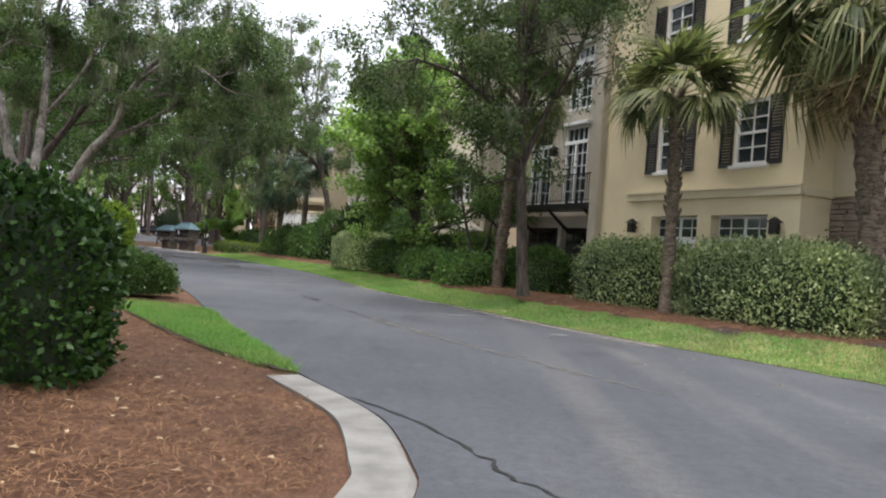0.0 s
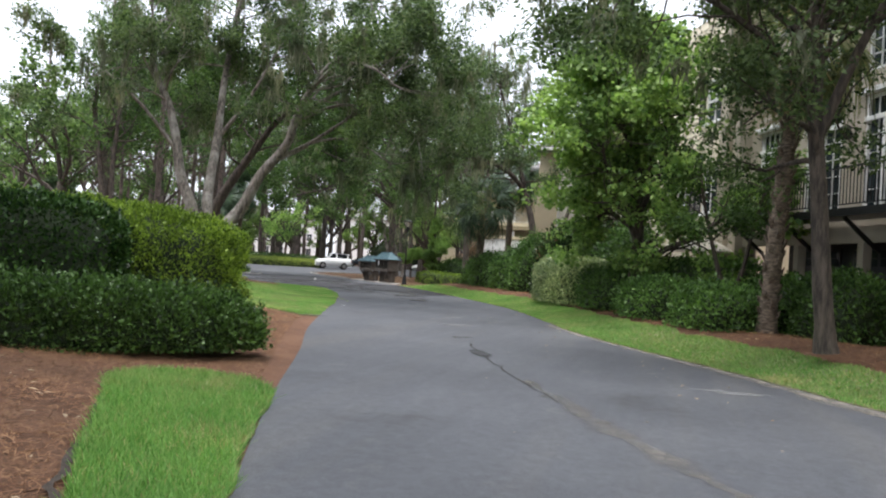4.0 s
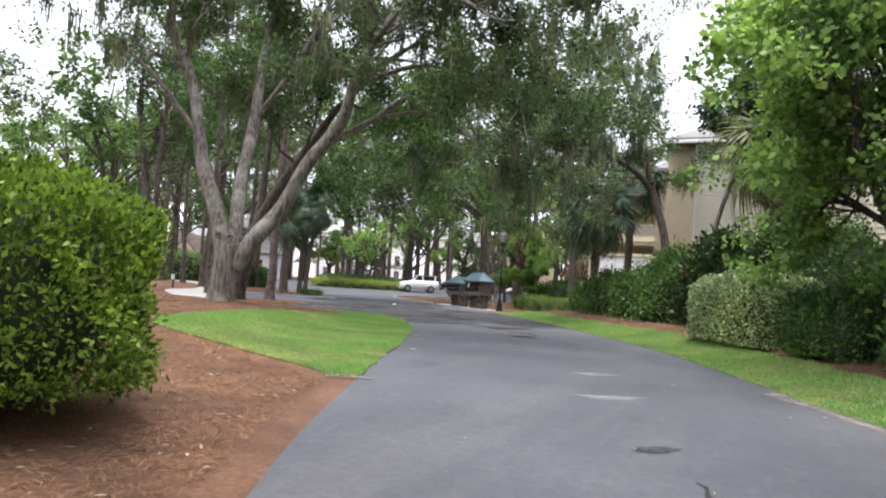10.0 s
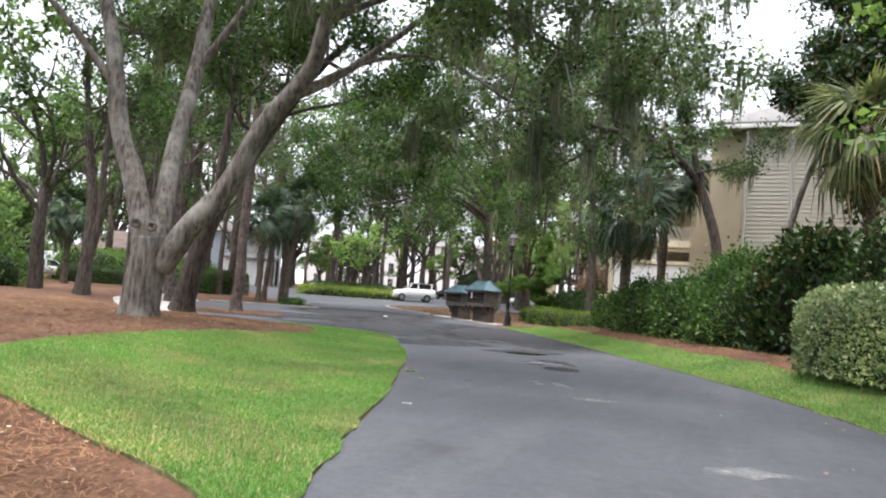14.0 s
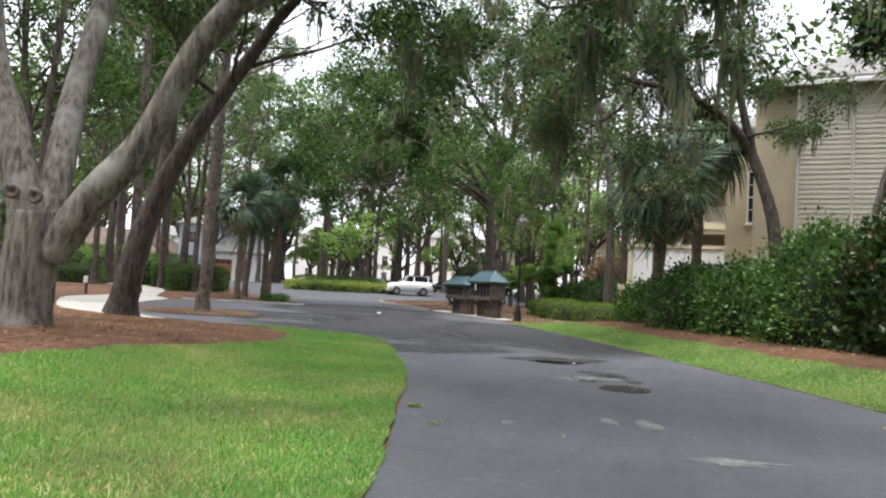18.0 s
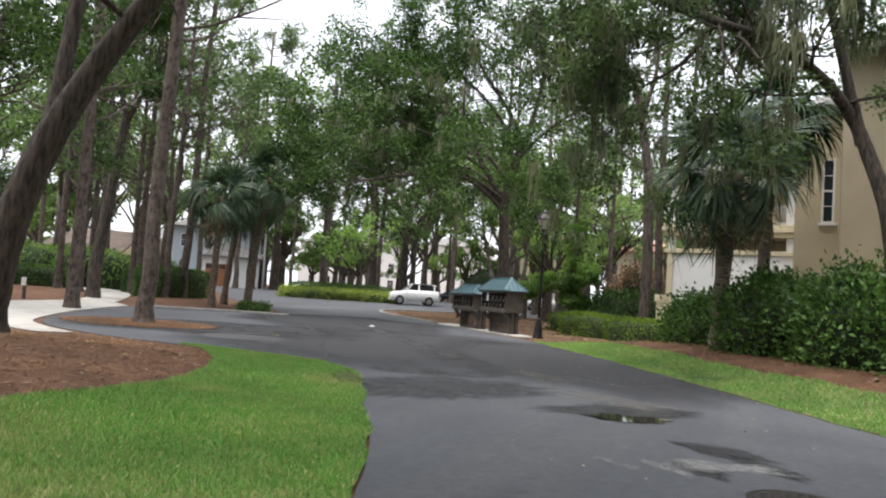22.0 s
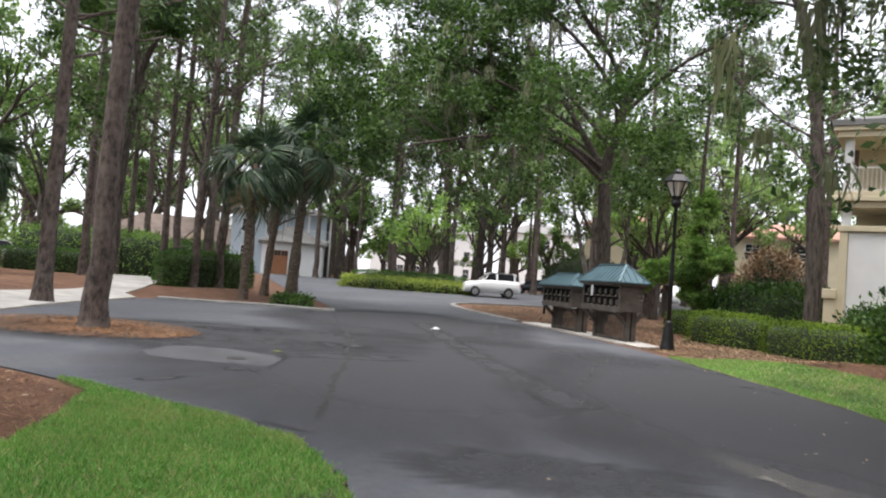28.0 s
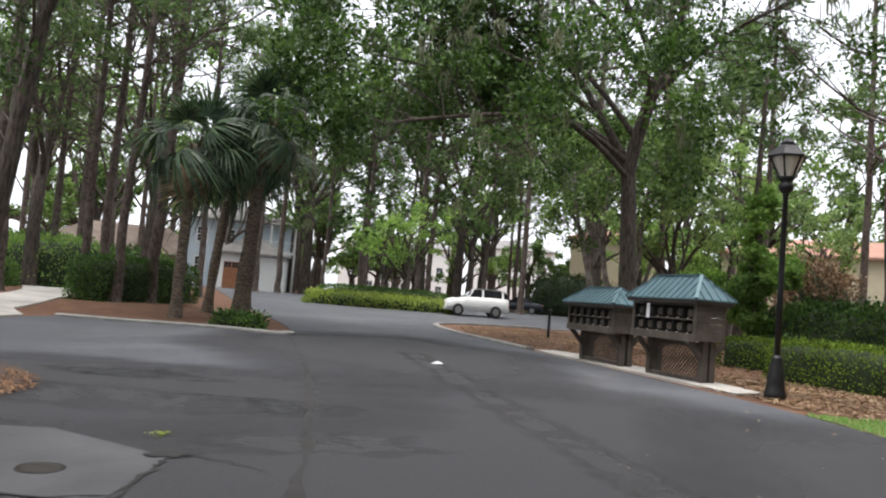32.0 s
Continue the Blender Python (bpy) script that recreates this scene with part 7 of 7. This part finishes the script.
    for c in range(cols + 1):
        x = hole0 + (hole1 - hole0) * c / cols
        for r in range(rows):
            zl, zh = za + (zb - za) * r / rows + 0.015, za + (zb - za) * (r + 1) / rows - 0.015
            part("partition", boxes((x - 0.01, x + 0.01, front + 0.01, front + 0.42, zl, zh)), INNERSHADE, k)
            if c < cols:
                cx = x + (hole1 - hole0) / cols / 2
                bm = lathe([(0.07, 0), (0.085, 0.02), (0.085, 0.06)], 10)
                for v in bm.verts:
                    v.co = Matrix.Translation((cx, front + 0.12, zl + (zh - zl) * 0.45)) @ Matrix.Rotation(radians(90), 4, "X") @ v.co
                part("mail_tube", bm, KIOSKWOOD, k, "dull newspaper tube end")
                part("number_plate", boxes((cx - 0.022, cx + 0.022, front + 0.004, front + 0.012, zl + 0.0, zl + 0.022)), GREYTRIM, k)
    # roof with standing seams
    over = 0.13
    x0, x1, y0, y1 = -h - over, h + over, front - over, back + over
    part("fascia", boxes((x0 + 0.03, x1 - 0.03, y0 + 0.03, y1 - 0.03, z1, z1 + 0.07), bevel=0.006), KIOSKWOOD, k)
    roof = part("roof", hip_roof(-h, h, front, back, z1 + 0.07, rise, over, 0.03), TEAL, k, "teal standing-seam metal roof")
    half = (y1 - y0) / 2
    base = z1 + 0.1
    bm = bmesh.new()

    def seam(p, q, w=0.014, tall=0.022):
        p, q = Vector(p), Vector(q)
        d = (q - p).normalized()
        s = d.cross(Vector((0, 0, 1))).normalized() * w
        u = s.cross(d).normalized() * tall
        vs = [bm.verts.new(e + o) for e in (p, q) for o in (-s, s, s + u, -s + u)]
        for f in ((0, 1, 5, 4), (1, 2, 6, 5), (2, 3, 7, 6), (3, 0, 4, 7), (0, 3, 2, 1), (4, 5, 6, 7)):
            bm.faces.new([vs[j] for j in f])

    n = int((x1 - x0) / 0.2)
    for i in range(1, n):
        x = x0 + (x1 - x0) * i / n
        f = min(1.0, (x - x0) / half, (x1 - x) / half)
        for yy, sg in ((y0, 1), (y1, -1)):
            seam((x, yy, base), (x, yy + sg * half * f, base + rise * f))
    n = int((y1 - y0) / 0.2)
    for i in range(1, n):
        y = y0 + (y1 - y0) * i / n
        f = min(1.0, (y - y0) / half, (y1 - y) / half)
        for xx, sg in ((x0, 1), (x1, -1)):
            seam((xx, y, base), (xx + sg * half * f, y, base + rise * f))
    bmesh.ops.recalc_face_normals(bm, faces=bm.faces)
    part("roof_seam", bm, TEAL, roof)
    bm = bmesh.new()
    ym = (y0 + y1) / 2
    seam((x0 + half, ym, base + rise), (x1 - half, ym, base + rise), 0.05, 0.03)
    for sx, cx in ((x0, x0 + half), (x1, x1 - half)):
        for yy in (y0, y1):
            seam((sx, yy, base), (cx, ym, base + rise), 0.035, 0.025)
    bmesh.ops.recalc_face_normals(bm, faces=bm.faces)
    part("ridge_cap", bm, TEAL, roof)
    return k


mail = kiosk(-19.8, 57.8, -43.5, 2.2, 0.74, 0.85, 1.59, 0.5, "dark wooden mail kiosk with lattice base and teal roof", 6, 2, 1)
part("note", boxes((-0.52, -0.42, -0.32, -0.3, 1.24, 1.56)), WHITE, mail, "white paper note")
kiosk(-22.0, 60.1, -45, 2.3, 0.76, 0.8, 1.4, 0.4, "smaller wooden mail kiosk with a teal roof", 6, 2, 2)


# ---- the lamp post ----
lamp = thing("street_lamp", pose(-17.66, 56.05, ground_z(-17.66, 56.05) - 0.02, 0, 0, 20), "black cast-iron lamp post with a glass lantern", "street lamp")
part("base", lathe([(0.19, 0), (0.19, 0.12), (0.17, 0.16), (0.15, 0.3), (0.15, 0.42), (0.125, 0.5), (0.12, 0.6), (0.085, 0.68), (0.1, 0.73), (0.06, 0.8)], 20), BLACKIRON, lamp, "", True)
part("pole", lathe([(0.058, 0.78), (0.052, 2.0), (0.046, 3.69), (0.06, 3.71), (0.06, 3.75)], 14), BLACKIRON, lamp, "", True)
part("collar", lathe([(0.075, 3.75), (0.13, 3.83), (0.13, 3.91), (0.09, 3.95), (0.14, 4.01), (0.16, 4.05)], 14), BLACKIRON, lamp, "", True)
bm = bmesh.new()
bmesh.ops.create_cone(bm, cap_ends=True, segments=6, radius1=0.14, radius2=0.29, depth=0.36, matrix=pose(0, 0, 4.23))
part("lantern_glass", bm, LAMPGLASS, lamp, "pale frosted lantern glass")
bm = bmesh.new()
for j in range(6):
    a = 2 * math.pi * j / 6
    p, q = Vector((0.145 * math.cos(a), 0.145 * math.sin(a), 4.05)), Vector((0.3 * math.cos(a), 0.3 * math.sin(a), 4.41))
    d = (q - p).normalized()
    box(bm, -0.013, 0.013, -0.013, 0.013, 0, (q - p).length, 0, Matrix.Translation(p) @ d.to_track_quat("Z", "Y").to_matrix().to_4x4())
part("lantern_bar", bm, BLACKIRON, lamp)
part("lantern_roof", lathe([(0.35, 4.40), (0.36, 4.43), (0.21, 4.6), (0.13, 4.64), (0.13, 4.69), (0.09, 4.73), (0.02, 4.78)], 6), BLACKIRON, lamp)


# ---- cars ----
def car(x, y, turn, size, paint, label, tall=1.0, z=None, suv=False):
    """A car body lofted along its length, with glass, wheels and lamps."""
    root = thing("car", pose(x, y, (ground_z(x, y) if z is None else z) + 0.02, 0, 0, turn) @ Matrix.Diagonal((size, size, size * tall, 1)), label, "car")
    if suv:
        top = [(-2.27, 0.9), (-2.24, 1.26), (-2.05, 1.31), (-1.0, 1.31), (0.85, 1.28), (1.2, 1.17), (1.95, 1.1), (2.22, 1.0), (2.3, 0.75)]
        cabin = [(-2.2, 1.28), (-2.06, 1.7), (-1.8, 1.78), (0.0, 1.8), (0.35, 1.75), (1.05, 1.28)]
    else:
        top = [(-2.3, 0.8), (-2.2, 0.98), (-1.5, 1.02), (0.9, 0.98), (1.9, 0.84), (2.2, 0.72), (2.3, 0.58)]
        cabin = [(-1.75, 1.0), (-1.0, 1.38), (-0.6, 1.43), (0.1, 1.42), (0.4, 1.36), (1.15, 0.97)]
    half = 0.92

    def loft(outline, floor, inset, shrink):
        bm = bmesh.new()
        rings = []
        for px, pz in outline:
            rings.append([bm.verts.new((px, s * w, zz)) for s, w, zz in ((-1, half - 0.06, floor), (-1, half, floor + (pz - floor) * 0.45), (-1, half - inset, pz - 0.02), (-1, half - inset - shrink, pz), (1, half - inset - shrink, pz), (1, half - inset, pz - 0.02), (1, half, floor + (pz - floor) * 0.45), (1, half - 0.06, floor))])
        for a, b in zip(rings, rings[1:]):
            for j in range(8):
                bm.faces.new((a[j], b[j], b[(j + 1) % 8], a[(j + 1) % 8]))
        bm.faces.new(rings[0])
        bm.faces.new(rings[-1][::-1])
        bmesh.ops.recalc_face_normals(bm, faces=bm.faces)
        return bm

    body = part("body", loft(top, 0.32, 0.05, 0.08), paint, root, "", True)
    belt = cabin[0][1] - 0.02
    bm = bmesh.new()
    rings = []
    for px, pz in cabin:
        f = (pz - belt) / max(c[1] - belt for c in cabin)
        w = half - 0.08 - 0.2 * f
        rings.append([bm.verts.new(q) for q in ((px, -(half - 0.07), belt), (px, -w, pz), (px, w, pz), (px, half - 0.07, belt))])
    for a, b in zip(rings, rings[1:]):
        for j in range(4):
            bm.faces.new((a[j], b[j], b[(j + 1) % 4], a[(j + 1) % 4]))
    bmesh.ops.recalc_face_normals(bm, faces=bm.faces)
    part("cabin_glass", bm, CARGLASS, root, "dark tinted car windows")
    roofline = cabin[1:-1]
    bm = bmesh.new()
    rows_ = [[bm.verts.new((px, s * (half - 0.29), pz + 0.012)) for s in (-1, -0.6, 0.6, 1)] for px, pz in roofline]
    for a, b in zip(rows_, rows_[1:]):
        for j in range(3):
            bm.faces.new((a[j], b[j], b[j + 1], a[j + 1]))
    r = bmesh.ops.extrude_face_region(bm, geom=bm.faces[:])
    for g in r["geom"]:
        if isinstance(g, bmesh.types.BMVert):
            g.co.z += 0.07 if suv else 0.03
    bmesh.ops.recalc_face_normals(bm, faces=bm.faces)
    part("car_roof", bm, paint, root, "", True)
    for px in (cabin[1][0] + 0.25, -0.35, cabin[-2][0]):
        for s in (-1, 1):
            bm = bmesh.new()
            pz = np.interp(px, [c[0] for c in cabin], [c[1] for c in cabin])
            p, q = Vector((px + (0.35 if px > 0 else 0), s * (half - 0.06), belt)), Vector((px, s * (half - 0.27), pz))
            d = q - p
            box(bm, -0.07, 0.07, -0.02, 0.02, 0, d.length, 0, Matrix.Translation(p) @ d.to_track_quat("Z", "Y").to_matrix().to_4x4())
            part("pillar", bm, paint, root)
    wr = 0.36 if suv else 0.32
    for px in (-1.35, 1.4):
        for s in (-1, 1):
            m = pose(px, s * (half - 0.1), wr, 90, 0, 0)
            w = part("wheel", lathe([(wr * 0.66, -0.1), (wr * 0.96, -0.11), (wr, -0.06), (wr, 0.06), (wr * 0.96, 0.11), (wr * 0.66, 0.1)], 22), TYRE, root, "black tyre", True)
            w.matrix_local = m
            part("rim", lathe([(wr * 0.66, -0.115), (wr * 0.6, -0.1), (wr * 0.2, -0.085), (wr * 0.2, 0.085), (wr * 0.6, 0.1), (wr * 0.66, 0.115)], 22), RIM, w, "alloy rim")
            bm = bmesh.new()
            bmesh.ops.create_circle(bm, cap_ends=True, segments=20, radius=wr * 1.12, matrix=pose(px, s * (half + 0.004), wr + 0.02, 90, 0, 0))
            part("wheel_arch", bm, TYRE, root)
    for s in (-1, 1):
        part("headlight", boxes((2.1, 2.27, s * 0.72 - 0.16, s * 0.72 + 0.16, 0.72 if suv else 0.6, 0.9 if suv else 0.72), bevel=0.02), LAMPGLASS, root)
        part("tail_light", boxes((-2.31, -2.2, s * 0.78 - 0.1, s * 0.78 + 0.1, 0.8, 1.05 if suv else 0.93), bevel=0.02), REDLAMP, root)
        part("door_mirror", boxes((0.75, 0.9, s * 1.0 - 0.1, s * 1.0 + 0.1, belt, belt + 0.15), bevel=0.03), paint, root)
        for px in (-0.95, 0.0):
            part("door_handle", boxes((px, px + 0.16, s * (half + 0.005) - 0.015, s * (half + 0.005) + 0.015, belt - 0.17, belt - 0.13)), paint, root)
        if suv:
            part("roof_rail", boxes((-1.6, 0.2, s * 0.66 - 0.02, s * 0.66 + 0.02, 1.83, 1.88)), RIM, root)
    part("bumper", boxes((2.2, 2.34, -0.8, 0.8, 0.34, 0.56), bevel=0.04), paint, root)
    part("bumper", boxes((-2.36, -2.22, -0.82, 0.82, 0.36, 0.62), bevel=0.04), paint, root)
    return root


car(-36.6, 85.2, 213, 0.87, CARWHITE, "white sport utility car driving across the junction", tall=1.08, suv=True)
car(-40.3, 102.6, 196, 0.92, CARDARK, "dark parked saloon car on the far lane")
car(-56.5, 61.6, 52, 1.0, CARWHITE, "white parked car behind the shrubs")
car(-50.5, 72.0, 222, 0.95, CARWHITE, "white parked car near the blue house")
car(-27.4, 93.1, 200, 1.0, CARWHITE, "white parked car among the trees")
scrap = thing("paper_scrap", pose(-23.65, 54.4, 0.03, 0, 0, 30), "crumpled white paper scrap on the asphalt", "litter")
bm = bmesh.new()
bmesh.ops.create_icosphere(bm, subdivisions=2, radius=0.07)
rs = random.Random(5)
for v in bm.verts:
    v.co = Vector((v.co.x * rs.uniform(0.7, 2.0), v.co.y * rs.uniform(0.5, 1.2), max(0, v.co.z * rs.uniform(0.3, 1.0))))
part("paper", bm, WHITE, scrap)
# small signs and posts
sign = thing("bollard_sign", pose(-35.5, 49.0, ground_z(-35.5, 49.0)), "short dark post with a small white sign", "sign")
part("post", boxes((-0.05, 0.05, -0.05, 0.05, -0.05, 0.55), bevel=0.008), KIOSKWOOD, sign)
part("sign_board", boxes((-0.13, 0.13, -0.07, -0.052, 0.5, 0.8), bevel=0.006), WHITE, sign)
stake = thing("garden_post", pose(-27.1, 71.5, ground_z(-27.1, 71.5)), "slim dark post at the straw wedge", "post")
part("post", boxes((-0.05, 0.05, -0.05, 0.05, -0.05, 1.1), bevel=0.01), BLACKIRON, stake)
part("post_cap", boxes((-0.09, 0.09, -0.09, 0.09, 1.1, 1.2), bevel=0.02), BLACKIRON, stake)
par = thing("patio_umbrella", pose(0.6, 31.2, ground_z(0.6, 31.2)), "pale grey patio umbrella behind the hedge", "umbrella")
part("canopy", lathe([(1.15, 1.95), (1.14, 1.99), (0.6, 2.25), (0.05, 2.42)], 8), LAMPGLASS, par)
part("pole", lathe([(0.025, 0), (0.025, 2.38)], 8), WHITE, par)


# ---- fallen needles and leaves ----
def litter(name, rng, at, length, width, mat, label, lift=0.012, tilt=0.12):
    k = len(at)
    z = height(at[:, 0], at[:, 1]) + lift
    a = rng.uniform(0, 2 * math.pi, k)
    d = np.stack([np.cos(a), np.sin(a), rng.normal(size=k) * tilt], 1) * (length * rng.uniform(0.5, 1.3, k))[:, None]
    s = np.stack([-np.sin(a), np.cos(a), rng.normal(size=k) * tilt], 1) * (width * rng.uniform(0.6, 1.3, k))[:, None]
    c = np.column_stack([at, z + rng.uniform(0, 0.02, k)])
    bend = np.column_stack([np.zeros((k, 2)), rng.uniform(0, 0.3, k) * length])
    return tagged(quad_mesh(name, np.stack([c - d, c + s + bend, c + d, c - s + bend], 1), mat), label, "leaf litter", kind="stuff")


rng = np.random.default_rng(31)
bed_a = np.array([(-0.6, 4.4), (-0.8, 6.2), (-1.7, 8.0), (-3.6, 10.3), (-5.6, 13.0), (-4.6, 14.2), (-6.0, 17.1), (-7.4, 20.1), (-8.6, 23.0), (-10.2, 24.2), (-13, 25), (-16, 24), (-14, 18), (-9, 10), (-7, 5), (-2.5, 2.2)], float)
bed_o = np.array([(-15.2, 29.6), (-15.4, 32.3), (-15.8, 34.2), (-16.5, 36.4), (-17.9, 38.7), (-20.1, 40.9), (-26, 41.5), (-30, 36), (-24, 28), (-15, 26.2)], float)
bed_r = np.vstack([in_r, offset_line(in_r, 1.8)[::-1]])
litter("pine_needles", rng, scatter(rng, bed_a, 95000), 0.085, 0.0035, NEEDLE, "loose reddish pine needles on the corner bed")
litter("pine_needles", rng, scatter(rng, bed_o, 34000), 0.11, 0.006, NEEDLE, "loose reddish pine needles round the oak")
litter("pine_needles", rng, scatter(rng, bed_r, 26000), 0.1, 0.005, NEEDLE, "loose reddish pine needles along the building side")
litter("fallen_leaves", rng, scatter(rng, bed_a, 800), 0.038, 0.016, LITTER, "pale dry leaves scattered on the straw", 0.03)
litter("fallen_leaves", rng, scatter(rng, bed_o, 700), 0.045, 0.02, LITTER, "pale dry leaves scattered on the straw", 0.03)
litter("fallen_leaves", rng, scatter(rng, bed_r, 260), 0.06, 0.025, LITTER, "pale dry leaves scattered on the straw", 0.03)
wedge_bed = np.array([(-33.4, 76), (-30, 69.6), (-25, 63.6), (-21, 59.5), (-17.6, 57), (-13, 60), (-16, 68), (-22, 76), (-30, 80)], float)
litter("fallen_leaves", rng, scatter(rng, wedge_bed, 9000), 0.07, 0.03, BROWNLEAF, "brown and pale fallen leaves under the oak", 0.02)
ring = np.array([(-26.0 + 2.3 * math.cos(a), 45.2 + 1.8 * math.sin(a)) for a in np.linspace(0, 2 * math.pi, 20)[:-1]])
litter("pine_needles", rng, scatter(rng, ring, 5000), 0.12, 0.007, NEEDLE, "loose pine needles spilling over the asphalt", 0.035)
lamp_bed = np.array([(-19.0, 56.6), (-17.3, 54.6), (-16.0, 53.6), (-13.6, 52.0), (-12.6, 54.5), (-14.5, 58.0), (-17.0, 60.0), (-19.6, 58.8)])
litter("fallen_leaves", rng, scatter(rng, lamp_bed, 6000), 0.06, 0.026, BROWNLEAF, "brown fallen leaves round the lamp post", 0.02)
sprig_rng = np.random.default_rng(321)
for wx, wy, wn in ((-11.48, 31.8, 60), (-10.9, 30.95, 18), (-21.6, 45.55, 26)):
    litter("weed_sprig", sprig_rng, np.array([wx, wy]) + sprig_rng.normal(size=(wn, 2)) * 0.042, 0.035, 0.01, FLOWERLEAF, "small yellow-green weed flat on the asphalt", 0.03)
litter("road_litter", rng, scatter(rng, np.vstack([offset_line(edge_r, -0.1), offset_line(edge_r, -2.4)[::-1]]), 110), 0.035, 0.018, LITTER, "a few dry leaves on the asphalt", 0.03)

litter("road_litter", rng, scatter(rng, np.vstack([offset_line(edge_r, -1.6), offset_line(edge_r, -5.2)[::-1]]), 170), 0.016, 0.011, LITTER, "small pale petals and bits of leaf on the asphalt", 0.03)
